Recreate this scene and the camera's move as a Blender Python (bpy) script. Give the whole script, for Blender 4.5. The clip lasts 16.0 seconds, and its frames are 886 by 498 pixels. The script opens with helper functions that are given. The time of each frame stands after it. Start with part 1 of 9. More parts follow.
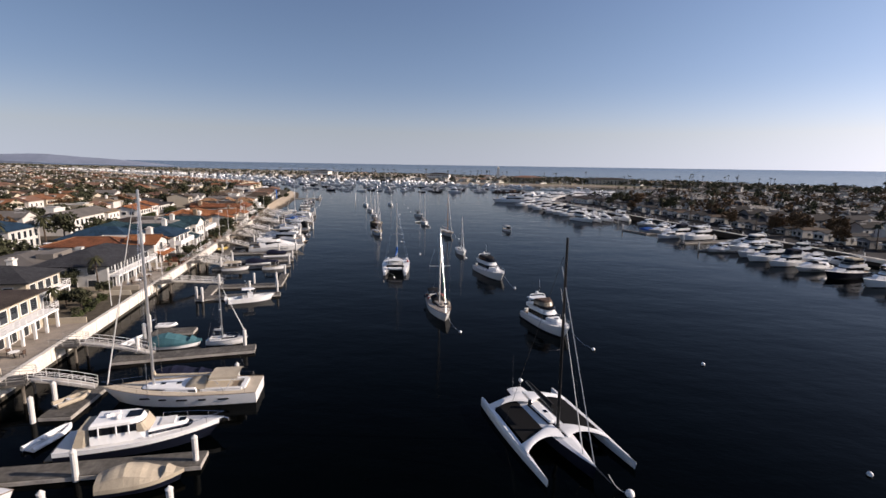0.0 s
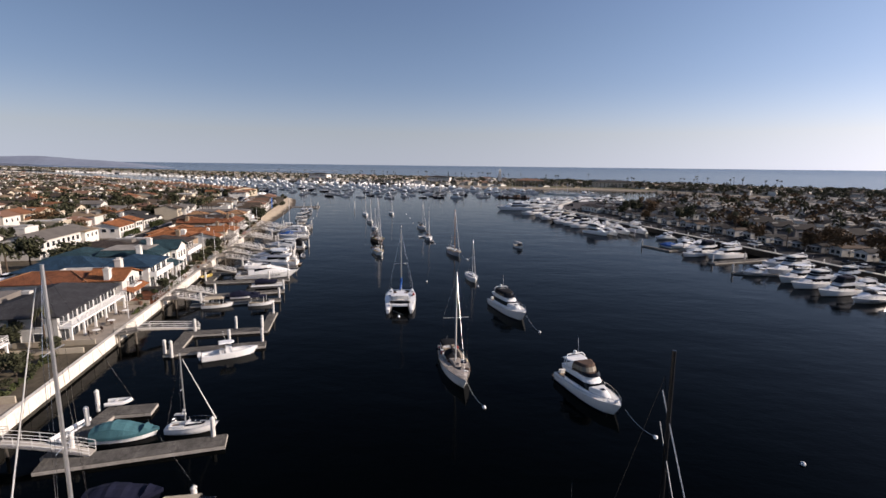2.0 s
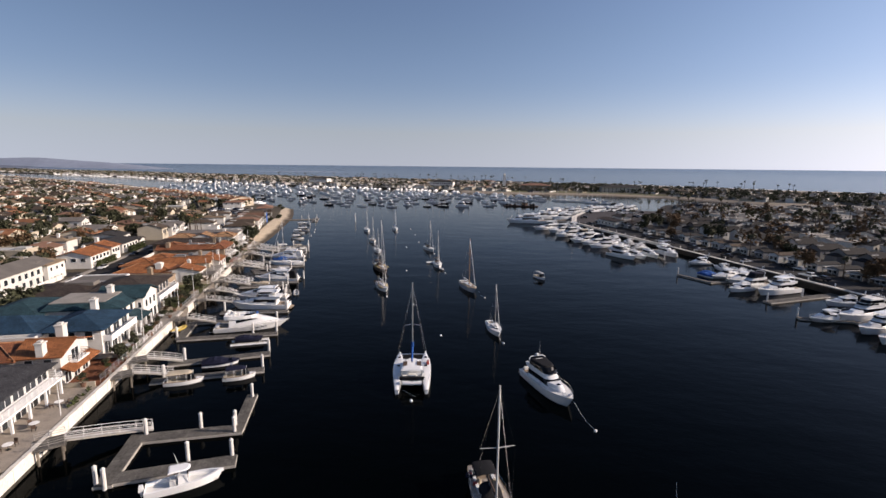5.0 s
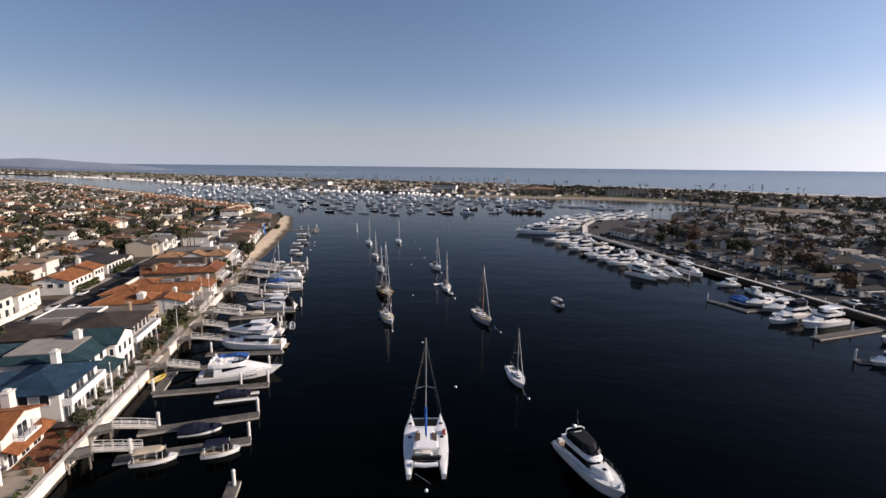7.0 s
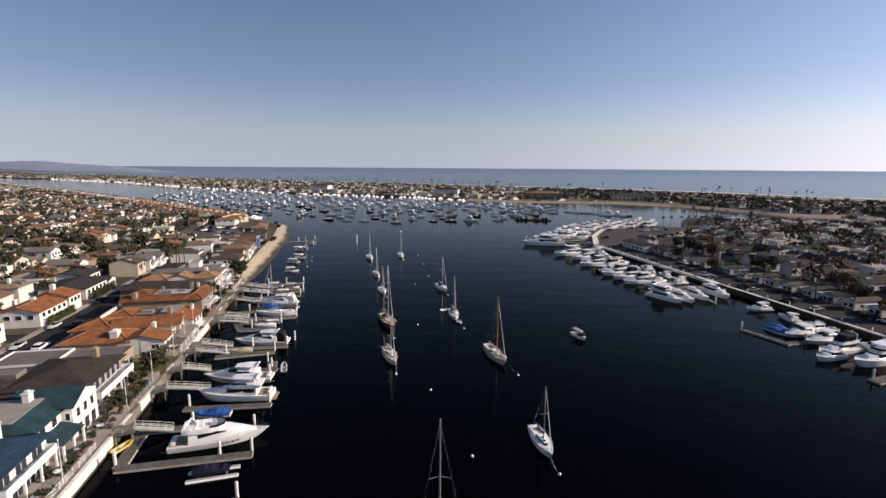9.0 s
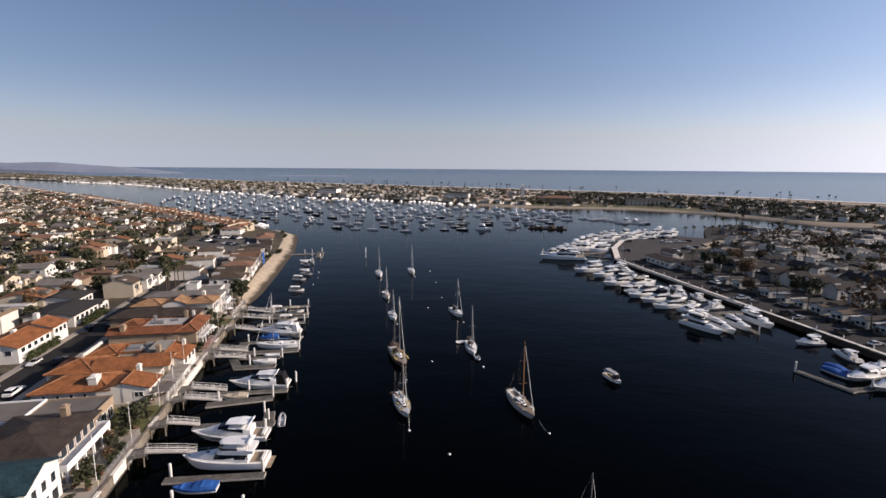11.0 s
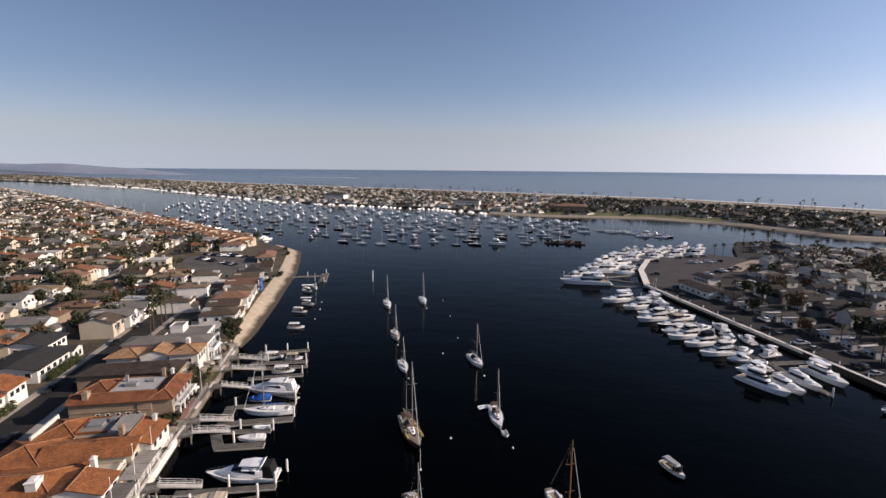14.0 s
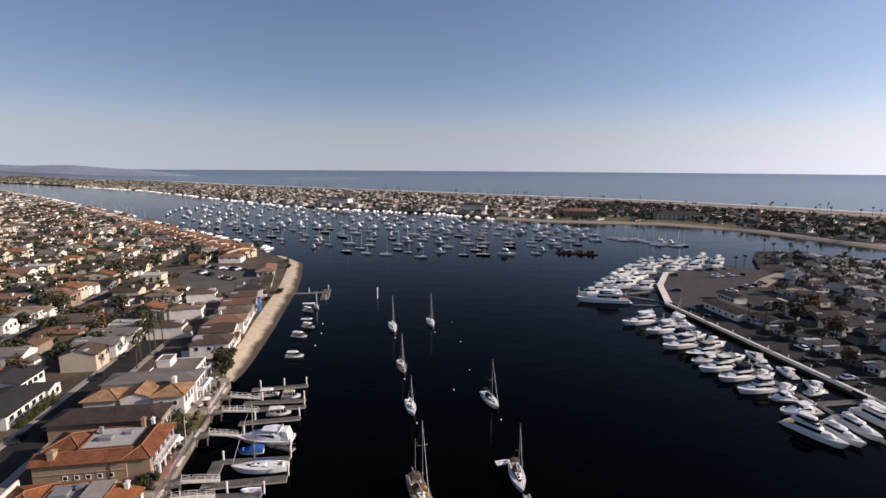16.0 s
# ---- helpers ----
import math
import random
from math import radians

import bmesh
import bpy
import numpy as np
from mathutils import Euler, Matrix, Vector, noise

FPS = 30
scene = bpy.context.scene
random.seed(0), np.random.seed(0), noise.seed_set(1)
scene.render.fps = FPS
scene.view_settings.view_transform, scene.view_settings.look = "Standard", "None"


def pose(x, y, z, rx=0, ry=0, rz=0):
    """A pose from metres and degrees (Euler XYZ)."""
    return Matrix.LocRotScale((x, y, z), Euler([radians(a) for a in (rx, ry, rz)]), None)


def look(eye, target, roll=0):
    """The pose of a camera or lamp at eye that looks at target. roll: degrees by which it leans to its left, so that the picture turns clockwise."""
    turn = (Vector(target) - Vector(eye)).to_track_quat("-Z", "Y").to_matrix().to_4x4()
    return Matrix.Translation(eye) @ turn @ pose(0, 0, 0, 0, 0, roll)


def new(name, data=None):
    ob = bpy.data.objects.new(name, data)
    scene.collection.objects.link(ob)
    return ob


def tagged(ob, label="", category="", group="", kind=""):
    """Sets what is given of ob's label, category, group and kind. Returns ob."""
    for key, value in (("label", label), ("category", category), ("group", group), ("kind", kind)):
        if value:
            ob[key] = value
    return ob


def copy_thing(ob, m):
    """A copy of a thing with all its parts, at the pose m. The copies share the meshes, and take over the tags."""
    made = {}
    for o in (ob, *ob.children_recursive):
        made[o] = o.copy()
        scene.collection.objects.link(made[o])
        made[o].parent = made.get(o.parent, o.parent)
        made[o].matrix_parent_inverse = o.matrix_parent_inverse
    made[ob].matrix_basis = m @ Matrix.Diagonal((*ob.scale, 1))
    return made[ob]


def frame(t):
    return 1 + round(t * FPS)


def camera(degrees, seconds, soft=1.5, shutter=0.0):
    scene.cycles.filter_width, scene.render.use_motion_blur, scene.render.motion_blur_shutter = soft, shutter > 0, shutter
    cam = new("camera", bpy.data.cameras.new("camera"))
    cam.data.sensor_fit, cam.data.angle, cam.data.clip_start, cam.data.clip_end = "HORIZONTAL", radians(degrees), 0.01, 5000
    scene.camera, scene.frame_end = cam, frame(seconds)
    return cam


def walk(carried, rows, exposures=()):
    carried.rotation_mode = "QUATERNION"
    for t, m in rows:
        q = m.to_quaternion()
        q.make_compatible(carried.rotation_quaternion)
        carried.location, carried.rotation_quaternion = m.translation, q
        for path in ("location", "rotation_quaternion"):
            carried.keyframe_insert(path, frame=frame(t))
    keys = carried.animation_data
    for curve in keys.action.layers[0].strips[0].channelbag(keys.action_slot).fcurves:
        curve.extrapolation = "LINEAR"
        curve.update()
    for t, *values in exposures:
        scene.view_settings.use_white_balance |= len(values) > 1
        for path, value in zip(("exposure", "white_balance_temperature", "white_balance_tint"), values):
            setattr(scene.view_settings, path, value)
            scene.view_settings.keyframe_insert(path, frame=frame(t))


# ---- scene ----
cam = camera(85.1, 16.0)
PATH = [
    (0, (-0.363, -1.884, 26.351), (-0.385, 0.088, 26.015), 0.9),
    (0.5, (-1.115, 2.167, 27.459), (-1.137, 4.138, 27.124), 0.8),
    (1, (-1.766, 6.195, 28.577), (-1.787, 8.167, 28.243), 0.8),
    (1.5, (-2.457, 10.157, 29.723), (-2.478, 12.128, 29.388), 0.7),
    (2, (-3.22, 14.104, 30.892), (-3.24, 16.076, 30.557), 0.7),
    (2.5, (-3.867, 17.923, 32.089), (-3.888, 19.894, 31.754), 0.6),
    (3, (-4.589, 21.742, 33.298), (-4.611, 23.713, 32.963), 0.6),
    (3.5, (-5.281, 25.565, 34.501), (-5.303, 27.537, 34.166), 0.6),
    (4, (-5.979, 29.337, 35.667), (-6.001, 31.308, 35.332), 0.6),
    (6.5, (-9.571, 47.935, 41.89), (-9.6, 49.907, 41.555), 0.6),
    (7, (-10.429, 51.661, 43.345), (-10.458, 53.632, 43.01), 0.6),
    (7.5, (-11.096, 55.066, 44.737), (-11.124, 57.037, 44.403), 0.5),
    (8, (-11.744, 59.369, 45.844), (-11.774, 61.34, 45.51), 0.5),
    (8.5, (-12.281, 63.148, 47.055), (-12.314, 65.12, 46.721), 0.4),
    (9, (-12.932, 66.981, 48.38), (-12.963, 68.953, 48.047), 0.4),
    (11.5, (-16.289, 86.394, 55.275), (-16.363, 88.365, 54.944), 0.4),
    (12, (-17.025, 90.509, 56.68), (-17.102, 92.48, 56.35), 0.4),
    (12.5, (-17.867, 94.449, 58.17), (-17.954, 96.419, 57.84), 0.5),
    (13, (-18.387, 98.51, 59.81), (-18.483, 100.48, 59.479), 0.5),
    (13.5, (-19.161, 102.327, 61.387), (-19.257, 104.297, 61.057), 0.5),
    (14, (-19.885, 106.145, 62.905), (-19.983, 108.115, 62.575), 0.5),
    (14.5, (-20.625, 110.19, 64.372), (-20.722, 112.16, 64.041), 0.5),
    (15, (-21.426, 113.959, 65.825), (-21.525, 115.929, 65.495), 0.4),
    (15.5, (-22.144, 117.609, 67.304), (-22.251, 119.579, 66.974), 0.4),
    (16, (-22.791, 121.697, 68.666), (-22.908, 123.666, 68.336), 0.4),
]
walk(cam, [(t, look(eye, target, roll)) for t, eye, target, roll in PATH], [(0.0, 0.28, 7000, 20), (16.0, 0.28, 7000, 20)])

# ---- sky, sun, exposure ----
SUN_AZ, SUN_EL = 90.0, 23.0  # degrees to the right of straight ahead, and above the horizon
world = bpy.data.worlds.new("sky")
scene.world = world
world.use_nodes = True
sky = world.node_tree.nodes.new("ShaderNodeTexSky")
sky.sky_type, sky.sun_disc = "NISHITA", False
sky.sun_elevation, sky.sun_rotation = radians(SUN_EL), radians(SUN_AZ)
sky.air_density, sky.dust_density, sky.ozone_density, sky.altitude = 1.0, 0.85, 3.4, 0.0
background = world.node_tree.nodes["Background"]
# the sky keeps the tone of some degrees up right down to the horizon
where = world.node_tree.nodes.new("ShaderNodeTexCoord")
lift = world.node_tree.nodes.new("ShaderNodeVectorMath")
lift.operation = "MAXIMUM"
lift.inputs[1].default_value = (-1.0, -1.0, 0.066)
world.node_tree.links.new(where.outputs["Generated"], lift.inputs[0])
world.node_tree.links.new(lift.outputs["Vector"], sky.inputs["Vector"])
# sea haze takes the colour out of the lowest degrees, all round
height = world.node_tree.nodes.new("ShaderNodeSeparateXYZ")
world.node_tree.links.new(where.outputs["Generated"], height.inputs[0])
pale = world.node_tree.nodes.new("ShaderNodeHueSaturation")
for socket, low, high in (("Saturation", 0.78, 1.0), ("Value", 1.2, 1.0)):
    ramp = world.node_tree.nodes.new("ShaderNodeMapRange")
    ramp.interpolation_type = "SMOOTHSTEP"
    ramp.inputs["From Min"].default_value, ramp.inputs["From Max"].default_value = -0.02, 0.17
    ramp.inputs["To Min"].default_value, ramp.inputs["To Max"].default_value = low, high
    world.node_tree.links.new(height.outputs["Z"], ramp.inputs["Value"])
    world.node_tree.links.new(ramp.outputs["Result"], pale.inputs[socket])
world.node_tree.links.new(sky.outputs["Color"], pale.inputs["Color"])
blush = world.node_tree.nodes.new("ShaderNodeMix")
blush.data_type, blush.blend_type = "RGBA", "MULTIPLY"
blush.inputs[7].default_value = (1.0, 0.954, 1.125, 1)
ramp = world.node_tree.nodes.new("ShaderNodeMapRange")
ramp.inputs["From Max"].default_value, ramp.inputs["To Min"].default_value, ramp.inputs["To Max"].default_value = 0.24, 1.0, 0.2
world.node_tree.links.new(height.outputs["Z"], ramp.inputs["Value"])
world.node_tree.links.new(ramp.outputs["Result"], blush.inputs[0])
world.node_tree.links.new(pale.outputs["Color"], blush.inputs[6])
# the air is brighter towards the sun's side than away from it
side = world.node_tree.nodes.new("ShaderNodeVectorMath")
side.operation = "DOT_PRODUCT"
side.inputs[1].default_value = (math.sin(radians(SUN_AZ)), math.cos(radians(SUN_AZ)), 0.0)
world.node_tree.links.new(where.outputs["Generated"], side.inputs[0])
glow = world.node_tree.nodes.new("ShaderNodeMapRange")
glow.inputs["From Min"].default_value = -1.0
glow.inputs["To Min"].default_value, glow.inputs["To Max"].default_value = 0.7, 1.22
world.node_tree.links.new(side.outputs["Value"], glow.inputs["Value"])
warm = world.node_tree.nodes.new("ShaderNodeVectorMath")
warm.operation = "SCALE"
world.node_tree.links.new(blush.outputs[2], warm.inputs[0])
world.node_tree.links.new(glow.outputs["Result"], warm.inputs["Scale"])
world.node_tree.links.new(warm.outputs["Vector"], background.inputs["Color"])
background.inputs["Strength"].default_value = 0.096
a, e = radians(SUN_AZ), radians(SUN_EL)
sun = new("sun", bpy.data.lights.new("sun", "SUN"))
sun.data.energy, sun.data.angle, sun.data.color = 5.0, radians(0.6), (1.0, 0.93, 0.83)
sun.matrix_basis = look((400 * math.sin(a) * math.cos(e), 400 * math.cos(a) * math.cos(e), 400 * math.sin(e)), (0, 0, 0))

# ---- helpers for meshes ----
class Geo:
    """Collects vertices and faces of one mesh."""
    def __init__(self):
        self.v, self.f = [], []

    def add(self, verts, faces):
        n = len(self.v)
        self.v.extend(verts)
        self.f.extend(tuple(i + n for i in f) for f in faces)
        return self

    def box(self, x, y, z, sx, sy, sz, rz=0.0, taper=1.0):
        """A box that stands on z; taper shrinks its top."""
        c, s = math.cos(radians(rz)), math.sin(radians(rz))
        pts = []
        for zz, k in ((z, 1.0), (z + sz, taper)):
            for a, b in ((-1, -1), (1, -1), (1, 1), (-1, 1)):
                u, w = a * sx * k / 2, b * sy * k / 2
                pts.append((x + u * c - w * s, y + u * s + w * c, zz))
        return self.add(pts, [(3, 2, 1, 0), (4, 5, 6, 7), (0, 1, 5, 4), (1, 2, 6, 5), (2, 3, 7, 6), (3, 0, 4, 7)])

    def prism(self, poly, z0, z1):
        n = len(poly)
        pts = [(x, y, z0) for x, y in poly] + [(x, y, z1) for x, y in poly]
        return self.add(pts, [tuple(range(n - 1, -1, -1)), tuple(range(n, 2 * n))] + [(i, (i + 1) % n, n + (i + 1) % n, n + i) for i in range(n)])

    def loft(self, rings, closed=True, caps=True):
        """Skins a list of rings of equal point counts."""
        n = len(rings[0])
        pts = [p for r in rings for p in r]
        faces = []
        for k in range(len(rings) - 1):
            for i in range(n if closed else n - 1):
                a, b = k * n + i, k * n + (i + 1) % n
                faces.append((a, b, b + n, a + n))
        if caps:
            faces.append(tuple(range(n - 1, -1, -1)))
            faces.append(tuple(range((len(rings) - 1) * n, len(rings) * n)))
        return self.add(pts, faces)

    def tube(self, pts, r, n=6, r2=None):
        """A round bar along the points, from radius r to r2."""
        rings = []
        for k, p in enumerate(pts):
            p = Vector(p)
            a = Vector(pts[max(k - 1, 0)])
            b = Vector(pts[min(k + 1, len(pts) - 1)])
            w = (b - a).normalized()
            side = w.cross(Vector((0, 0, 1)))
            side = side.normalized() if side.length > 1e-3 else Vector((1, 0, 0))
            up = side.cross(w)
            rr = r if r2 is None else r + (r2 - r) * k / (len(pts) - 1)
            rings.append([tuple(p + rr * (math.cos(2 * math.pi * i / n) * side + math.sin(2 * math.pi * i / n) * up)) for i in range(n)])
        return self.loft(rings)

    def ball(self, x, y, z, r, n=8, m=5, sz=1.0):
        rings = []
        for k in range(m + 1):
            a = -math.pi / 2 + math.pi * k / m
            rr = max(r * math.cos(a), 0.01 * r)
            rings.append([(x + rr * math.cos(2 * math.pi * i / n), y + rr * math.sin(2 * math.pi * i / n), z + sz * r * math.sin(a)) for i in range(n)])
        return self.loft(rings)

    def turned(self, m):
        self.v = [tuple(m @ Vector(p)) for p in self.v]
        return self


def mesh_of(name, geo, mat, smooth=False):
    me = bpy.data.meshes.new(name)
    me.from_pydata([tuple(p) for p in geo.v], [], geo.f)
    me.materials.append(mat)
    if smooth:
        me.polygons.foreach_set("use_smooth", [True] * len(me.polygons))
        me.set_sharp_from_angle(angle=radians(38))
    me.update()
    return me


def part(name, geo, mat, parent=None, label="", smooth=False):
    ob = new(name, mesh_of(name, geo, mat, smooth))
    if parent is not None:
        ob.parent = parent
    if label:
        ob["label"] = label
    return ob


def thing(name, m, label, category, group="", kind=""):
    ob = new(name)
    ob.empty_display_size = 0.5
    ob.matrix_basis = m
    return tagged(ob, label, category, group, kind)


# ---- materials ----
def material(name, base, rough=0.6, metal=0.0, vary=0.12, scale=1.5, fine=18.0, bump=0.15, bump_dist=0.02, island=0.0, rand=0.0, spec=0.5, stain=0.0):
    """A surface with two scales of variation in its colour and a fine relief. rand: how far whole objects differ in value."""
    mat = bpy.data.materials.new(name)
    mat.use_nodes = True
    nt = mat.node_tree
    bs = nt.nodes["Principled BSDF"]
    bs.inputs["Roughness"].default_value, bs.inputs["Metallic"].default_value = rough, metal
    bs.inputs["Specular IOR Level"].default_value = spec if rough < 0.7 else 0.18
    tc = nt.nodes.new("ShaderNodeTexCoord")
    big, small = nt.nodes.new("ShaderNodeTexNoise"), nt.nodes.new("ShaderNodeTexNoise")
    big.inputs["Scale"].default_value, small.inputs["Scale"].default_value = scale, fine
    big.inputs["Detail"].default_value, small.inputs["Detail"].default_value = 4, 3
    for n in (big, small):
        nt.links.new(tc.outputs["Object"], n.inputs["Vector"])
    add = nt.nodes.new("ShaderNodeMath")
    add.operation = "ADD"
    nt.links.new(big.outputs["Fac"], add.inputs[0])
    nt.links.new(small.outputs["Fac"], add.inputs[1])
    mr = nt.nodes.new("ShaderNodeMapRange")
    mr.inputs["From Min"].default_value, mr.inputs["From Max"].default_value = 0.6, 1.4
    mr.inputs["To Min"].default_value, mr.inputs["To Max"].default_value = 1 - vary * 1.6, 1 + vary
    nt.links.new(add.outputs[0], mr.inputs["Value"])
    value = mr.outputs["Result"]
    if rand or island:
        if island:
            src = nt.nodes.new("ShaderNodeNewGeometry").outputs["Random Per Island"]
        else:
            src = nt.nodes.new("ShaderNodeObjectInfo").outputs["Random"]
        m2 = nt.nodes.new("ShaderNodeMapRange")
        k = rand or island
        m2.inputs["To Min"].default_value, m2.inputs["To Max"].default_value = 1 - k, 1 + k * 0.6
        nt.links.new(src, m2.inputs["Value"])
        mul = nt.nodes.new("ShaderNodeMath")
        mul.operation = "MULTIPLY"
        nt.links.new(value, mul.inputs[0])
        nt.links.new(m2.outputs["Result"], mul.inputs[1])
        value = mul.outputs[0]
    hsv = nt.nodes.new("ShaderNodeHueSaturation")
    hsv.inputs["Color"].default_value = (*base, 1)
    nt.links.new(value, hsv.inputs["Value"])
    nt.links.new(hsv.outputs["Color"], bs.inputs["Base Color"])
    if bump:
        bp = nt.nodes.new("ShaderNodeBump")
        bp.inputs["Strength"].default_value, bp.inputs["Distance"].default_value = bump, bump_dist
        nt.links.new(small.outputs["Fac"], bp.inputs["Height"])
        nt.links.new(bp.outputs["Normal"], bs.inputs["Normal"])
    return mat


def tile_material(name, base, pitch=0.33, course=0.4, tint=0.3):
    """Barrel roof tiles: rows and courses in relief, tile by tile in colour."""
    mat = material(name, base, 0.8, vary=0.38, scale=0.45, fine=3.0, bump=0)
    nt = mat.node_tree
    bs = nt.nodes["Principled BSDF"]
    tc = nt.nodes.new("ShaderNodeTexCoord")
    br = nt.nodes.new("ShaderNodeTexBrick")
    br.inputs["Scale"].default_value = 1.0
    br.inputs["Brick Width"].default_value, br.inputs["Row Height"].default_value = pitch, course
    br.inputs["Mortar Size"].default_value, br.inputs["Bias"].default_value = 0.03, 0.0
    br.inputs["Color1"].default_value, br.inputs["Color2"].default_value, br.inputs["Mortar"].default_value = (1, 1, 1, 1), (1 - tint, 1 - tint, 1 - tint, 1), (0.35, 0.35, 0.35, 1)
    nt.links.new(tc.outputs["Object"], br.inputs["Vector"])
    mix = nt.nodes.new("ShaderNodeMix")
    mix.data_type, mix.blend_type = "RGBA", "MULTIPLY"
    mix.inputs[0].default_value = 0.85
    old = bs.inputs["Base Color"].links[0].from_socket
    nt.links.new(old, mix.inputs[6])
    nt.links.new(br.outputs["Color"], mix.inputs[7])
    nt.links.new(mix.outputs[2], bs.inputs["Base Color"])
    bp = nt.nodes.new("ShaderNodeBump")
    bp.inputs["Strength"].default_value, bp.inputs["Distance"].default_value = 0.8, 0.06
    nt.links.new(br.outputs["Color"], bp.inputs["Height"])
    nt.links.new(bp.outputs["Normal"], bs.inputs["Normal"])
    return mat


def glass_material(name, base, rough=0.08):
    mat = material(name, base, rough, vary=0.1, bump=0)
    mat.node_tree.nodes["Principled BSDF"].inputs["IOR"].default_value = 1.5
    return mat


def water_material():
    mat = bpy.data.materials.new("harbour_water")
    mat.use_nodes = True
    nt = mat.node_tree
    bs = nt.nodes["Principled BSDF"]
    bs.inputs["Base Color"].default_value = (0.0004, 0.0011, 0.0016, 1)
    bs.inputs["Specular IOR Level"].default_value = 0.09
    bs.inputs["Specular Tint"].default_value = (0.22, 0.42, 0.36, 1)
    bs.inputs["Roughness"].default_value, bs.inputs["IOR"].default_value = 0.1, 1.33
    tc = nt.nodes.new("ShaderNodeTexCoord")
    heights = []
    for scale, weight, detail in ((0.05, 1.3, 2), (0.3, 0.34, 3), (1.6, 0.08, 2)):
        n = nt.nodes.new("ShaderNodeTexNoise")
        n.inputs["Scale"].default_value, n.inputs["Detail"].default_value = scale, detail
        mp = nt.nodes.new("ShaderNodeMapping")
        mp.inputs["Scale"].default_value = (1.0, 1.7, 1.0)
        mp.inputs["Rotation"].default_value = (0, 0, 0.5)
        nt.links.new(tc.outputs["Object"], mp.inputs["Vector"])
        nt.links.new(mp.outputs["Vector"], n.inputs["Vector"])
        m = nt.nodes.new("ShaderNodeMath")
        m.operation = "MULTIPLY"
        m.inputs[1].default_value = weight
        nt.links.new(n.outputs["Fac"], m.inputs[0])
        heights.append(m.outputs[0])
    total = heights[0]
    for h in heights[1:]:
        a = nt.nodes.new("ShaderNodeMath")
        nt.links.new(total, a.inputs[0])
        nt.links.new(h, a.inputs[1])
        total = a.outputs[0]
    bp = nt.nodes.new("ShaderNodeBump")
    bp.inputs["Strength"].default_value, bp.inputs["Distance"].default_value = 0.5, 0.25
    nt.links.new(total, bp.inputs["Height"])
    nt.links.new(bp.outputs["Normal"], bs.inputs["Normal"])
    # beyond the far peninsula the water is rougher, glossier and a paler blue
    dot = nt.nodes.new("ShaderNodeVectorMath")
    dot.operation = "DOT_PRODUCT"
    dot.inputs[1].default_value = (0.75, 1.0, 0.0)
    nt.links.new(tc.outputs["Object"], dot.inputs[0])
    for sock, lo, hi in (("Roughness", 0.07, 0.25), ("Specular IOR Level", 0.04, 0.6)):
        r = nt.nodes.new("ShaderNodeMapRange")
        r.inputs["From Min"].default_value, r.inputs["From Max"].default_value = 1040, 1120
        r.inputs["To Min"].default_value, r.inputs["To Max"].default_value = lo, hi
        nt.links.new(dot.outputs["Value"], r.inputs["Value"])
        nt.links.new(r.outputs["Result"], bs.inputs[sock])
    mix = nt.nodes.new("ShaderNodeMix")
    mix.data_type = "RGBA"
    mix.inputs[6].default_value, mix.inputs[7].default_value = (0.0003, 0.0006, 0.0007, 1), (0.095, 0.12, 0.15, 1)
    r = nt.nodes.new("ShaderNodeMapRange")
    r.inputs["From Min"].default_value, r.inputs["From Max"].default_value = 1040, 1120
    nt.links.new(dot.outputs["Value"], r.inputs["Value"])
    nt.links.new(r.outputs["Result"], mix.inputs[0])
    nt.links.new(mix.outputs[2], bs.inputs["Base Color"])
    return mat


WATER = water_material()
RIDGE = material("pale_clay_ridge_tiles", (0.32, 0.16, 0.085), 0.85, vary=0.3, scale=0.8, fine=5)
DOCK = tile_material("weathered_dock_boards", (0.16, 0.148, 0.13), 0.16, 2.6, 0.35)
SPAR_DULL = material("dull_grey_spar", (0.5, 0.5, 0.48), 0.6, vary=0.1, bump=0)
POT = material("terracotta_pot", (0.17, 0.1, 0.07), 0.8, vary=0.2)
GEL = material("white_gelcoat", (0.8, 0.8, 0.78), 0.22, vary=0.05, scale=0.6, fine=4, bump=0.03, rand=0.12)
DECK = material("deck_white", (0.68, 0.67, 0.63), 0.5, vary=0.09, scale=0.8, fine=9, bump=0.1)
CLEAR_VINYL = material("clouded_vinyl", (0.2, 0.17, 0.12), 0.3, vary=0.3, scale=1.0, fine=6)
DECK_WORN = material("worn_cluttered_deck", (0.36, 0.315, 0.27), 0.8, vary=0.45, scale=0.9, fine=5, bump=0.3)
TEAK_PALE = material("bleached_teak_deck", (0.5, 0.43, 0.33), 0.7, vary=0.15, scale=1.2, fine=14)
TEAK = material("teak_deck", (0.24, 0.18, 0.12), 0.65, vary=0.2, scale=1.2, fine=14)
NAVY = material("navy_gelcoat", (0.008, 0.01, 0.018), 0.3, vary=0.1, bump=0, spec=0.25)
GREY_HULL = material("grey_gelcoat", (0.42, 0.43, 0.44), 0.25, vary=0.07, bump=0.02)
GLASS = glass_material("dark_tinted_glass", (0.006, 0.007, 0.009))
GLASS.node_tree.nodes["Principled BSDF"].inputs["Specular IOR Level"].default_value = 0.2
PANE = glass_material("window_pane", (0.025, 0.03, 0.035), 0.05)
ALLOY = material("anodised_aluminium", (0.55, 0.55, 0.55), 0.35, 0.8, vary=0.08, bump=0.02)
CARBON = material("black_carbon", (0.012, 0.012, 0.013), 0.3, vary=0.2, bump=0.03)
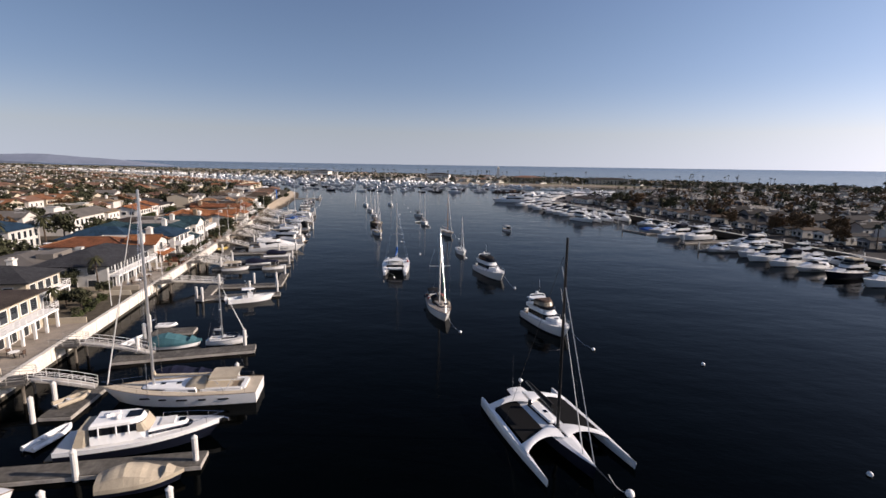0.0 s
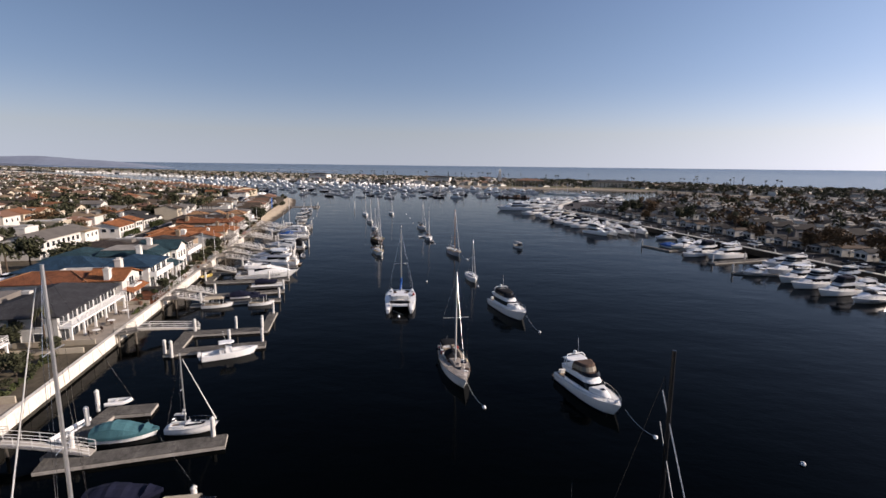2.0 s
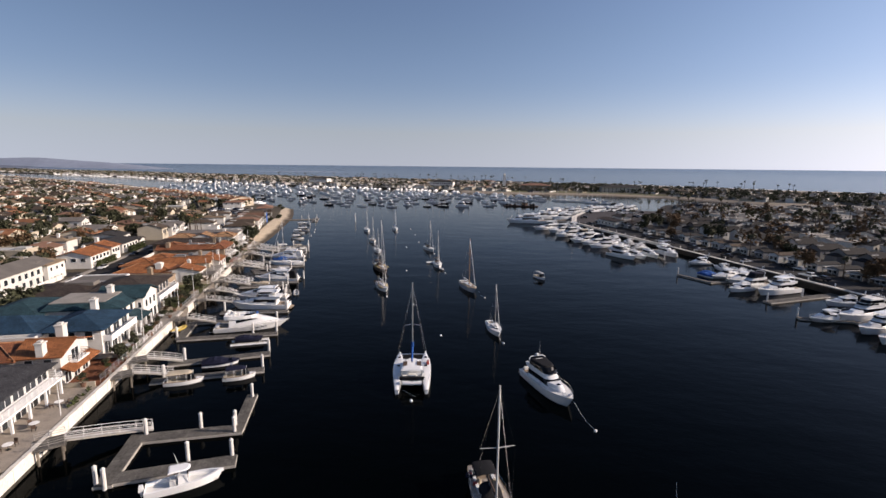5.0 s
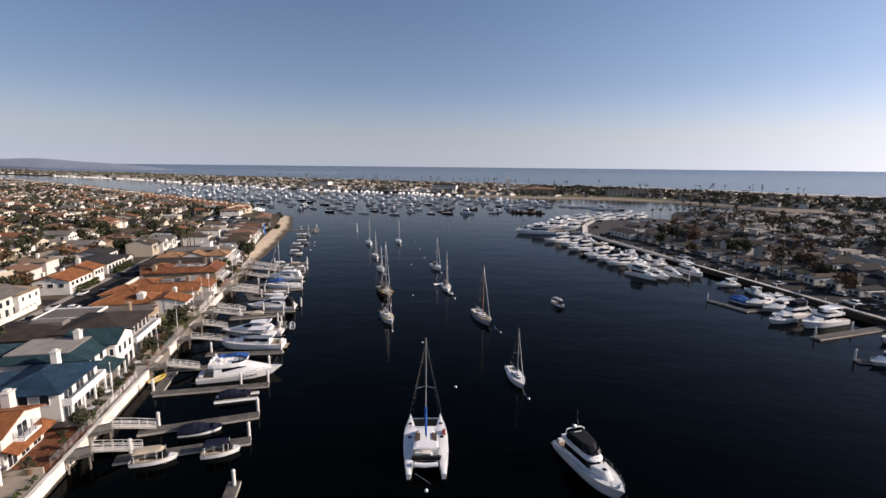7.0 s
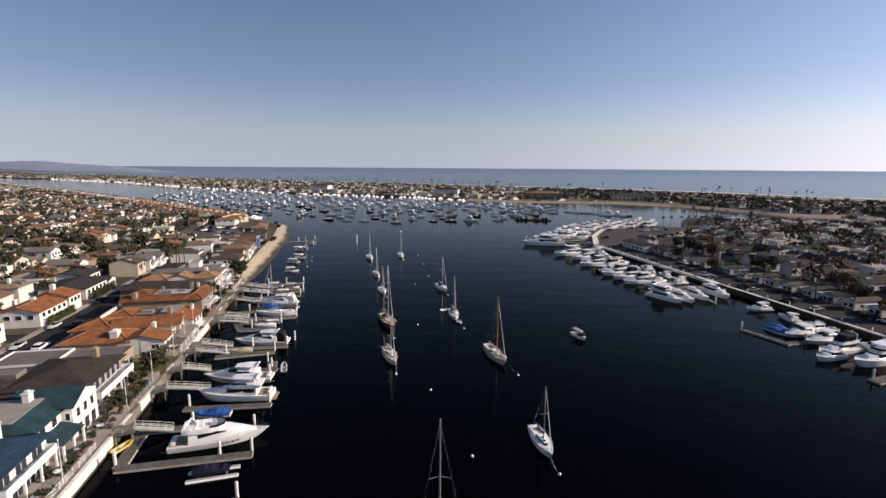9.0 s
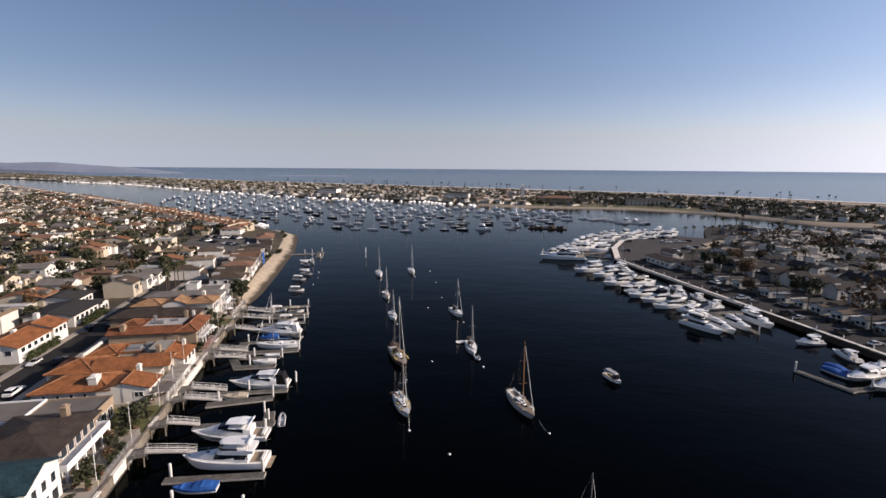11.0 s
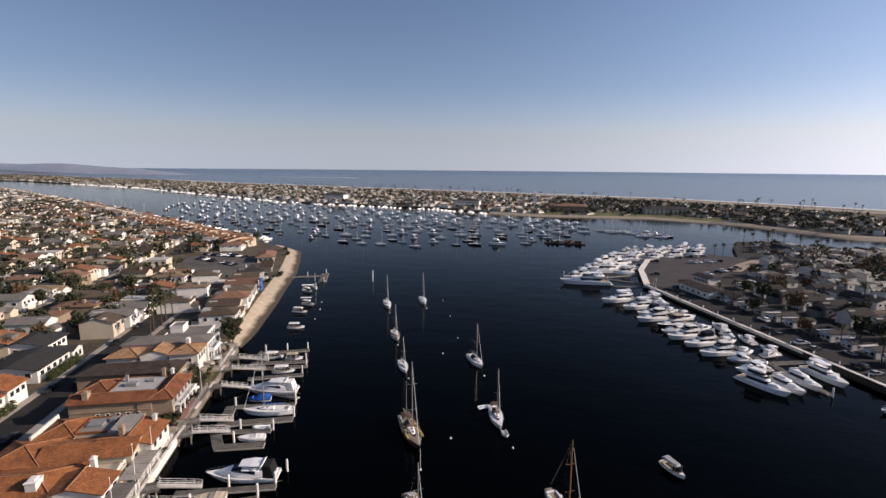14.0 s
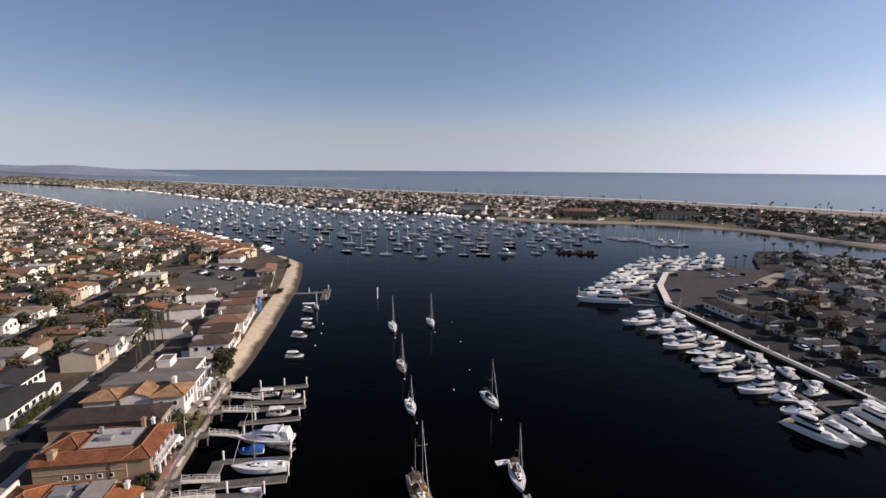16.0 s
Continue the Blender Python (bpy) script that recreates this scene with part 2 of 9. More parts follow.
STEEL = material("stainless_steel", (0.6, 0.6, 0.6), 0.25, 1.0, vary=0.05, bump=0)
VARNISH = material("varnished_spar", (0.3, 0.15, 0.06), 0.3, vary=0.15)
NET = material("black_trampoline_net", (0.004, 0.004, 0.0045), 0.95, vary=0.3, fine=40)
CANVAS_BLUE = material("blue_canvas", (0.02, 0.09, 0.3), 0.85, vary=0.18, scale=1.0, fine=12)
CANVAS_NAVY = material("navy_canvas", (0.008, 0.01, 0.025), 0.85, vary=0.25, scale=1.0, fine=12)
CANVAS_TEAL = material("teal_canvas", (0.05, 0.135, 0.155), 0.85, vary=0.2, scale=1.2, fine=12)
CANVAS_TAN = material("tan_canvas", (0.42, 0.36, 0.27), 0.85, vary=0.16, scale=1.2, fine=12)
CANVAS_BROWN = material("brown_canvas", (0.09, 0.06, 0.045), 0.85, vary=0.2, scale=1.2, fine=12)
CANVAS_BLACK = material("black_canvas", (0.012, 0.012, 0.013), 0.85, vary=0.25, fine=12)
CANVAS_WHITE = material("white_canvas", (0.66, 0.65, 0.62), 0.8, vary=0.1, scale=1.2, fine=10)
RUBBER = material("grey_rubber", (0.33, 0.33, 0.33), 0.7, vary=0.12)
YELLOW = material("yellow_plastic", (0.42, 0.3, 0.06), 0.4, vary=0.1)
RED = material("red_paint", (0.35, 0.05, 0.03), 0.45, vary=0.12)
ENGINE = material("black_engine_cowl", (0.015, 0.015, 0.016), 0.25, vary=0.1, bump=0)
FASCIA = material("dock_fascia_white", (0.38, 0.355, 0.315), 0.7, vary=0.25, scale=1.0, fine=8)
PILE = material("white_pile_sleeve", (0.62, 0.6, 0.56), 0.5, vary=0.15, scale=1.0, fine=8)
CONCRETE = material("seawall_concrete", (0.7, 0.65, 0.57), 0.85, vary=0.2, scale=0.35, fine=4, bump=0.3)
# darker, browner concrete for some runs of the wall and the pier posts
CONCRETE_DARK = material("stained_old_concrete", (0.2, 0.17, 0.135), 0.9, vary=0.35, scale=0.5, fine=4, bump=0.4, rand=0.25)
WEED = material("tidal_stained_concrete", (0.05, 0.045, 0.035), 0.8, vary=0.3, scale=0.8, fine=6, bump=0.4)
PAVING = material("terrace_paving", (0.31, 0.265, 0.215), 0.85, vary=0.2, scale=0.5, fine=5, rand=0.12)
ASPHALT = material("asphalt", (0.027, 0.0255, 0.025), 0.9, vary=0.25, scale=0.15, fine=8, bump=0.3)
SIDEWALK = material("concrete_sidewalk", (0.3, 0.27, 0.235), 0.9, vary=0.15, scale=0.3, fine=5)
FADED = material("faded_car_park_asphalt", (0.062, 0.055, 0.053), 0.9, vary=0.25, scale=0.12, fine=6, bump=0.2)
YARD = material("dark_gravel_yard", (0.035, 0.031, 0.027), 0.95, vary=0.4, scale=0.08, fine=1.2, bump=0.4)
EARTH = material("garden_ground", (0.1, 0.083, 0.058), 0.95, vary=0.4, scale=0.08, fine=1.2, bump=0.4)
WORN_STREET = material("worn_pale_asphalt", (0.105, 0.096, 0.086), 0.9, vary=0.3, scale=0.1, fine=5, bump=0.2)
SAND = material("beach_sand", (0.3, 0.25, 0.19), 0.95, vary=0.12, scale=0.2, fine=3, bump=0.2)
def sand_material():
    """Dry sand with footprints, dark and smooth where the tide wets it."""
    mat = material("shore_sand", (0.48, 0.395, 0.29), 0.95, vary=0.24, scale=0.35, fine=2.2, bump=0.5, bump_dist=0.12)
    nt = mat.node_tree
    bs = nt.nodes["Principled BSDF"]
    tc = nt.nodes.new("ShaderNodeTexCoord")
    sep = nt.nodes.new("ShaderNodeSeparateXYZ")
    nt.links.new(tc.outputs["Object"], sep.inputs[0])
    n = nt.nodes.new("ShaderNodeTexNoise")
    n.inputs["Scale"].default_value = 0.12
    nt.links.new(tc.outputs["Object"], n.inputs["Vector"])
    add = nt.nodes.new("ShaderNodeMath")
    nt.links.new(sep.outputs["Z"], add.inputs[0])
    nt.links.new(n.outputs["Fac"], add.inputs[1])
    wet = nt.nodes.new("ShaderNodeMapRange")
    wet.inputs["From Min"].default_value, wet.inputs["From Max"].default_value = 0.95, 1.5
    nt.links.new(add.outputs[0], wet.inputs["Value"])
    mix = nt.nodes.new("ShaderNodeMix")
    mix.data_type = "RGBA"
    mix.inputs[6].default_value = (0.07, 0.055, 0.04, 1)
    old = bs.inputs["Base Color"].links[0].from_socket
    nt.links.new(wet.outputs["Result"], mix.inputs[0])
    nt.links.new(old, mix.inputs[7])
    nt.links.new(mix.outputs[2], bs.inputs["Base Color"])
    return mat


SHORE_SAND = sand_material()
GRASS = material("dry_grass", (0.12, 0.12, 0.05), 0.95, vary=0.3, scale=0.1, fine=3)
WHITE_WALL = material("white_stucco", (0.66, 0.63, 0.575), 0.85, vary=0.14, scale=0.4, fine=6, rand=0.14)
CREAM_WALL = material("cream_stucco", (0.49, 0.425, 0.325), 0.85, vary=0.1, scale=0.4, fine=6, rand=0.16)
TAN_WALL = material("tan_stucco", (0.28, 0.21, 0.145), 0.85, vary=0.12, scale=0.4, fine=6, rand=0.18)
GREY_WALL = material("grey_siding", (0.2, 0.2, 0.2), 0.8, vary=0.12, scale=0.4, fine=6, rand=0.2)
# white siding toned down in colour for the shade on the east walls
EAST_WALL = material("weathered_white_siding", (0.52, 0.51, 0.48), 0.8, vary=0.15, scale=0.4, fine=6, rand=0.25)
TRIM = material("white_trim_paint", (0.78, 0.77, 0.74), 0.5, vary=0.05, bump=0.03)
TILE = tile_material("terracotta_tiles", (0.34, 0.13, 0.052))
TILE_TAN = tile_material("sun_bleached_tiles", (0.4, 0.235, 0.125))
TILE_BROWN = tile_material("weathered_terracotta_tiles", (0.24, 0.092, 0.045))
TILE_BLUE = tile_material("glazed_blue_tiles", (0.022, 0.055, 0.095), 0.3, 0.35, 0.2)
TILE_TEAL = tile_material("blue_green_shingles", (0.03, 0.07, 0.085), 0.3, 0.2, 0.25)
SHINGLE = tile_material("brown_wood_shingles", (0.075, 0.058, 0.048), 0.25, 0.2, 0.35)
SLATE = tile_material("dark_slate_shingles", (0.062, 0.062, 0.066), 0.3, 0.2, 0.45)
GREY_ROOF = material("grey_gravel_roof", (0.16, 0.145, 0.13), 0.95, vary=0.2, scale=0.3, fine=9, rand=0.2)
WHITE_ROOF = material("white_membrane_roof", (0.44, 0.43, 0.4), 0.85, vary=0.2, scale=0.3, fine=4, rand=0.15)
DARK_ROOF = material("dark_shingle_roof", (0.045, 0.042, 0.04), 0.9, vary=0.25, scale=0.4, fine=9, rand=0.35)
RED_ROOF = material("faded_tile_roof", (0.2, 0.112, 0.075), 0.85, vary=0.2, scale=0.4, fine=9, rand=0.3)
BLACK_ROOF = material("black_shingle_roof", (0.024, 0.022, 0.021), 0.9, vary=0.3, scale=0.4, fine=9, rand=0.4)
BROWN_ROOF = material("brown_shingle_roof", (0.1, 0.075, 0.055), 0.9, vary=0.25, scale=0.4, fine=9, rand=0.35)
BRICK_PINK = material("pink_terrace_tiles", (0.3, 0.17, 0.13), 0.8, vary=0.2, scale=0.5, fine=7)
TAN_ROOF = material("tan_tile_roof", (0.24, 0.175, 0.115), 0.9, vary=0.25, scale=0.4, fine=9, rand=0.3)
PALE_ROOF = material("pale_gravel_roof", (0.3, 0.275, 0.24), 0.9, vary=0.25, scale=0.4, fine=9, rand=0.25)
ORANGE_ROOF = material("orange_tile_roof", (0.27, 0.12, 0.06), 0.85, vary=0.3, scale=0.4, fine=9, rand=0.3)
LEAF = material("dark_green_leaves", (0.052, 0.055, 0.03), 0.85, vary=0.3, scale=0.6, fine=5, island=0.3)
LEAF_DRY = material("russet_leaves", (0.12, 0.075, 0.04), 0.85, vary=0.3, scale=0.6, fine=5, island=0.3)
LEAF_PALM = material("palm_fronds", (0.05, 0.05, 0.022), 0.7, vary=0.3, scale=0.6, fine=5, island=0.35)
HEDGE = material("clipped_hedge_leaves", (0.05, 0.06, 0.022), 0.8, vary=0.3, scale=0.6, fine=5, island=0.35)
BARK = material("bark", (0.08, 0.06, 0.045), 0.95, vary=0.3, scale=1.5, fine=9, bump=0.5)
CAR_PAINT = material("car_paint", (0.5, 0.5, 0.5), 0.2, vary=0.05, bump=0, rand=0.8)
TYRE = material("tyre_rubber", (0.02, 0.02, 0.02), 0.85, vary=0.2)
# distance haze on the hills is painted into this pale blue base colour
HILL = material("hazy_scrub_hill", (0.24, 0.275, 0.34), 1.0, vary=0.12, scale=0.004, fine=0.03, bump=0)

# ---- water, land, shores ----
def sea():
    g = Geo()
    radii = [0, 60, 150, 300, 600, 1200, 2200, 3300, 4000, 4500, 4850]
    n = 72
    for r in radii[1:]:
        z = 0.0 if r <= 3300 else 42.0 * ((r - 3300) / 1550) ** 2
        g.v.extend((r * math.cos(2 * math.pi * i / n), r * math.sin(2 * math.pi * i / n), z) for i in range(n))
    g.f.append(tuple(range(n)))
    for k in range(len(radii) - 2):
        for i in range(n):
            a, b = k * n + i, k * n + (i + 1) % n
            g.f.append((b, a, a + n, b + n)[::-1])
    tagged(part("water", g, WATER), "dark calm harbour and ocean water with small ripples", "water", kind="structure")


WALL0, UX, UY = (-39.2, 0.0), -0.2204, 0.9754  # the left seawall's line


def shore(s, d=0.0):
    """A place s metres along the left seawall and d metres out over the water (minus: inland)."""
    return WALL0[0] + UX * s + UY * d, WALL0[1] + UY * s - UX * d


SHORE_TURN = 12.73  # degrees by which the shore's own axes are turned
GROUND = 2.0

PLOTS_FROM = (40, 66, 70, 86, 106.5, 117, 119, 146, 151.5, 167.5, 177.5, 207, 211.5, 229.5, 238.5, 254, 267, 300)
PLOTS_TO = (40, 66, 76, 90.5, 112, 123, 126.6, 154.6, 156.5, 172.5, 184.8, 208.4, 219, 237, 246.5, 262, 274, 306)


def plot(s):
    """Metres along the seawall of a place in the row of waterfront plots, whose widths differ."""
    return float(np.interp(s, PLOTS_FROM, PLOTS_TO)) if s < 300 else s + 6.0


ISLE = [(-34, -22), shore(0), shore(267), (-104.5, 268), (-108, 279), (-110.5, 295), (-116, 317), (-123.5, 350), (-130, 380), (-140, 415), (-152, 455), (-230, 532), (-395, 662), (-537, 784), (-791, 973), (-1100, 1208), (-1600, 1500), (-2400, 1700), (-2400, -22)]
EAST = [(162, -60), (124, 132), (111, 188), (95.5, 270), (76, 366), (86, 405), (107, 441), (135, 452), (160, 464), (172, 452), (196, 505), (214, 534), (250, 541), (262, 520), (256, 492), (293, 503), (400, 515), (900, 545), (1450, 170), (1450, -60)]
FAR = [(-2600, 2250), (-1774, 1895), (-1374, 1694), (-945, 1447), (-571, 1146), (-338, 959), (-67, 864), (12, 795), (77, 762), (221, 747), (295, 688), (330, 607), (345, 573), (420, 556), (880, 580), (1000, 600), (618, 908), (540, 1011), (384, 1173), (195, 1277), (-103, 1453), (-442, 1630), (-972, 1912), (-1439, 2240), (-2042, 2476), (-2600, 2900)]

sea()
for name, poly, label in (("ground", ISLE, "built-up island ground behind the seawall"), ("ground", EAST, "low harbour peninsula ground behind a quay"), ("ground", FAR, "far sandy peninsula between harbour and ocean")):
    tagged(part(name, Geo().prism(poly, -2.0, GROUND if poly is not FAR else 1.8), YARD if poly is EAST else EARTH), label, "ground", kind="structure")

# beach: a sloping strip of sand along the isle's end
def beach():
    inner = [(-101, 263), (-104.5, 268), (-108, 279), (-110.5, 295), (-116, 317), (-123.5, 350), (-130, 380), (-140, 415), (-152, 455), (-171, 476)]
    outer = [(-98.5, 264), (-98.8, 272), (-100.0, 281), (-103.0, 297), (-107.5, 320), (-114.5, 352), (-121, 384), (-131.5, 420), (-144, 458), (-167, 484)]
    g = Geo()
    rings = []
    for (a, b), (c, d) in zip(inner, outer):
        ux, uy = c - a, d - b
        rings.append([(a - 0.05 * ux, b - 0.05 * uy, GROUND + 0.06), (a, b, GROUND + 0.05), (a + 0.5 * ux, b + 0.5 * uy, 0.95), (c, d, -0.02), (c + 0.8 * ux, d + 0.8 * uy, -1.2)])
    g.loft(rings, closed=False, caps=False)
    tagged(part("beach", g, SHORE_SAND, smooth=True), "narrow strip of pale sand sloping into the harbour", "beach", kind="structure")
    h = Geo()
    near = [(-2600, 2250), (-1774, 1895), (-1374, 1694), (-945, 1447), (-571, 1146), (-338, 959), (-67, 864), (12, 795), (77, 762), (221, 747), (295, 688), (330, 607), (345, 573), (420, 556)]
    h.loft([[(x - 3, y - 8, -0.3), (x, y, 1.86), (x + 4, y + 16, 1.9)] for x, y in near[7:]], closed=False, caps=False)
    tagged(part("beach", h, SAND, smooth=True), "far harbour beach of pale sand", "beach", kind="structure")
    ocean = [(1000, 600), (618, 908), (540, 1011), (384, 1173), (195, 1277), (-103, 1453), (-442, 1630), (-972, 1912), (-1439, 2240), (-2042, 2476), (-2600, 2900)]
    o = Geo()
    o.loft([[(x + 40, y + 44, -0.4), (x + 22, y + 24, 1.2), (x - 34, y - 42, 2.3), (x - 40, y - 48, 1.95)] for x, y in ocean], closed=False, caps=False)
    tagged(part("beach", o, SAND, smooth=True), "wide ocean beach beyond the far houses", "beach", kind="structure")
    f = Geo()
    f.loft([[(x + 40, y + 44, 0.12), (x + 46, y + 51, 0.22), (x + 54, y + 60, 0.05)] for x, y in ocean], closed=False, caps=False)
    tagged(part("surf", f, CANVAS_WHITE), "thin line of white surf along the ocean beach", "surf", kind="structure")


beach()


def hills():
    g = Geo()
    random.seed(5)
    pts = []
    for k in range(60):
        x = -4600 + k * 66
        y = 3300 - 0.33 * (x + 2000) * 0.3
        env = min(1.0, max(0.0, (-1850 - x) / 950)) ** 0.7
        pts.append((x, y, 1 + env * (70 + 10 * noise.noise(Vector((k * 0.21, 0, 0))))))
    g.loft([[(x, y - 250, -2), (x, y - 120, z * 0.55), (x, y, z), (x, y + 200, -2)] for x, y, z in pts], closed=False, caps=False)
    tagged(part("backdrop_hills", g, HILL, smooth=True), "low hills along the horizon, distance haze painted in pale blue", "hills", kind="structure")


hills()

park = [(20, 802), (80, 770), (221, 755), (290, 700), (300, 735), (200, 800), (60, 830)]
tagged(part("park_lawn", Geo().prism(park, 1.5, 1.92), GRASS), "dry grass park behind the far harbour beach", "lawn", kind="structure")

# ---- boats: bow towards +x, origin amidships on the waterline ----
def half_beam(t, B, stern, full=0.42, bow=2.2):
    if t > full:
        return max(B / 2 * (1 - ((t - full) / (1 - full)) ** bow), 0.02)
    return B / 2 * (1 - (1 - stern) * ((full - t) / full) ** 2)


def hull_shape(L, B, z_stern, z_bow, draft=0.5, stern=0.85, rake=0.08, bow=2.2, full=0.42, flare=0.12, n=18):
    """The hull's skin, and its sheer as (x, half beam, z) from stern to bow."""
    rings, sheer = [], []
    for k in range(n + 1):
        t = k / n
        t = 1 - (1 - t) ** 1.25
        b = half_beam(t, B, stern, full, bow)
        z = z_stern + (z_bow - z_stern) * t ** 1.8
        x = L * (t - 0.5)
        sheer.append((x, b, z))
        low = b * (1 - flare * (0.4 + t))
        prof = ((0.0, -draft * (1 - 0.7 * t ** 3)), (low * 0.72, -draft * 0.35 * (1 - t ** 3)), (low * 0.96, 0.02), (low + (b - low) * 0.5, z * 0.5), (b, z))
        pull = rake * L * t ** 4
        half = [(x - pull * (1 - max(zz, -0.2) / z), w, zz) for w, zz in prof]
        rings.append([(px, -w, pz) for px, w, pz in reversed(half)] + half[1:])
    g = Geo()
    g.loft(rings, closed=False, caps=False)
    g.f.append(tuple(range(len(rings[0]))))
    return g, sheer


def deck_shape(sheer, drop=0.06, camber=0.05, inset=0.03, x0=-1e9, x1=1e9):
    g = Geo()
    rings = []
    for x, b, z in sheer:
        if x0 <= x <= x1:
            w = max(b - inset, 0.01)
            rings.append([(x, -w, z - drop), (x, -w * 0.5, z - drop + camber), (x, w * 0.5, z - drop + camber), (x, w, z - drop)])
    return g.loft(rings, closed=False, caps=False)


def band_ring(x0, x1, w0, w1, z):
    n = min(0.75 * w1, 0.45 * (x1 - x0))
    nose = [(x1 - n + n * math.sin(a), w1 * math.cos(a), z) for a in (0.0, 0.5, 0.95, 1.3)]
    return [(x0, -w0, z)] + [(x, -y, zz) for x, y, zz in nose] + nose[::-1] + [(x0, w0, z)]


def cabin_ring(c, f, e=0.0):
    x0, x1, w0, w1, z0, z1, fr, br, si = c
    return band_ring(x0 + br * f - e, x1 - fr * f + e, w0 - si * f + e, w1 - si * f + e, z0 + (z1 - z0) * f)


def cabin(c, crown=0.08):
    """A deckhouse: c = aft x, fore x, half widths aft and fore, base and top z, rake fore and aft, lean of the sides."""
    g = Geo()
    x0, x1, w0, w1, z0, z1, fr, br, si = c
    top = cabin_ring(c, 1.0)
    mid = [(x * 0.94 + 0.06 * (x0 + x1) / 2, y * 0.82, z + crown) for x, y, z in top]
    return g.loft([cabin_ring(c, 0.0), cabin_ring(c, 0.94), top, mid])


def window_band(c, f0, f1, e=0.015, open_aft=True):
    g = Geo()
    return g.loft([cabin_ring(c, f0, e), cabin_ring(c, f1, e)], closed=not open_aft, caps=False)


def rail_shape(sheer, x0, x1, height=0.65, r=0.022, inset=0.08, posts=1.6):
    g = Geo()
    pts = [(x, max(b - inset, 0.0), z) for x, b, z in sheer if x0 <= x <= x1]
    line = [(x, -b, z + height) for x, b, z in pts] + [(x, b, z + height) for x, b, z in reversed(pts)]
    g.tube(line, r, 4)
    last = -99
    for x, b, z in pts:
        if x - last > posts:
            last = x
            for s in (-1, 1):
                g.tube([(x, s * b, z - 0.05), (x, s * b, z + height)], r, 4)
    return g


def arch_shape(x, w, z0, z1, lean=0.5, r=0.09):
    return Geo().tube([(x, -w, z0), (x - lean * 0.7, -w * 0.95, z1 - 0.25), (x - lean, -w * 0.75, z1), (x - lean, w * 0.75, z1), (x - lean * 0.7, w * 0.95, z1 - 0.25), (x, w, z0)], r, 6)


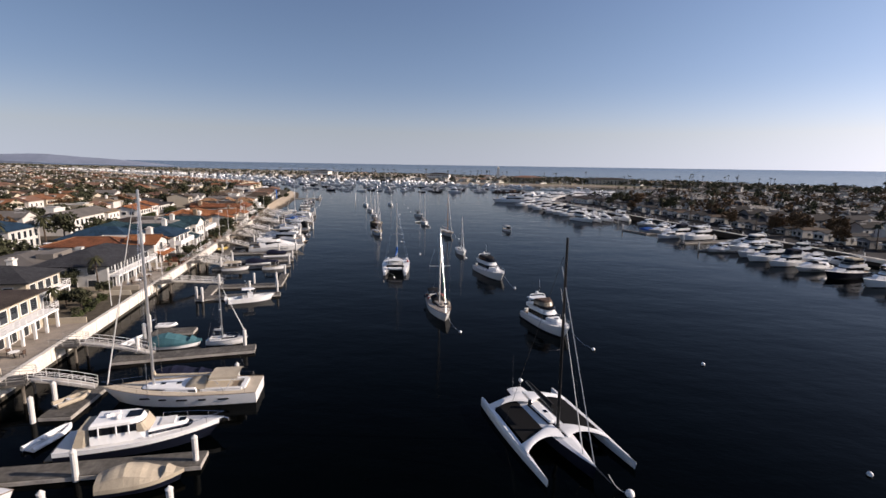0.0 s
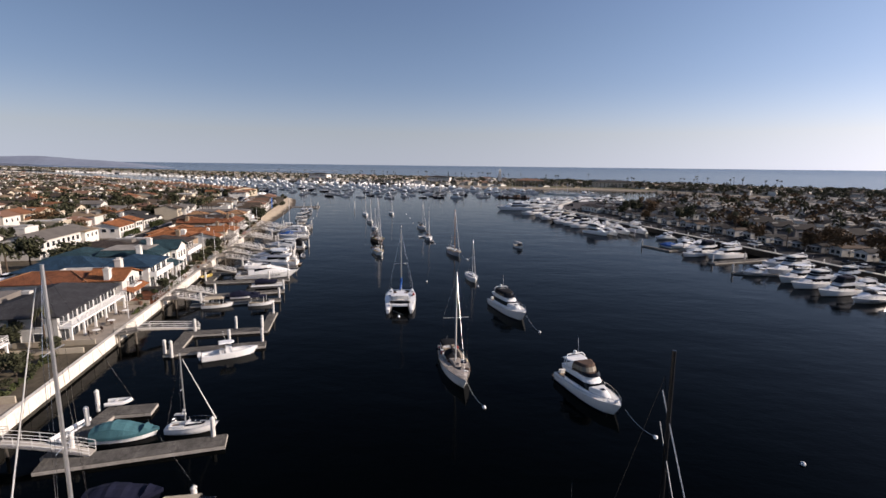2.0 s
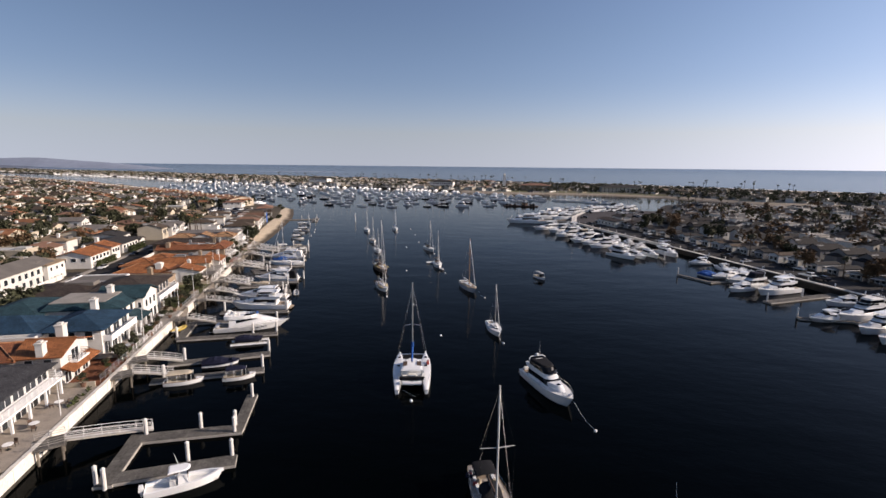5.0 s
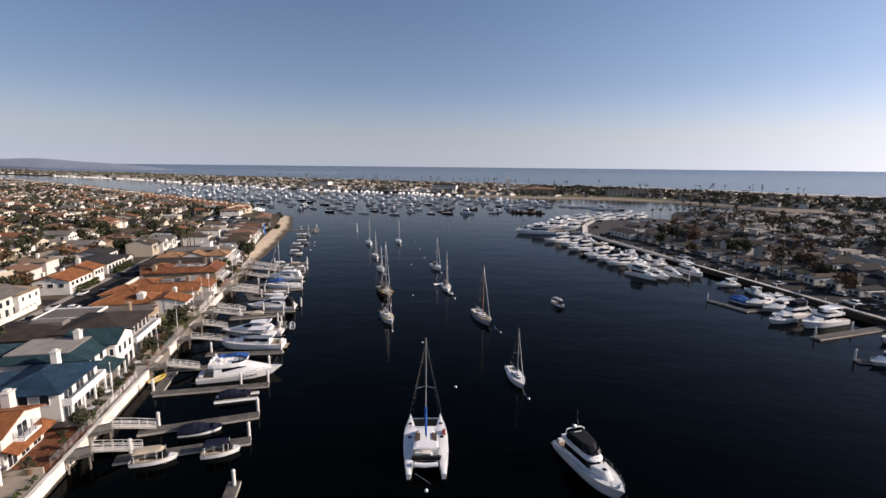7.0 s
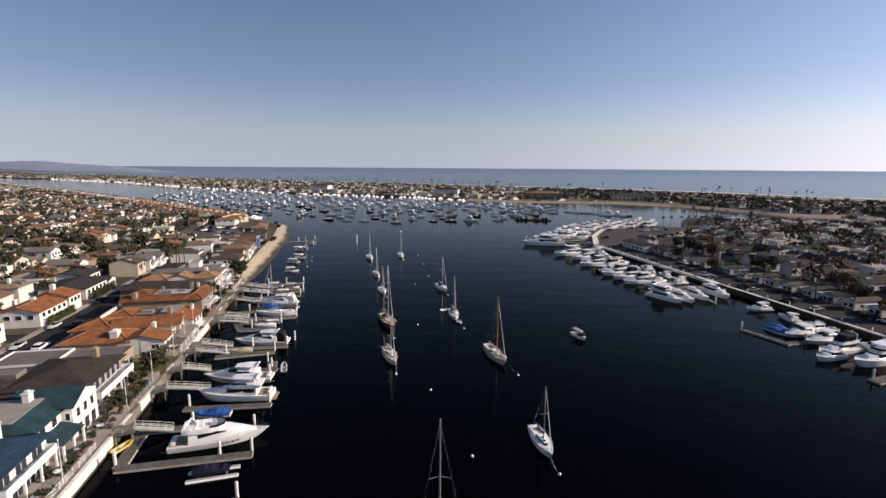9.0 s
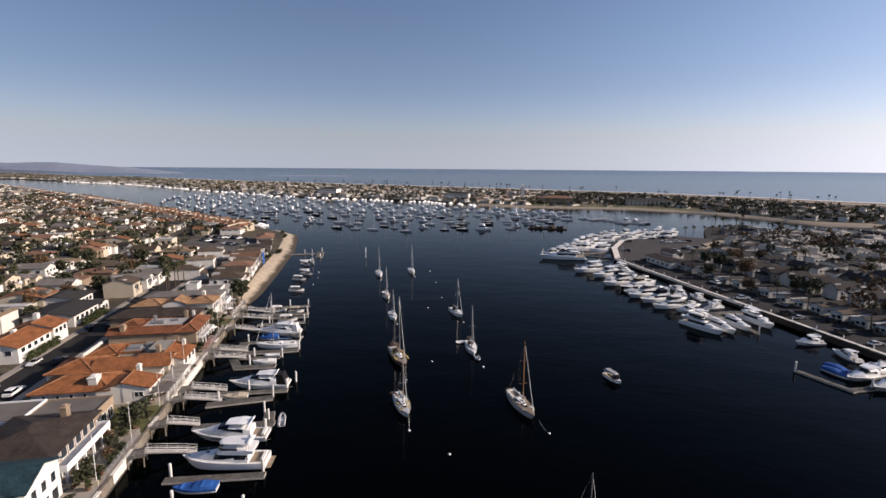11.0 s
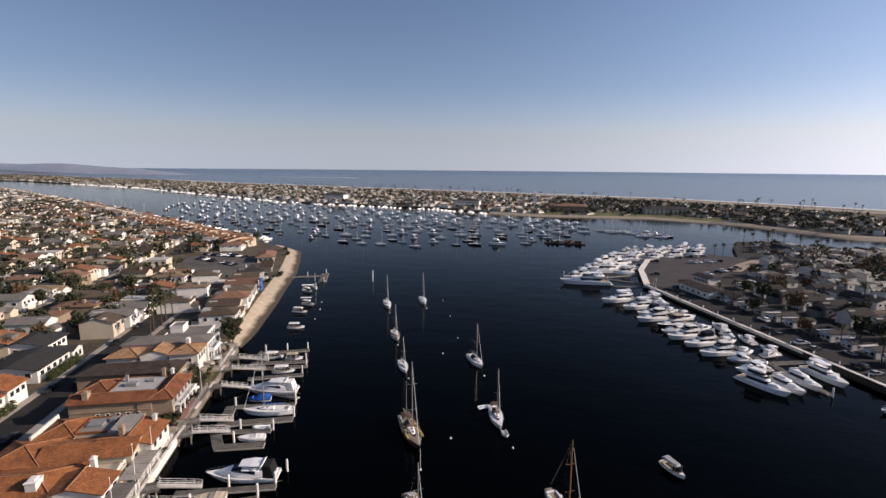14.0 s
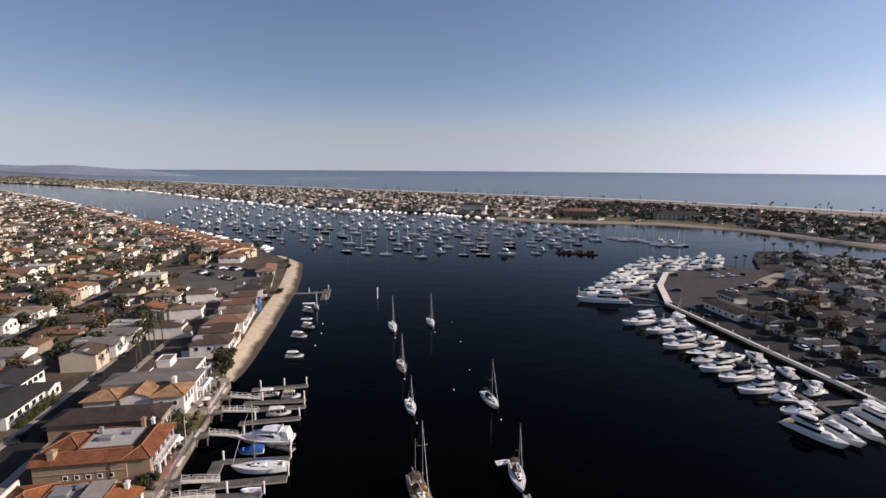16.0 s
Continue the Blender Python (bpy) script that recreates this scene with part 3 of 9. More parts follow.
def motor_yacht(m, L, B, label, canvas=None, fly=True, hull=GEL, house=(-0.3, 0.12), cover=False, low=False, detail=True, group="", canvas_h=1.35, aft_top=False):
    th = thing("motor_yacht", m, label, "yacht", group)
    zs, zb = 0.075 * L + 0.25, 0.1 * L + 0.55
    g, sheer = hull_shape(L, B, zs, zb, 0.6, 0.92, 0.1, 2.9, 0.42, 0.14)
    part("hull", g, hull, th, smooth=True)
    part("deck", deck_shape(sheer), DECK, th)
    part("boot_stripe", Geo().loft([[(x, s * (b * (1 - 0.14 * (0.4 + (x / L + 0.5))) + 0.025), z) for x, b, _ in sheer[:-3]] for s in (1,) for z in (0.05, 0.2)], closed=False, caps=False).loft([[(x, -(b * (1 - 0.14 * (0.4 + (x / L + 0.5))) + 0.025), z) for x, b, _ in sheer[:-3]] for z in (0.2, 0.05)], closed=False, caps=False), NAVY, th)
    zd = zs + 0.15 * (zb - zs)
    h1 = 0.048 * L + 0.78 if not low else 0.05 * L + 0.5
    c1 = (house[0] * L, house[1] * L + 0.08 * L, 0.41 * B, 0.34 * B, zd - 0.25, zd + h1, 0.12 * L, 0.0, 0.12)
    sal = part("deckhouse", cabin(c1), GEL, th, smooth=False)
    part("side_window", window_band(c1, 0.4, 0.88), GLASS, sal, "band of dark tinted glass")
    c2 = (c1[1] - 0.1 * L, 0.34 * L, 0.3 * B, 0.16 * B, zd, zd + 0.045 * L + 0.35, 0.1 * L, 0, 0.1)
    fore = part("foredeck_trunk", cabin(c2, 0.05), GEL, th)
    if detail:
        part("hatch", Geo().box(0.2 * L, 0, c2[5] + 0.02, 0.55, 0.55, 0.08), GLASS, fore)
    part("swim_platform", Geo().box(-L / 2 - 0.4, 0, 0.25, 1.0, B * 0.8, 0.12), TEAK if detail else DECK, th)
    top = zd + h1
    part("cockpit_sole", Geo().box(-0.4 * L, 0, zs - 0.02, 0.17 * L, B * 0.72, 0.05), TEAK, th)
    if fly:
        c3 = (house[0] * L - 0.06 * L, house[1] * L - 0.05 * L, 0.4 * B, 0.32 * B, top, top + 0.62, 0.9, -0.1, -0.05)
        bridge = part("flybridge", cabin(c3, 0.02), GEL, th)
        part("bridge_windscreen", window_band((c3[0] + 0.18 * L, c3[1] + 0.02, 0.36 * B, 0.3 * B, top + 0.55, top + 0.95, 0.4, 0, 0.05), 0, 1), GLASS, bridge)
        part("helm_seat", Geo().box(c3[0] + 0.12 * L, 0, top + 0.8, 0.6, 1.2, 0.35).box(c3[0] + 0.12 * L - 0.3, 0, top + 0.8, 0.15, 1.2, 0.8), CANVAS_WHITE, bridge)
        if canvas is not None:
            back = 0.17 * L if aft_top else 0.06 * L
            if aft_top:
                part("hardtop", cabin((c3[0] - 0.02 * L, c3[0] + back + 0.1, 0.37 * B, 0.36 * B, top + 0.55 + canvas_h * 0.75, top + 0.67 + canvas_h * 0.75, 0.1, 0.05, 0.05), 0.05), GEL, th, "white aft bridge roof")
                for sy in (-1, 1):
                    part("roof_post", Geo().tube([(c3[0] + 0.1, sy * 0.33 * B, top + 0.5), (c3[0] + 0.1, sy * 0.33 * B, top + 0.6 + canvas_h * 0.75)], 0.05, 6), GEL, th)
            c4 = (c3[0] + back, c3[1] - 0.75, 0.37 * B, 0.3 * B, top + 0.58, top + 0.58 + canvas_h, 0.55, 0.1, 0.14)
            part("bridge_canvas", cabin(c4, 0.12), canvas, th, "canvas bridge enclosure")
            part("clear_panel", window_band(c4, 0.3, 0.8, 0.02), GLASS if not aft_top else CLEAR_VINYL, th, "clouded clear vinyl panels" if aft_top else "")
            top += 0.55 + canvas_h
        else:
            part("hardtop", cabin((c3[0] + 0.02 * L, c3[1] - 0.02 * L, 0.36 * B, 0.3 * B, top + 1.8, top + 1.9, 0.3, 0.1, 0.05), 0.05), GEL, th)
            g = Geo()
            for sx, sy in ((c3[0] + 0.05 * L, 0.33 * B), (c3[1] - 0.05 * L, 0.28 * B)):
                for s in (-1, 1):
                    g.tube([(sx, s * sy, top + 0.5), (sx - 0.15, s * sy, top + 1.85)], 0.04, 5)
            part("hardtop_post", g, STEEL, th)
            top += 1.9
        ax = c3[0] + 0.08 * L
        part("radar_arch", arch_shape(ax, 0.36 * B, top - 1.6, top + 0.35, 0.6), GEL, th)
        part("radar_dome", Geo().ball(ax - 0.6, 0, top + 0.62, 0.3, 8, 5, 0.8), GEL, th)
        part("antenna", Geo().tube([(ax - 0.6, 0.6, top + 0.3), (ax - 0.9, 0.6, top + 2.8)], 0.02, 4), GEL, th)
    else:
        part("radar_arch", arch_shape(house[0] * L + 0.05 * L, 0.4 * B, top - 0.6, top + 0.7, 0.5), GEL, th)
        if canvas is not None:
            part("cockpit_canvas", cabin((-0.42 * L, house[0] * L + 0.06 * L, 0.4 * B, 0.4 * B, zs, top + 0.3, 0, 0.7, 0.25), 0.1), canvas, th)
    if cover:
        part("cover", cabin((-0.3 * L, 0.2 * L, 0.42 * B, 0.2 * B, zd + h1 * 0.5, top + 0.35, 0.25 * L, 0.3, 0.5), 0.15), CANVAS_WHITE, th, "fitted white canvas cover")
    if detail:
        for s in (-1, 1):
            part("side_rail", Geo().tube([(-0.3 * L, s * 0.46 * B, zs + 0.75), (0.02 * L, s * 0.48 * B, zs + 0.8)], 0.02, 4), STEEL, th)
            part("deck_cleat", Geo().box(0.38 * L, s * 0.16 * B, zb - 0.12, 0.3, 0.08, 0.1), STEEL, th)
        part("windlass", Geo().box(0.42 * L, 0, zb - 0.08, 0.4, 0.3, 0.22), STEEL, th)
        part("cockpit_bench", Geo().box(-0.46 * L, 0, zs, 0.5, 0.6 * B, 0.5), CANVAS_WHITE, th)
        part("life_ring", Geo().tube([(-0.3 * L + 0.3 * math.cos(a), 0.43 * B, zs + 0.9 + 0.3 * math.sin(a)) for a in np.linspace(0, 2 * math.pi, 11)], 0.06, 5), CANVAS_WHITE, th)
    part("bow_rail", rail_shape(sheer, 0.02 * L, L, 0.6, 0.022), STEEL, th)
    return th


def sleek_ring(x, w, z, top):
    return [(x, -w, z), (x, -w * 0.97, z + 0.42 * top), (x, -w * 0.86, z + 0.78 * top), (x, -w * 0.5, z + top), (x, w * 0.5, z + top), (x, w * 0.86, z + 0.78 * top), (x, w * 0.97, z + 0.42 * top), (x, w, z)]


def express_yacht(m, L, B, label, fly=True, cover=True, canvas=None, group=""):
    """A low, raked motor yacht: curved superstructure running down into the foredeck."""
    th = thing("motor_yacht", m, label, "yacht", group)
    zs, zb = 0.055 * L + 0.15, 0.085 * L + 0.4
    g, sheer = hull_shape(L, B, zs, zb, 0.6, 0.9, 0.14, 2.4, 0.38, 0.2, 20)
    part("hull", g, GEL, th, smooth=True)
    part("deck", deck_shape(sheer), DECK, th)
    part("swim_platform", Geo().loft([[(-L / 2 - 1.0, s * B * 0.36, z), (-L / 2 + 0.1, s * B * 0.42, z)] for s, z in ((-1, 0.3), (-1, 0.42), (1, 0.42), (1, 0.3))]), DECK, th)
    x0, x1, h, zd = -0.3 * L, 0.36 * L, 0.085 * L + 0.35, zs + 0.02 * L
    st = []
    for i in range(15):
        t = i / 14
        rise = 0.86 + 0.14 * math.sin(math.pi * min(t / 0.42, 1.0) / 2) if t < 0.42 else 1.0 - 0.97 * ((t - 0.42) / 0.58) ** 1.25
        w = 0.4 * B * (1 - 0.8 * max(0.0, (t - 0.4) / 0.6) ** 1.9)
        st.append((x0 + (x1 - x0) * t, w, zd - 0.25 + 0.03 * L * t, h * rise + 0.25))
    body = part("deckhouse", Geo().loft([sleek_ring(*s) for s in st]), GEL, th, smooth=True)
    for side in (0, 1):
        a, b = (1, 2) if side == 0 else (6, 5)
        e = -0.025 if side == 0 else 0.025
        g = Geo().loft([[(r[a][0], r[a][1] + e, r[a][2] + 0.1 * k), (r[b][0], r[b][1] + e, r[b][2] + 0.01)] for k, r in enumerate([sleek_ring(*s) for s in st[2:9]])], closed=False, caps=False)
        part("side_window", g, GLASS, body, "tapering strip of dark glass")
    rings = [sleek_ring(*s) for s in st[6:10]]
    part("windscreen", Geo().loft([[(p[0] + 0.02, p[1], p[2] + 0.03) for p in r[2:6]] for r in rings], closed=False, caps=False), CANVAS_WHITE if cover else GLASS, body, "white windscreen cover" if cover else "raked dark windscreen")
    for k in range(4):
        x, b, z = sheer[9 + k]
        for s in (-1, 1):
            part("porthole", Geo().box(x, s * (b * 0.965), z - 0.62, 0.42, 0.1, 0.16), GLASS, th)
    top = zd + h
    if fly:
        pts = [(-0.36 * L, 0.36), (-0.3 * L, 0.4), (-0.1 * L, 0.39), (0.0, 0.33), (0.05 * L, 0.16)]
        ring = [(x, -w * B) for x, w in pts] + [(x, w * B) for x, w in reversed(pts)]
        g = Geo().loft([[(x * k, y * k, z) for x, y in ring] for k, z in ((0.97, top - 0.3), (1.0, top), (1.0, top + 0.6), (0.95, top + 0.6), (0.93, top + 0.12))], caps=True)
        br = part("flybridge", g, GEL, th)
        part("bridge_windscreen", Geo().loft([[(x * k + 0.1, y * k, z) for x, y in ring[2:8]] for k, z in ((1.0, top + 0.58), (0.9, top + 0.95))], closed=False, caps=False), GLASS, br)
        part("bridge_seat", Geo().box(-0.2 * L, 0.16 * B, top + 0.1, 0.9, 0.3 * B, 0.45).box(-0.2 * L - 0.5, 0.16 * B, top + 0.1, 0.2, 0.3 * B, 0.85), CANVAS_WHITE, br)
        part("sun_pad", Geo().box(-0.28 * L, -0.12 * B, top + 0.1, 1.8, 0.34 * B, 0.4), CANVAS_WHITE, br)
        part("helm_console", Geo().box(-0.06 * L, 0.12 * B, top + 0.1, 0.8, 1.0, 0.7, 0, 0.8), GREY_HULL, br)
    else:
        part("hardtop", Geo().loft([[(x, s * w * B, z + 0.08 * (1 - abs(s))) for s in (-1, -0.5, 0.5, 1)] + [(x, s * w * B, z - 0.1) for s in (1, 0.5, -0.5, -1)] for x, w, z in ((-0.3 * L, 0.34, top + 0.7), (-0.15 * L, 0.36, top + 0.8), (0.02 * L, 0.27, top + 0.65))]), GEL, th)
    part("radar_arch", arch_shape(-0.24 * L, 0.38 * B, top - 0.2, top + (1.25 if fly else 0.95), 1.0, 0.13), GEL, th)
    part("radar_dome", Geo().ball(-0.31 * L, 0, top + (1.45 if fly else 1.15), 0.28, 8, 5, 0.7), GEL, th)
    if canvas is not None:
        part("cockpit_canvas", cabin((-0.46 * L, -0.26 * L, 0.4 * B, 0.38 * B, zs, top + 0.5, 0.2, 0.7, 0.25), 0.1), canvas, th, "dark canvas cockpit enclosure")
    part("cockpit_sole", Geo().box(-0.39 * L, 0, zs + 0.0, 0.18 * L, B * 0.7, 0.06), TEAK, th)
    part("cockpit_bench", Geo().box(-0.45 * L, 0, zs + 0.05, 0.6, B * 0.6, 0.45), CANVAS_WHITE, th)
    part("bow_rail", rail_shape(sheer, 0.05 * L, L, 0.55, 0.022), STEEL, th)
    return th


def hood(x0, x1, w, z0, z1, nose=0.5):
    """Canvas stretched over hoops: a vaulted hood, sloped at its fore end."""
    g = Geo()
    rings = []
    for k in range(7):
        t = k / 6
        h = z1 - (z1 - z0) * (0.75 * max(0.0, (t - nose) / (1 - nose)) ** 1.6 if nose < 1 else 0.0) - 0.05 * abs(math.sin(3 * math.pi * t))
        rings.append([(x0 + (x1 - x0) * t, w * math.cos(math.pi * i / 8), z0 + (h - z0) * math.sin(math.pi * i / 8) ** 0.55) for i in range(9)])
    return g.loft(rings, closed=False, caps=False)


def sloop(m, L, B, label, mast=None, hull=GEL, deck=DECK, cover=CANVAS_WHITE, spar=ALLOY, mizzen=False, dodger=None, teak=False, group="", spreaders=1, kind="sailboat", stern=0.62, furled=True, mast_r=None, mast_at=0.08, house_w=0.27, ports=0, reach=0.27, house_mat=GEL):
    th = thing(kind, m, label, "sailboat", group)
    H = mast or 1.25 * L
    zs, zb = 0.06 * L + 0.3, 0.08 * L + 0.5
    g, sheer = hull_shape(L, B, zs, zb, 0.6, stern, 0.1, 1.9, 0.45, 0.1)
    part("hull", g, hull, th, smooth=True)
    part("deck", deck_shape(sheer, 0.03, 0.07, 0.02), deck, th)
    part("toe_rail", Geo().tube([(x, -b, z) for x, b, z in sheer] + [(x, b, z) for x, b, z in reversed(sheer)], 0.035, 4), TEAK if teak else ALLOY, th)
    zc = zs + 0.06
    c = (-0.12 * L, 0.24 * L + (house_w - 0.27) * L * 0.8, house_w * B, house_w * 0.52 * B, zc - 0.1, zc + 0.45, 0.09 * L, 0.1, 0.1)
    house = part("coachroof", cabin(c, 0.08), house_mat, th)
    part("cabin_window", window_band(c, 0.45, 0.8), GLASS, house)
    for k, hx in enumerate((0.2, 0.12, 0.02)):
        part("hatch", Geo().box(hx * L, 0, c[5] + (0.03 if k else -0.2), 0.5, 0.5, 0.07), GLASS, house)
    ck = Geo().box(-0.27 * L, -0.27 * B, zs - 0.02, 0.26 * L, 0.09 * B, 0.34).box(-0.27 * L, 0.27 * B, zs - 0.02, 0.26 * L, 0.09 * B, 0.34).box(-0.405 * L, 0, zs - 0.02, 0.03 * L, 0.5 * B, 0.34)
    pit = part("cockpit_coaming", ck, GEL, th)
    part("cockpit_sole", Geo().box(-0.27 * L, 0, zs + 0.005, 0.25 * L, 0.42 * B, 0.06), TEAK, pit)
    wheel = Geo()
    wheel.tube([(-0.33 * L, 0.4 * math.cos(a), zs + 0.8 + 0.4 * math.sin(a)) for a in np.linspace(0, 2 * math.pi, 13)], 0.025, 4)
    part("steering_wheel", wheel, STEEL, pit)
    if dodger:
        part("dodger", hood(-0.17 * L, -0.03 * L, 0.29 * B, zc + 0.25, zc + 1.25), dodger, th, "canvas spray dodger", smooth=True)
        part("bimini", hood(-0.38 * L, -0.2 * L, 0.31 * B, zc + 1.35, zc + 1.75, 1.0), dodger, th, "canvas awning over the cockpit", smooth=True)
        for s in (-1, 1):
            part("bimini_hoop", Geo().tube([(-0.29 * L, s * 0.34 * B, zc), (-0.35 * L, s * 0.31 * B, zc + 1.4)], 0.02, 4).tube([(-0.29 * L, s * 0.34 * B, zc), (-0.23 * L, s * 0.31 * B, zc + 1.4)], 0.02, 4), STEEL, th)
    r = mast_r or 0.075 + 0.003 * L
    mx = mast_at * L
    part("mast", Geo().tube([(mx, 0, zs), (mx - 0.003 * H, 0, H)], r, 8, r * 0.8), spar, th)
    zbm = zc + 1.25
    part("boom", Geo().tube([(mx - 0.1, 0, zbm), (-0.33 * L, 0, zbm + 0.15)], r * 0.7, 6), spar, th)
    part("sail_cover", Geo().tube([(mx - 0.05, 0, zbm + 0.75), (mx - 0.3, 0, zbm + 0.28), (-0.1 * L, 0, zbm + 0.22), (-0.3 * L, 0, zbm + 0.25)], 0.2, 7, 0.1), cover, th, "stowed sail in its cover")
    wires = Geo()
    for k in range(spreaders):
        zz = H * (k + 1) / (spreaders + 1) + 0.05 * H
        part("spreader", Geo().tube([(mx - 0.15, -reach * B, zz), (mx, 0, zz), (mx - 0.15, reach * B, zz)], 0.04, 4), spar, th)
        for s in (-1, 1):
            wires.tube([(mx - 0.1, s * 0.42 * B, zs), (mx - 0.15, s * reach * B, zz), (mx, 0, H * 0.97)], 0.016, 3)
    wires.tube([(-0.48 * L, 0, zs), (mx, 0, H * 0.99)], 0.014, 3)
    wires.tube([(0.47 * L, 0, zb), (mx, 0, H * 0.97)], 0.014, 3)
    part("rigging_wire", wires, STEEL, th)
    if furled:
        part("furled_headsail", Geo().tube([(0.465 * L, 0, zb + 0.3), (mx + 0.03 * L, 0, H * 0.93)], 0.075, 6, 0.03), CANVAS_WHITE, th)
    if mizzen:
        part("mizzen_mast", Geo().tube([(-0.3 * L, 0, zs), (-0.3 * L, 0, H * 0.62)], r * 0.8, 7, r * 0.6), spar, th)
        part("mizzen_sail_cover", Geo().tube([(-0.31 * L, 0, zbm + 0.5), (-0.4 * L, 0, zbm + 0.25), (-0.52 * L, 0, zbm + 0.25)], 0.16, 6, 0.08), cover, th)
    for k in range(ports):
        x, b, z = sheer[3 + 2 * k]
        for s in (-1, 1):
            part("hull_port", Geo().box(x, s * (b - 0.035), z - 0.62, 0.75 if k % 2 else 1.1, 0.08, 0.16), GLASS, th)
    part("lifeline", rail_shape(sheer, -0.46 * L, L, 0.6, 0.016, 0.05, 1.9), STEEL, th)
    return th


def trimaran(m):
    th = thing("racing_trimaran", m, "white racing trimaran with black carbon mast and netting", "trimaran")
    L = 16.5
    g, sheer = hull_shape(L, 3.0, 1.15, 1.35, 0.4, 0.75, 0.02, 2.0, 0.4, 0.05)
    part("main_hull", g, NAVY, th, "dark navy hull sides", smooth=True)
    part("deck", deck_shape(sheer, 0.02, 0.12, 0.01), GEL, th)
    for s in (-1, 1):
        g, sh = hull_shape(15.2, 0.8, 0.75, 0.5, 0.35, 0.35, 0.01, 1.8, 0.45, 0.03)
        sh2 = [(x, b, z) for x, b, z in sh]
        g.loft([[(x, -b, z), (x, -b * 0.6, z + 0.28), (x, b * 0.6, z + 0.28), (x, b, z)] for x, b, z in sh2], closed=False, caps=False)
        g.v = [(x + 0.3, y + s * 5.0, z) for x, y, z in g.v]
        part("float_hull", g, GEL, th, smooth=True)
        for bx, out in ((2.0, 1.3), (-5.4, 0.5)):
            rings = []
            for k in range(13):
                t = k / 12
                y = s * (0.2 + 4.8 * t)
                x = bx + out * t * t * (1.4 - 0.4 * t)
                z = 1.3 + 0.26 * math.sin(math.pi * min(t * 0.92 + 0.08, 1.0)) ** 0.7 - 0.42 * t * t
                w, h = 0.42 + 1.0 * (1 - t) ** 3 + 0.4 * t ** 6, 0.2 - 0.04 * t
                rings.append([(x + w * math.cos(a), y, z + h * math.sin(a)) for a in np.linspace(0, 2 * math.pi, 11)[:-1]])
            part("cross_beam", Geo().loft(rings), GEL, th, smooth=True)
        net = Geo()
        net.add([(2.0, s * 1.42, 1.25), (2.6, s * 4.6, 1.15), (-5.0, s * 4.6, 1.15), (-5.0, s * 1.42, 1.25)], [(0, 1, 2, 3)])
        net.add([(2.0, s * 1.42, 1.2), (2.6, s * 4.6, 1.1), (-5.0, s * 4.6, 1.1), (-5.0, s * 1.42, 1.2)], [(3, 2, 1, 0)])
        part("trampoline_net", net, NET, th, "black trampoline netting")
        part("shroud", Geo().tube([(-1.2, s * 4.9, 1.2), (0.9, 0, 19.2)], 0.02, 4), CARBON, th)
    coach = (-3.8, 1.6, 0.75, 0.5, 1.15, 1.55, 1.0, 0.1, 0.15)
    house = part("coachroof", cabin(coach, 0.1), GEL, th)
    part("cabin_window", window_band(coach, 0.4, 0.85), GLASS, house)
    part("hatch", Geo().box(2.7, 0, 1.3, 0.7, 0.7, 0.1).box(-1.4, 0.35, 1.64, 0.5, 0.4, 0.06), GLASS, house)
    part("cockpit", Geo().box(-5.0, 0, 1.16, 2.2, 1.5, 0.06), GREY_HULL, th)
    part("mast", Geo().tube([(1.7, 0, 1.5), (1.45, 0, 21.2)], 0.19, 8, 0.13), CARBON, th, "black carbon wing mast")
    part("boom", Geo().tube([(0.7, 0, 2.9), (-5.8, 0.25, 3.1)], 0.13, 6), CARBON, th)
    part("stowed_mainsail", Geo().tube([(0.6, 0, 3.3), (-2.5, 0.1, 3.3), (-5.4, 0.25, 3.3)], 0.26, 7, 0.12), CANVAS_BLACK, th)
    part("spreader", Geo().tube([(0.5, -0.9, 9.5), (0.7, 0, 9.5), (0.5, 0.9, 9.5)], 0.04, 4), CARBON, th)
    part("forestay", Geo().tube([(8.0, 0, 1.4), (0.8, 0, 18.2)], 0.05, 5), CANVAS_WHITE, th)
    part("furled_jib", Geo().tube([(6.2, 0, 1.4), (0.8, 0, 16.0)], 0.07, 6, 0.03), CANVAS_WHITE, th)
    part("bowsprit", Geo().tube([(7.6, 0, 1.3), (10.4, 0, 1.3)], 0.08, 6, 0.05), CARBON, th)
    part("winch", Geo().ball(-3.3, -0.55, 1.85, 0.32, 8, 5), CARBON, th)
    part("stern_antenna", Geo().tube([(-7.4, -0.7, 1.2), (-7.6, -0.7, 5.6)], 0.03, 4), STEEL, th)
    part("radome", Geo().ball(-7.8, 0.6, 2.3, 0.3, 8, 5, 0.8), GEL, th)
    part("radome_post", Geo().tube([(-7.8, 0.6, 1.1), (-7.8, 0.6, 2.1)], 0.04, 5), STEEL, th)
    return th


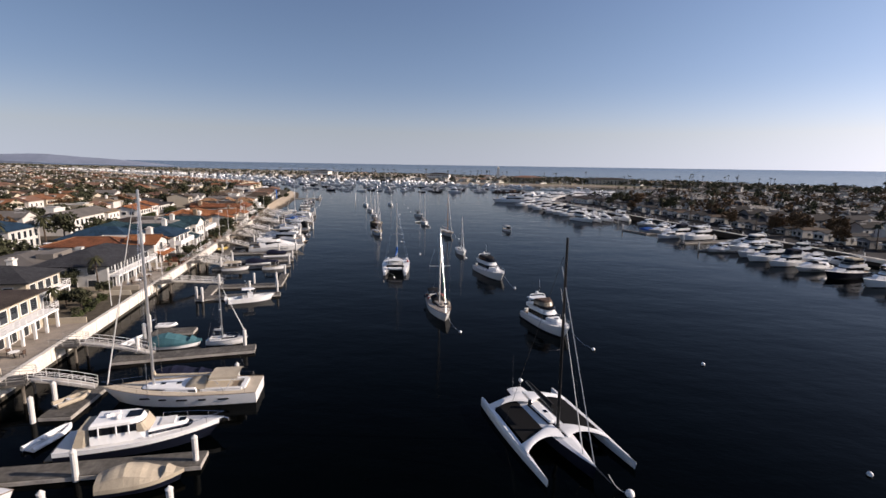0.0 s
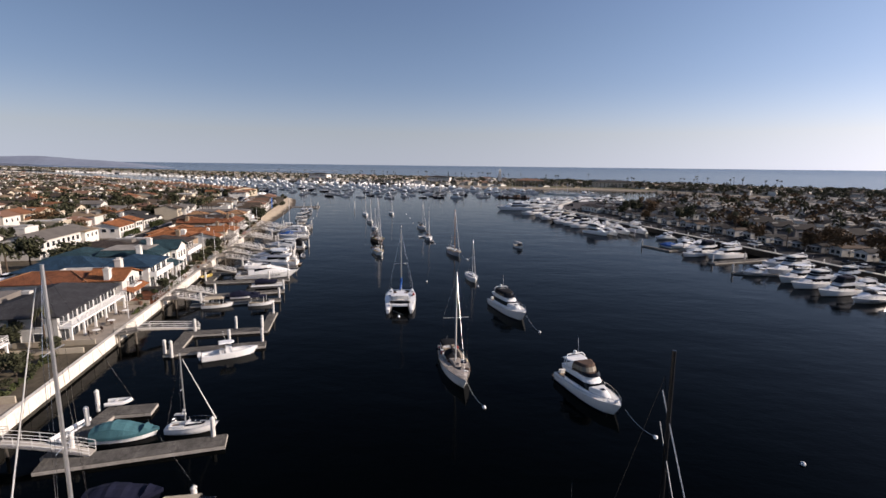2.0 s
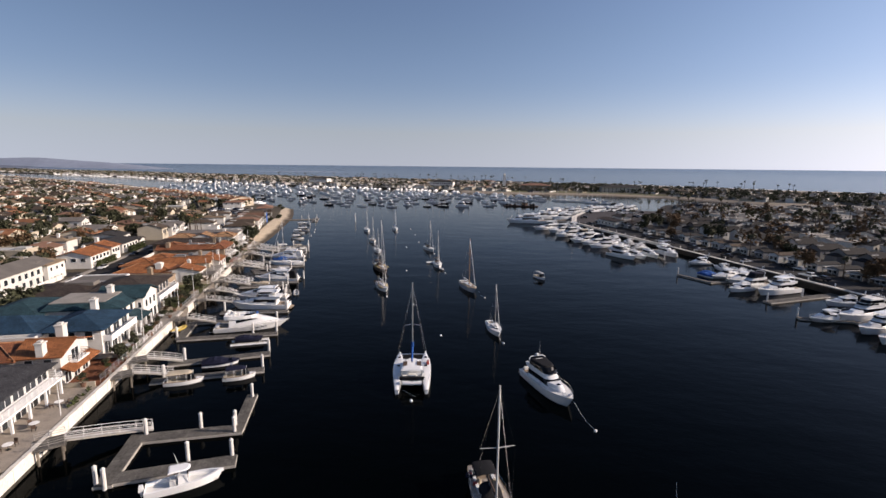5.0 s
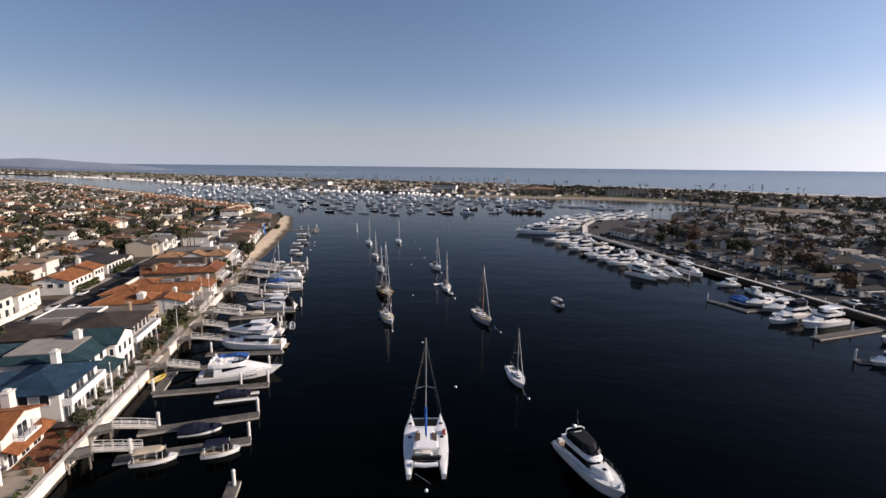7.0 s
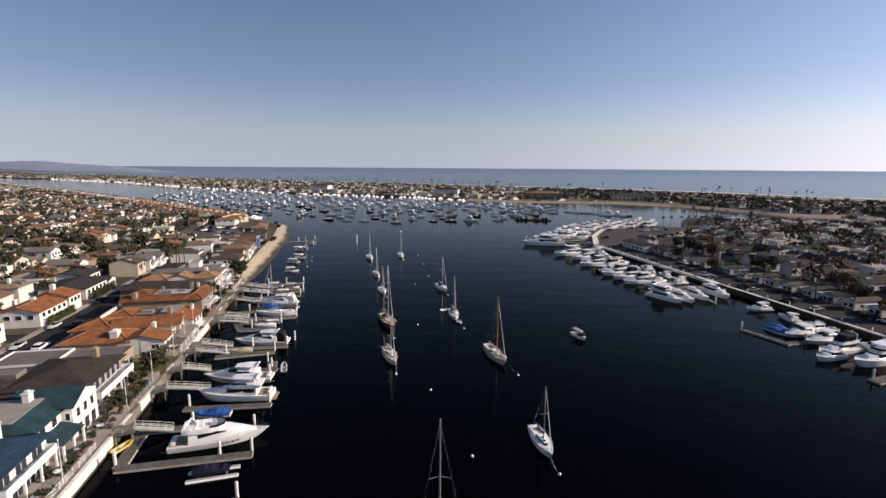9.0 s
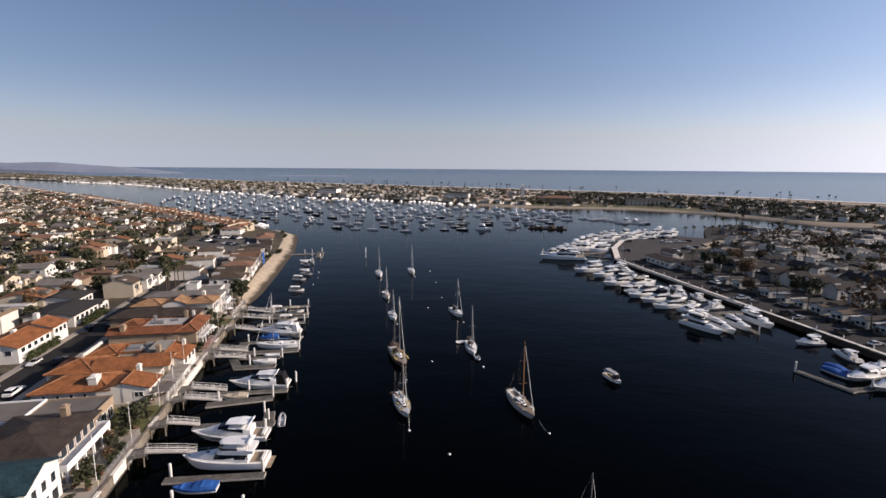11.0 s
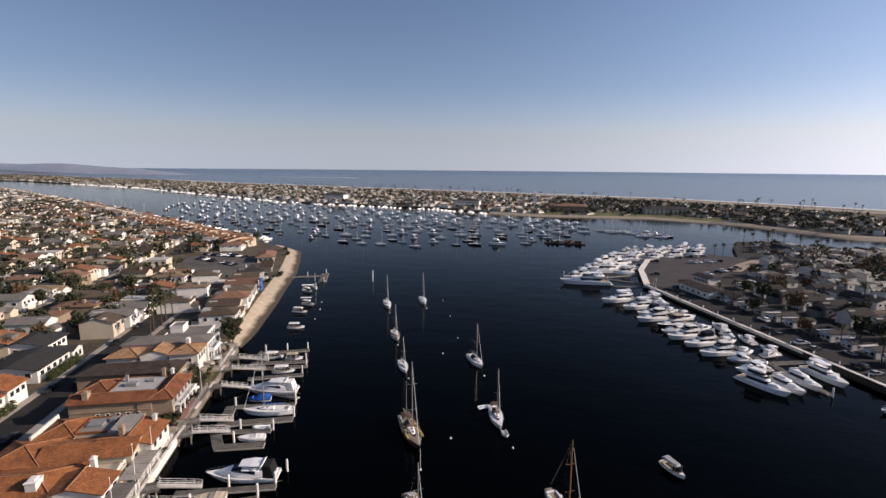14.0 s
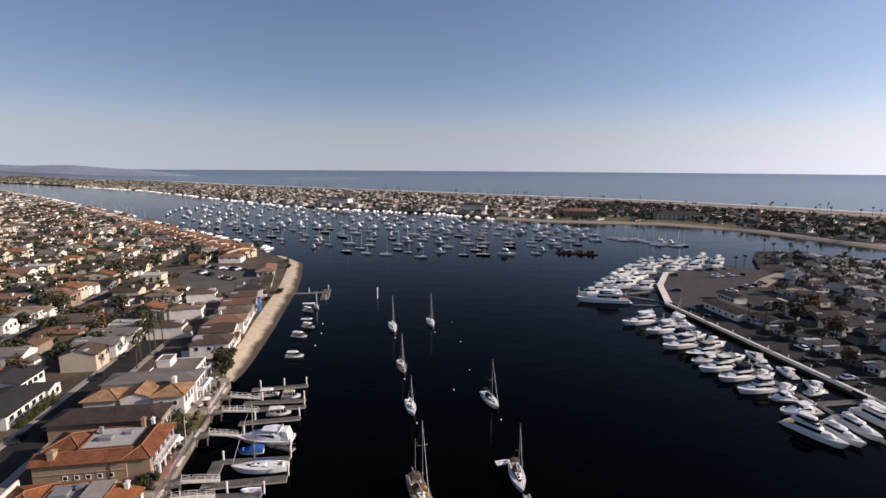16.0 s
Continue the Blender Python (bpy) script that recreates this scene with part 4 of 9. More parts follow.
def catamaran(m):
    th = thing("sailing_catamaran", m, "white cruising catamaran with a blue sail cover", "catamaran")
    L, W = 15.0, 6.9
    for s in (-1, 1):
        g, sh = hull_shape(L, 1.9, 0.75, 1.75, 0.5, 0.3, 0.03, 2.2, 0.5, 0.1)
        sh = [(x, b, max(z, min(0.75 + (x + 7.5) * 0.45, 1.6))) for x, b, z in sh]
        for k, (x, b, z) in enumerate(sh):
            for q in (0, 8):
                px, py, pz = g.v[k * 9 + q]
                g.v[k * 9 + q] = (px, py, z)
        g.loft([[(x, -b, z), (x, -b * 0.5, z + 0.08), (x, b * 0.5, z + 0.08), (x, b, z)] for x, b, z in sh], closed=False, caps=False)
        g.v = [(x, y + s * (W / 2 - 0.95), z) for x, y, z in g.v]
        part("hull", g, GEL, th, smooth=True)
        for hx in (0.5, 4.5):
            part("hatch", Geo().box(hx, s * (W / 2 - 0.95), 1.7, 0.55, 0.55, 0.06), GLASS, th)
        part("shroud", Geo().tube([(2.2, s * (W / 2 - 0.3), 1.6), (3.4, 0, 16.2)], 0.022, 4), STEEL, th)
        part("inner_shroud", Geo().tube([(2.6, s * 2.6, 1.6), (3.1, s * 1.4, 8.6), (3.4, 0, 16.0)], 0.016, 4), STEEL, th)
        part("lifeline", Geo().tube([(-5, s * (W / 2 - 0.15), 2.2), (0, s * (W / 2 - 0.05), 2.25), (6.6, s * (W / 2 - 0.9), 2.3)], 0.018, 4), STEEL, th)
        part("solar_panel", Geo().box(-1.6, s * 1.25, 2.86, 2.6, 0.75, 0.05), CANVAS_BROWN, th, "dark solar panel on the cabin roof")
        part("transom_step", Geo().box(-6.9, s * (W / 2 - 0.95), 0.62, 1.1, 0.8, 0.12), DECK, th)
    part("bridge_deck", Geo().box(-0.4, 0, 1.05, 8.6, W - 1.8, 0.52), GEL, th)
    part("aft_beam", Geo().tube([(-4.9, -W / 2 + 1.2, 1.15), (-5.2, -1.2, 1.6), (-5.2, 1.2, 1.6), (-4.9, W / 2 - 1.2, 1.15)], 0.24, 8), GEL, th)
    part("hardtop", cabin((-5.0, -2.6, 1.9, 1.8, 3.15, 3.25, 0.2, 0.1, 0.05), 0.08), GEL, th, "white roof over the cockpit")
    for s in (-1, 1):
        part("hardtop_post", Geo().tube([(-4.8, s * 1.7, 1.5), (-4.8, s * 1.7, 3.2)], 0.05, 5), STEEL, th)
        part("cockpit_locker", Geo().box(-4.0, s * 2.1, 1.5, 1.8, 0.5, 0.45), DECK, th)
        part("stern_rail", Geo().tube([(-5.6, s * (W / 2 - 0.6), 1.3), (-5.6, s * (W / 2 - 0.6), 2.1), (-4.4, s * (W / 2 - 0.25), 2.15)], 0.025, 4), STEEL, th)
    c = (-3.4, 3.0, 2.3, 1.7, 1.55, 2.65, 1.5, 0.0, 0.35)
    house = part("deckhouse", cabin(c, 0.15), GEL, th)
    part("cabin_window", window_band(c, 0.3, 0.8), GLASS, house)
    net = Geo().box(5.0, 0, 1.45, 2.6, W - 2.6, 0.04)
    part("trampoline_net", net, NET, th)
    part("cross_beam", Geo().tube([(6.2, -W / 2 + 1, 1.6), (6.3, 0, 1.6), (6.2, W / 2 - 1, 1.6)], 0.14, 6), ALLOY, th)
    part("mast", Geo().tube([(3.5, 0, 1.6), (3.4, 0, 16.8)], 0.14, 8, 0.11), ALLOY, th)
    part("boom", Geo().tube([(3.3, 0, 3.7), (-3.2, 0, 3.9)], 0.1, 6), ALLOY, th)
    part("sail_cover", Geo().tube([(3.4, 0, 5.2), (3.1, 0, 4.1), (0.5, 0, 4.05), (-3.0, 0, 4.1)], 0.27, 8, 0.16), CANVAS_BLUE, th, "blue canvas sail cover")
    part("spreader", Geo().tube([(3.1, -1.4, 8.6), (3.4, 0, 8.8), (3.1, 1.4, 8.6)], 0.05, 4), ALLOY, th)
    part("forestay", Geo().tube([(6.2, 0, 1.7), (3.5, 0, 15.6)], 0.06, 5), CANVAS_WHITE, th)
    part("cockpit_table", Geo().box(-4.2, 0, 1.57, 1.0, 1.4, 0.55), DECK, th)
    part("aft_seat", Geo().box(-5.2, 0, 1.57, 0.5, 4.2, 0.5), CANVAS_BLACK, th, "dark cockpit seat cushions")
    part("davit", Geo().tube([(-5.4, -1.3, 1.6), (-6.4, -1.3, 2.1)], 0.06, 5).tube([(-5.4, 1.3, 1.6), (-6.4, 1.3, 2.1)], 0.06, 5), STEEL, th)
    part("stowed_dinghy", Geo().tube([(-6.3, -1.7, 1.5), (-6.4, 0, 1.45), (-6.3, 1.7, 1.5)], 0.34, 8), GEL, th, "white inflatable hung across the stern")
    part("life_raft", Geo().box(1.6, -2.9, 1.7, 1.3, 0.5, 0.4, 0, 0.8), RED, th, "red stowed canister")
    part("mooring_line", Geo().tube([(-7.0, 1.6, 0.6), (-8.6, -0.6, 0.1)], 0.03, 4), CANVAS_WHITE, th)
    return th


def picnic_yacht(m):
    th = thing("picnic_yacht", m, "downeast picnic yacht with navy hull and white cabin", "motorboat")
    L, B = 13.6, 4.2
    g, sheer = hull_shape(L, B, 1.15, 1.75, 0.6, 0.88, 0.1, 2.1, 0.42, 0.1)
    part("hull", g, NAVY, th, smooth=True)
    part("deck", deck_shape(sheer, 0.04, 0.08, 0.02), DECK, th)
    part("toe_rail", Geo().tube([(x, -b, z) for x, b, z in sheer] + [(x, b, z) for x, b, z in reversed(sheer)], 0.05, 4), GEL, th)
    for s in (-1, 1):
        part("sheer_strake", Geo().loft([[(x, s * (b + 0.02), z), (x - 0.03, s * (b * 0.985 + 0.025), z - 0.42), (x - 0.03, s * (b * 0.985 - 0.03), z - 0.42), (x, s * (b - 0.03), z)][::s] for x, b, z in sheer[:-1]]), GEL, th, "white band along the sheer")
    c2 = (0.6, 4.6, 1.45, 0.8, 1.3, 1.95, 1.2, 0, 0.15)
    trunk = part("trunk_cabin", cabin(c2, 0.08), GEL, th)
    part("trunk_window", window_band(c2, 0.4, 0.75), GLASS, trunk)
    part("foredeck_hatch", Geo().box(3.2, 0, 2.02, 0.6, 0.6, 0.08), GLASS, trunk)
    part("sun_pad", Geo().box(2.0, 0, 2.02, 1.2, 1.4, 0.14), CANVAS_WHITE, trunk)
    c1 = (-4.0, 1.3, 1.62, 1.4, 1.25, 3.0, 1.25, 0.0, 0.18)
    house = part("wheelhouse", cabin(c1, 0.16), GEL, th)
    part("wheelhouse_window", window_band(c1, 0.48, 0.86), GLASS, house)
    part("windscreen_cover", window_band((c1[1] - 1.6, c1[1], 1.36, 1.36, 1.25, 3.0, 1.25, 0, 0.18), 0.4, 0.88, 0.05), CANVAS_TAN, house, "tan canvas windscreen cover")
    for s in (-1, 1):
        for x in (-3.3, -1.9, -0.9):
            part("window_mullion", Geo().tube([(x, s * 1.58, 2.02), (x, s * 1.5, 2.82)], 0.07, 5), GEL, house)
    part("sunroof", Geo().box(-0.7, 0, 3.16, 1.2, 1.2, 0.05), GLASS, house)
    part("liferaft_case", Geo().box(-2.4, 0.3, 3.14, 0.9, 0.5, 0.3, 10, 0.85), GEL, house)
    part("radar_dome", Geo().ball(-1.9, -0.7, 3.35, 0.3, 8, 5, 0.7), GEL, house)
    part("horn", Geo().ball(-2.9, -0.2, 3.3, 0.2, 8, 5), GEL, house)
    part("aft_curtain", cabin((-5.4, -3.9, 1.6, 1.6, 1.2, 2.7, 0, 0.5, 0.25), 0.08), CANVAS_TAN, th, "tan canvas cockpit curtain")
    part("swim_platform", Geo().box(-7.1, 0, 0.3, 0.9, 3.2, 0.1), TEAK, th)
    part("bow_rail", rail_shape(sheer, 0.5, L, 0.6, 0.022), STEEL, th)
    part("anchor", Geo().tube([(6.6, 0, 1.8), (7.2, 0, 1.55), (7.25, 0, 1.3)], 0.06, 5), STEEL, th)
    return th


def centre_console(m, L=8.4, label="white centre console fishing boat with outboard"):
    th = thing("centre_console_boat", m, label, "motorboat")
    B = 2.6
    g, sheer = hull_shape(L, B, 0.85, 1.25, 0.4, 0.92, 0.08, 2.3, 0.4, 0.12)
    part("hull", g, GEL, th, smooth=True)
    part("cockpit_sole", deck_shape(sheer, 0.4, 0.0, 0.3), DECK, th)
    gw = Geo()
    for s in (-1, 1):
        gw.loft([[(x, s * b, z), (x, s * max(b - 0.28, 0.01), z + 0.02)][::s] for x, b, z in sheer], closed=False, caps=False)
        gw.loft([[(x, s * max(b - 0.28, 0.01), z + 0.02), (x, s * max(b - 0.3, 0.01), z - 0.42)][::s] for x, b, z in sheer], closed=False, caps=False)
    part("gunwale", gw, GEL, th)
    con = part("console", Geo().box(-0.2, 0, 0.5, 1.1, 1.1, 1.25, 0, 0.85), GEL, th)
    part("windscreen", Geo().box(0.35, 0, 1.7, 0.08, 0.9, 0.45), GLASS, con)
    part("helm_seat", Geo().box(-1.3, 0, 0.5, 0.6, 1.0, 0.8), CANVAS_WHITE, th)
    part("t_top", cabin((-1.7, 0.7, 0.9, 0.8, 2.45, 2.55, 0.1, 0.1, 0.05), 0.04), GEL, th)
    tp = Geo()
    for sx in (-0.9, 0.4):
        for s in (-1, 1):
            tp.tube([(sx, s * 0.6, 0.6), (sx - 0.1, s * 0.75, 2.45)], 0.035, 4)
    part("t_top_frame", tp, STEEL, th)
    part("antenna", Geo().tube([(-0.6, 0.5, 2.5), (-1.0, 0.5, 4.2)], 0.02, 4), GEL, th)
    part("outboard_engine", Geo().box(-L / 2 - 0.35, 0, 0.6, 0.55, 0.5, 0.75, 0, 0.75).box(-L / 2 - 0.35, 0, -0.1, 0.25, 0.18, 0.8), GEL, th)
    return th


def canopy_boat(m, canopy, label, L=6.2, hull=GEL):
    th = thing("electric_launch", m, label, "motorboat")
    g, sheer = hull_shape(L, 2.3, 0.72, 0.9, 0.35, 0.75, 0.06, 2.2, 0.42, 0.1)
    part("hull", g, hull, th, smooth=True)
    part("cockpit_sole", deck_shape(sheer, 0.35, 0.0, 0.2), TEAK, th)
    part("foredeck", deck_shape(sheer, 0.02, 0.05, 0.01, 0.27 * L), GEL, th)
    part("rub_rail", Geo().tube([(x, -b, z) for x, b, z in sheer] + [(x, b, z) for x, b, z in reversed(sheer)], 0.05, 4), TEAK, th)
    part("bench", Geo().box(-0.9, -0.75, 0.36, 2.8, 0.45, 0.42).box(-0.9, 0.75, 0.36, 2.8, 0.45, 0.42).box(-2.4, 0, 0.36, 0.5, 1.6, 0.42), CANVAS_TAN, th)
    part("canopy", cabin((-0.42 * L, 0.22 * L, 1.0, 0.85, 1.95, 2.12, 0.25, 0.2, 0.1), 0.12), canopy, th)
    g = Geo()
    for sx in (-0.38, -0.15, 0.08, 0.2):
        for s in (-1, 1):
            g.tube([(sx * L, s * 1.0, 0.75), (sx * L, s * 0.95, 2.0)], 0.03, 4)
    part("canopy_post", g, TRIM, th)
    wc = (0.12 * L, 0.26 * L, 0.98, 0.75, 0.8, 1.95, 0.3, 0, 0.05)
    part("windscreen", window_band(wc, 0.1, 0.95), GLASS, th)
    return th


def covered_boat(m, cover, label, L=6.3, B=2.4, peak=1.9, hull=GEL, group=""):
    th = thing("covered_boat", m, label, "motorboat", group)
    g, sheer = hull_shape(L, B, 0.75, 0.95, 0.4, 0.88, 0.06, 2.3, 0.42, 0.1)
    part("hull", g, hull, th, smooth=True)
    rings = []
    for k, (x, b, z) in enumerate(sheer):
        t = x / L + 0.5
        hgt = peak * (0.55 + 0.45 * math.sin(math.pi * min(1, t * 1.25 + 0.12))) if t < 0.75 else peak * 0.8 * (1 - t) / 0.25 * 0.9 + z * 0.4
        hgt = max(hgt - 0.12 * abs(math.sin(6 * math.pi * t)), z + 0.05)
        bb = b + 0.04
        rings.append([(x, -bb, z - 0.32), (x, -bb, z + 0.03), (x, -bb * 0.8, z + (hgt - z) * 0.7), (x, -bb * 0.2, hgt), (x, bb * 0.2, hgt), (x, bb * 0.8, z + (hgt - z) * 0.7), (x, bb, z + 0.03), (x, bb, z - 0.32)])
    part("cover", Geo().loft(rings, closed=False, caps=True), cover, th, "fitted canvas cover", smooth=False)
    return th


def dinghy(m, label="small grey inflatable dinghy", mat=RUBBER, L=3.4, engine=True, group=""):
    th = thing("dinghy", m, label, "dinghy", group)
    r = 0.24
    pts = [(-L / 2, -0.6, 0.3), (L * 0.2, -0.6, 0.32), (L * 0.42, -0.3, 0.42), (L * 0.5, 0, 0.48), (L * 0.42, 0.3, 0.42), (L * 0.2, 0.6, 0.32), (-L / 2, 0.6, 0.3)]
    part("tube", Geo().tube(pts, r, 8), mat, th, smooth=True)
    part("floor", Geo().box(-0.1 * L, 0, 0.12, 0.8 * L, 1.0, 0.08), DECK, th)
    part("seat", Geo().box(-0.1 * L, 0, 0.4, 0.3, 1.1, 0.06), DECK, th)
    if engine:
        part("outboard_engine", Geo().box(-L / 2 - 0.2, 0, 0.4, 0.35, 0.3, 0.5, 0, 0.8), ENGINE, th)
    return th


def buoy(x, y, r=0.38, label="white mooring ball floating on the water"):
    ob = part("mooring_buoy", Geo().ball(0, 0, 0.1, r, 10, 6), GEL, smooth=True)
    ob.location = (x, y, 0)
    tagged(ob, label, "buoy", "mooring buoys")
    return ob


def line(m_from, m_to, label="pale mooring line from bow to buoy"):
    """A slack rope between two places."""
    a, b = Vector(m_from), Vector(m_to)
    pts = [tuple(a.lerp(b, k / 6) - Vector((0, 0, 0.5 * math.sin(math.pi * k / 6)))) for k in range(7)]
    pts = [(x, y, max(z, 0.02)) for x, y, z in pts]
    tagged(part("mooring_line", Geo().tube(pts, 0.03, 4), CANVAS_WHITE), label, "rope")


def at(x, y, heading, z=0.0):
    return pose(x, y, z, 0, 0, heading)

# ---- seawall, docks, piers, gangways ----
def seawall():
    th = thing("seawall", pose(0, 0, 0), "pale concrete seawall panels stained dark at the waterline", "seawall", kind="structure")
    base = Geo()
    x, y = shore(130, 0.25)
    base.box(x, y, -2, 0.5, 274, 2.5, SHORE_TURN)
    part("tidal_band", base, WEED, th)
    panel = mesh_of("panel", Geo().box(0, 0, 0, 0.36, 3.92, 1.66).box(0.06, 1.98, 0, 0.4, 0.14, 1.62), CONCRETE)
    cope = mesh_of("coping", Geo().box(0, 0, 0, 0.62, 3.97, 0.22), CONCRETE)
    dark_panel = mesh_of("panel", Geo().box(0, 0, 0, 0.36, 3.92, 1.66).box(0.06, 1.98, 0, 0.4, 0.14, 1.62), CONCRETE_DARK)
    dark_cope = mesh_of("coping", Geo().box(0, 0, 0, 0.62, 3.97, 0.22), CONCRETE_DARK)
    for k in range(68):
        x, y = shore(-4 + 4 * k, 0.32)
        s = -4 + 4 * k
        pale_run = s < 148 or 158 < s < 166 or 186 < s < 210
        for me, z in ((panel if pale_run else dark_panel, 0.5), (cope if pale_run or k % 3 == 0 else dark_cope, 2.15)):
            ob = new(me.name, me)
            ob.matrix_basis = pose(x, y, z, 0, 0, SHORE_TURN)
            ob.parent = th
    cuts = [-6, 11, 31, 50.5, 67.5, 85, 107, 118.3, 149.6, 166.8, 176.6, 208.5, 228, 237.8, 255.5, 262]
    kinds = (PAVING, SIDEWALK, PAVING, PAVING, EARTH, PAVING, TILE_BROWN, SIDEWALK, PAVING, GRASS, SIDEWALK, PAVING, GRASS, PAVING, SIDEWALK)
    for k, mat in enumerate(kinds):
        s0, s1 = (plot(c) for c in cuts[k:k + 2])
        tagged(part("terrace", Geo().box(*shore((s0 + s1) / 2, -6.2), GROUND - 0.2, 12.4, s1 - s0 - 0.02, 0.3 + 0.05 * (k % 3 + 1), SHORE_TURN), mat), "paved or planted terrace behind the seawall", "terrace", kind="structure")


seawall()

PILE_MESH = None


def pile(parent, x, y, top=2.9):
    global PILE_MESH
    if PILE_MESH is None:
        PILE_MESH = mesh_of("mooring_post", Geo().tube([(0, 0, -1.5), (0, 0, 2.7)], 0.25, 10).loft([[(0.25 * math.cos(2 * math.pi * i / 10) * k, 0.25 * math.sin(2 * math.pi * i / 10) * k, z) for i in range(10)] for k, z in ((1.15, 2.68), (1.15, 2.72), (0.1, 2.98))]), PILE)
    ob = new("mooring_post", PILE_MESH)
    ob.parent = parent
    ob.matrix_basis = pose(x, y, top - 2.95)
    return ob


def dock(arms, piles, label="weathered timber floating dock with white piles"):
    """arms: (x0, y0, x1, y1, width) of each floating arm; piles: places."""
    th = thing("floating_dock", pose(0, 0, 0), label, "dock", "docks along the seawall")
    for k, (x0, y0, x1, y1, w) in enumerate(arms):
        l = math.hypot(x1 - x0, y1 - y0)
        a = math.degrees(math.atan2(y1 - y0, x1 - x0))
        mx, my = (x0 + x1) / 2, (y0 + y1) / 2
        z = 0.003 * k
        slab = part("deck", Geo().box(0, 0, 0, l, w, 0.14), DOCK, th)
        slab.matrix_basis = pose(mx, my, 0.36 + z, 0, 0, a)
        part("fascia", Geo().box(mx, my, 0.05 + z, l + 0.08, w + 0.12, 0.36, a), FASCIA, th)
    for x, y in piles:
        pile(th, x, y)
    return th


def railing(g, p, q, h=1.0, r=0.035, bars=2, gap=1.5):
    p, q = Vector(p), Vector(q)
    for k in range(bars):
        d = Vector((0, 0, h * (1 - k / (bars + 0.3))))
        g.tube([tuple(p + d), tuple(q + d)], r, 4)
    n = max(1, int((q - p).length / gap))
    for i in range(n + 1):
        c = p.lerp(q, i / n)
        g.tube([tuple(c), tuple(c + Vector((0, 0, h)))], r, 4)


def gangway(x0, y0, x1, y1, platform=3.5, bow=0.0):
    """A fixed pier head at the seawall and a ramp with white rails down to the float."""
    th = thing("gangway", pose(0, 0, 0), "white railed gangway from a pier head to a float", "gangway", "gangways")
    d = Vector((x1 - x0, y1 - y0, 0)).normalized()
    s = Vector((-d.y, d.x, 0))
    a = math.degrees(math.atan2(d.y, d.x))
    zt = GROUND + 0.35
    p0, p1 = Vector((x0, y0, zt)), Vector((x0, y0, zt)) + d * platform
    part("pier_deck", Geo().box(*(p0 + d * platform / 2).xy, zt - 0.28, platform + 0.3, 3.0, 0.26, a), DOCK, th)
    for u in (0.4, platform - 0.3):
        for v in (-1.2, 1.2):
            c = p0 + d * u + s * v
            part("pier_post", Geo().tube([(c.x, c.y, -1.2), (c.x, c.y, zt - 0.2)], 0.15, 8), CONCRETE_DARK, th)
    for v in (-1.45, 1.45):
        g = Geo()
        railing(g, p0 + s * v, p1 + s * v, 1.0, 0.032, 3)
        part("pier_rail", g, FASCIA, th)
    g = Geo()
    railing(g, p1 - s * 1.45, p1 - s * 0.7, 1.0, 0.032, 3)
    part("pier_rail", g, FASCIA, th)
    g = Geo()
    railing(g, p1 + s * 0.7, p1 + s * 1.45, 1.0, 0.032, 3)
    part("pier_rail", g, FASCIA, th)
    q = Vector((x1, y1, 0.62))
    n = 10
    deck = Geo()
    rings = []
    for k in range(n + 1):
        c = p1.lerp(q, k / n) + Vector((0, 0, bow * math.sin(math.pi * k / n)))
        rings.append([tuple(c + s * 0.6), tuple(c + s * 0.6 - Vector((0, 0, 0.2))), tuple(c - s * 0.6 - Vector((0, 0, 0.2))), tuple(c - s * 0.6)])
    part("ramp", deck.loft(rings), FASCIA, th)
    for v in (-0.62, 0.62):
        g = Geo()
        pts = [p1.lerp(q, k / n) + Vector((0, 0, bow * math.sin(math.pi * k / n))) + s * v for k in range(n + 1)]
        for hh in (1.05, 0.6, 0.25):
            g.tube([tuple(c + Vector((0, 0, hh))) for c in pts], 0.028, 4)
        for c in pts[::2]:
            g.tube([tuple(c), tuple(c + Vector((0, 0, 1.05)))], 0.028, 4)
        part("ramp_rail", g, TRIM, th)
    return th


dock([(-46.5, 32.3, -21.8, 37.1, 2.2)], [(-31.1, 34.2), (-22.3, 36.7), (-40, 34.8)])
dock([(-40.4, 43.4, -41.4, 50.4, 3.0)], [(-42.3, 43.0), (-42.7, 46.4)], "short floating dock with a rowing boat on it")
dock([(-44.6, 58.3, -27.8, 63.6, 2.4), (-44.4, 59.6, -44.8, 70.4, 2.0), (-44.6, 69.4, -40.0, 70.4, 2.4)], [(-29.5, 64.2), (-45.2, 66.0), (-42.6, 60.4), (-47.0, 70.2)])
for x, y in ((-20.6, 29.9), (-29.5, 29.1), (-25.4, 52.4)):
    post = thing("mooring_pile", pose(x, y, 0), "white sleeved mooring pile standing in the water", "pile", "free-standing piles")
    pile(post, 0, 0)
dock([(-51.3, 97.5, -36.8, 100.9, 2.2), (-37.4, 100.2, -39.6, 111.2, 1.6), (-50.3, 97.8, -47.9, 87.6, 2.0), (-48.5, 88.8, -34.5, 93.3, 2.3)],
     [(-49.6, 98.8), (-42.8, 100.7), (-38.2, 101.6), (-39.3, 110.4), (-35.4, 94.2), (-40.8, 93.4), (-48.9, 88.0), (-47.6, 87.6), (-37.6, 99.9)], "U-shaped weathered floating dock with white piles")
dock([(-59.3, 115.6, -41.6, 121.5, 1.9)], [(-42.3, 122.6), (-57.9, 117.2)])
dock([(-60.6, 123.1, -43.4, 129.4, 1.9)], [(-44.0, 130.5), (-58.5, 125.2)])
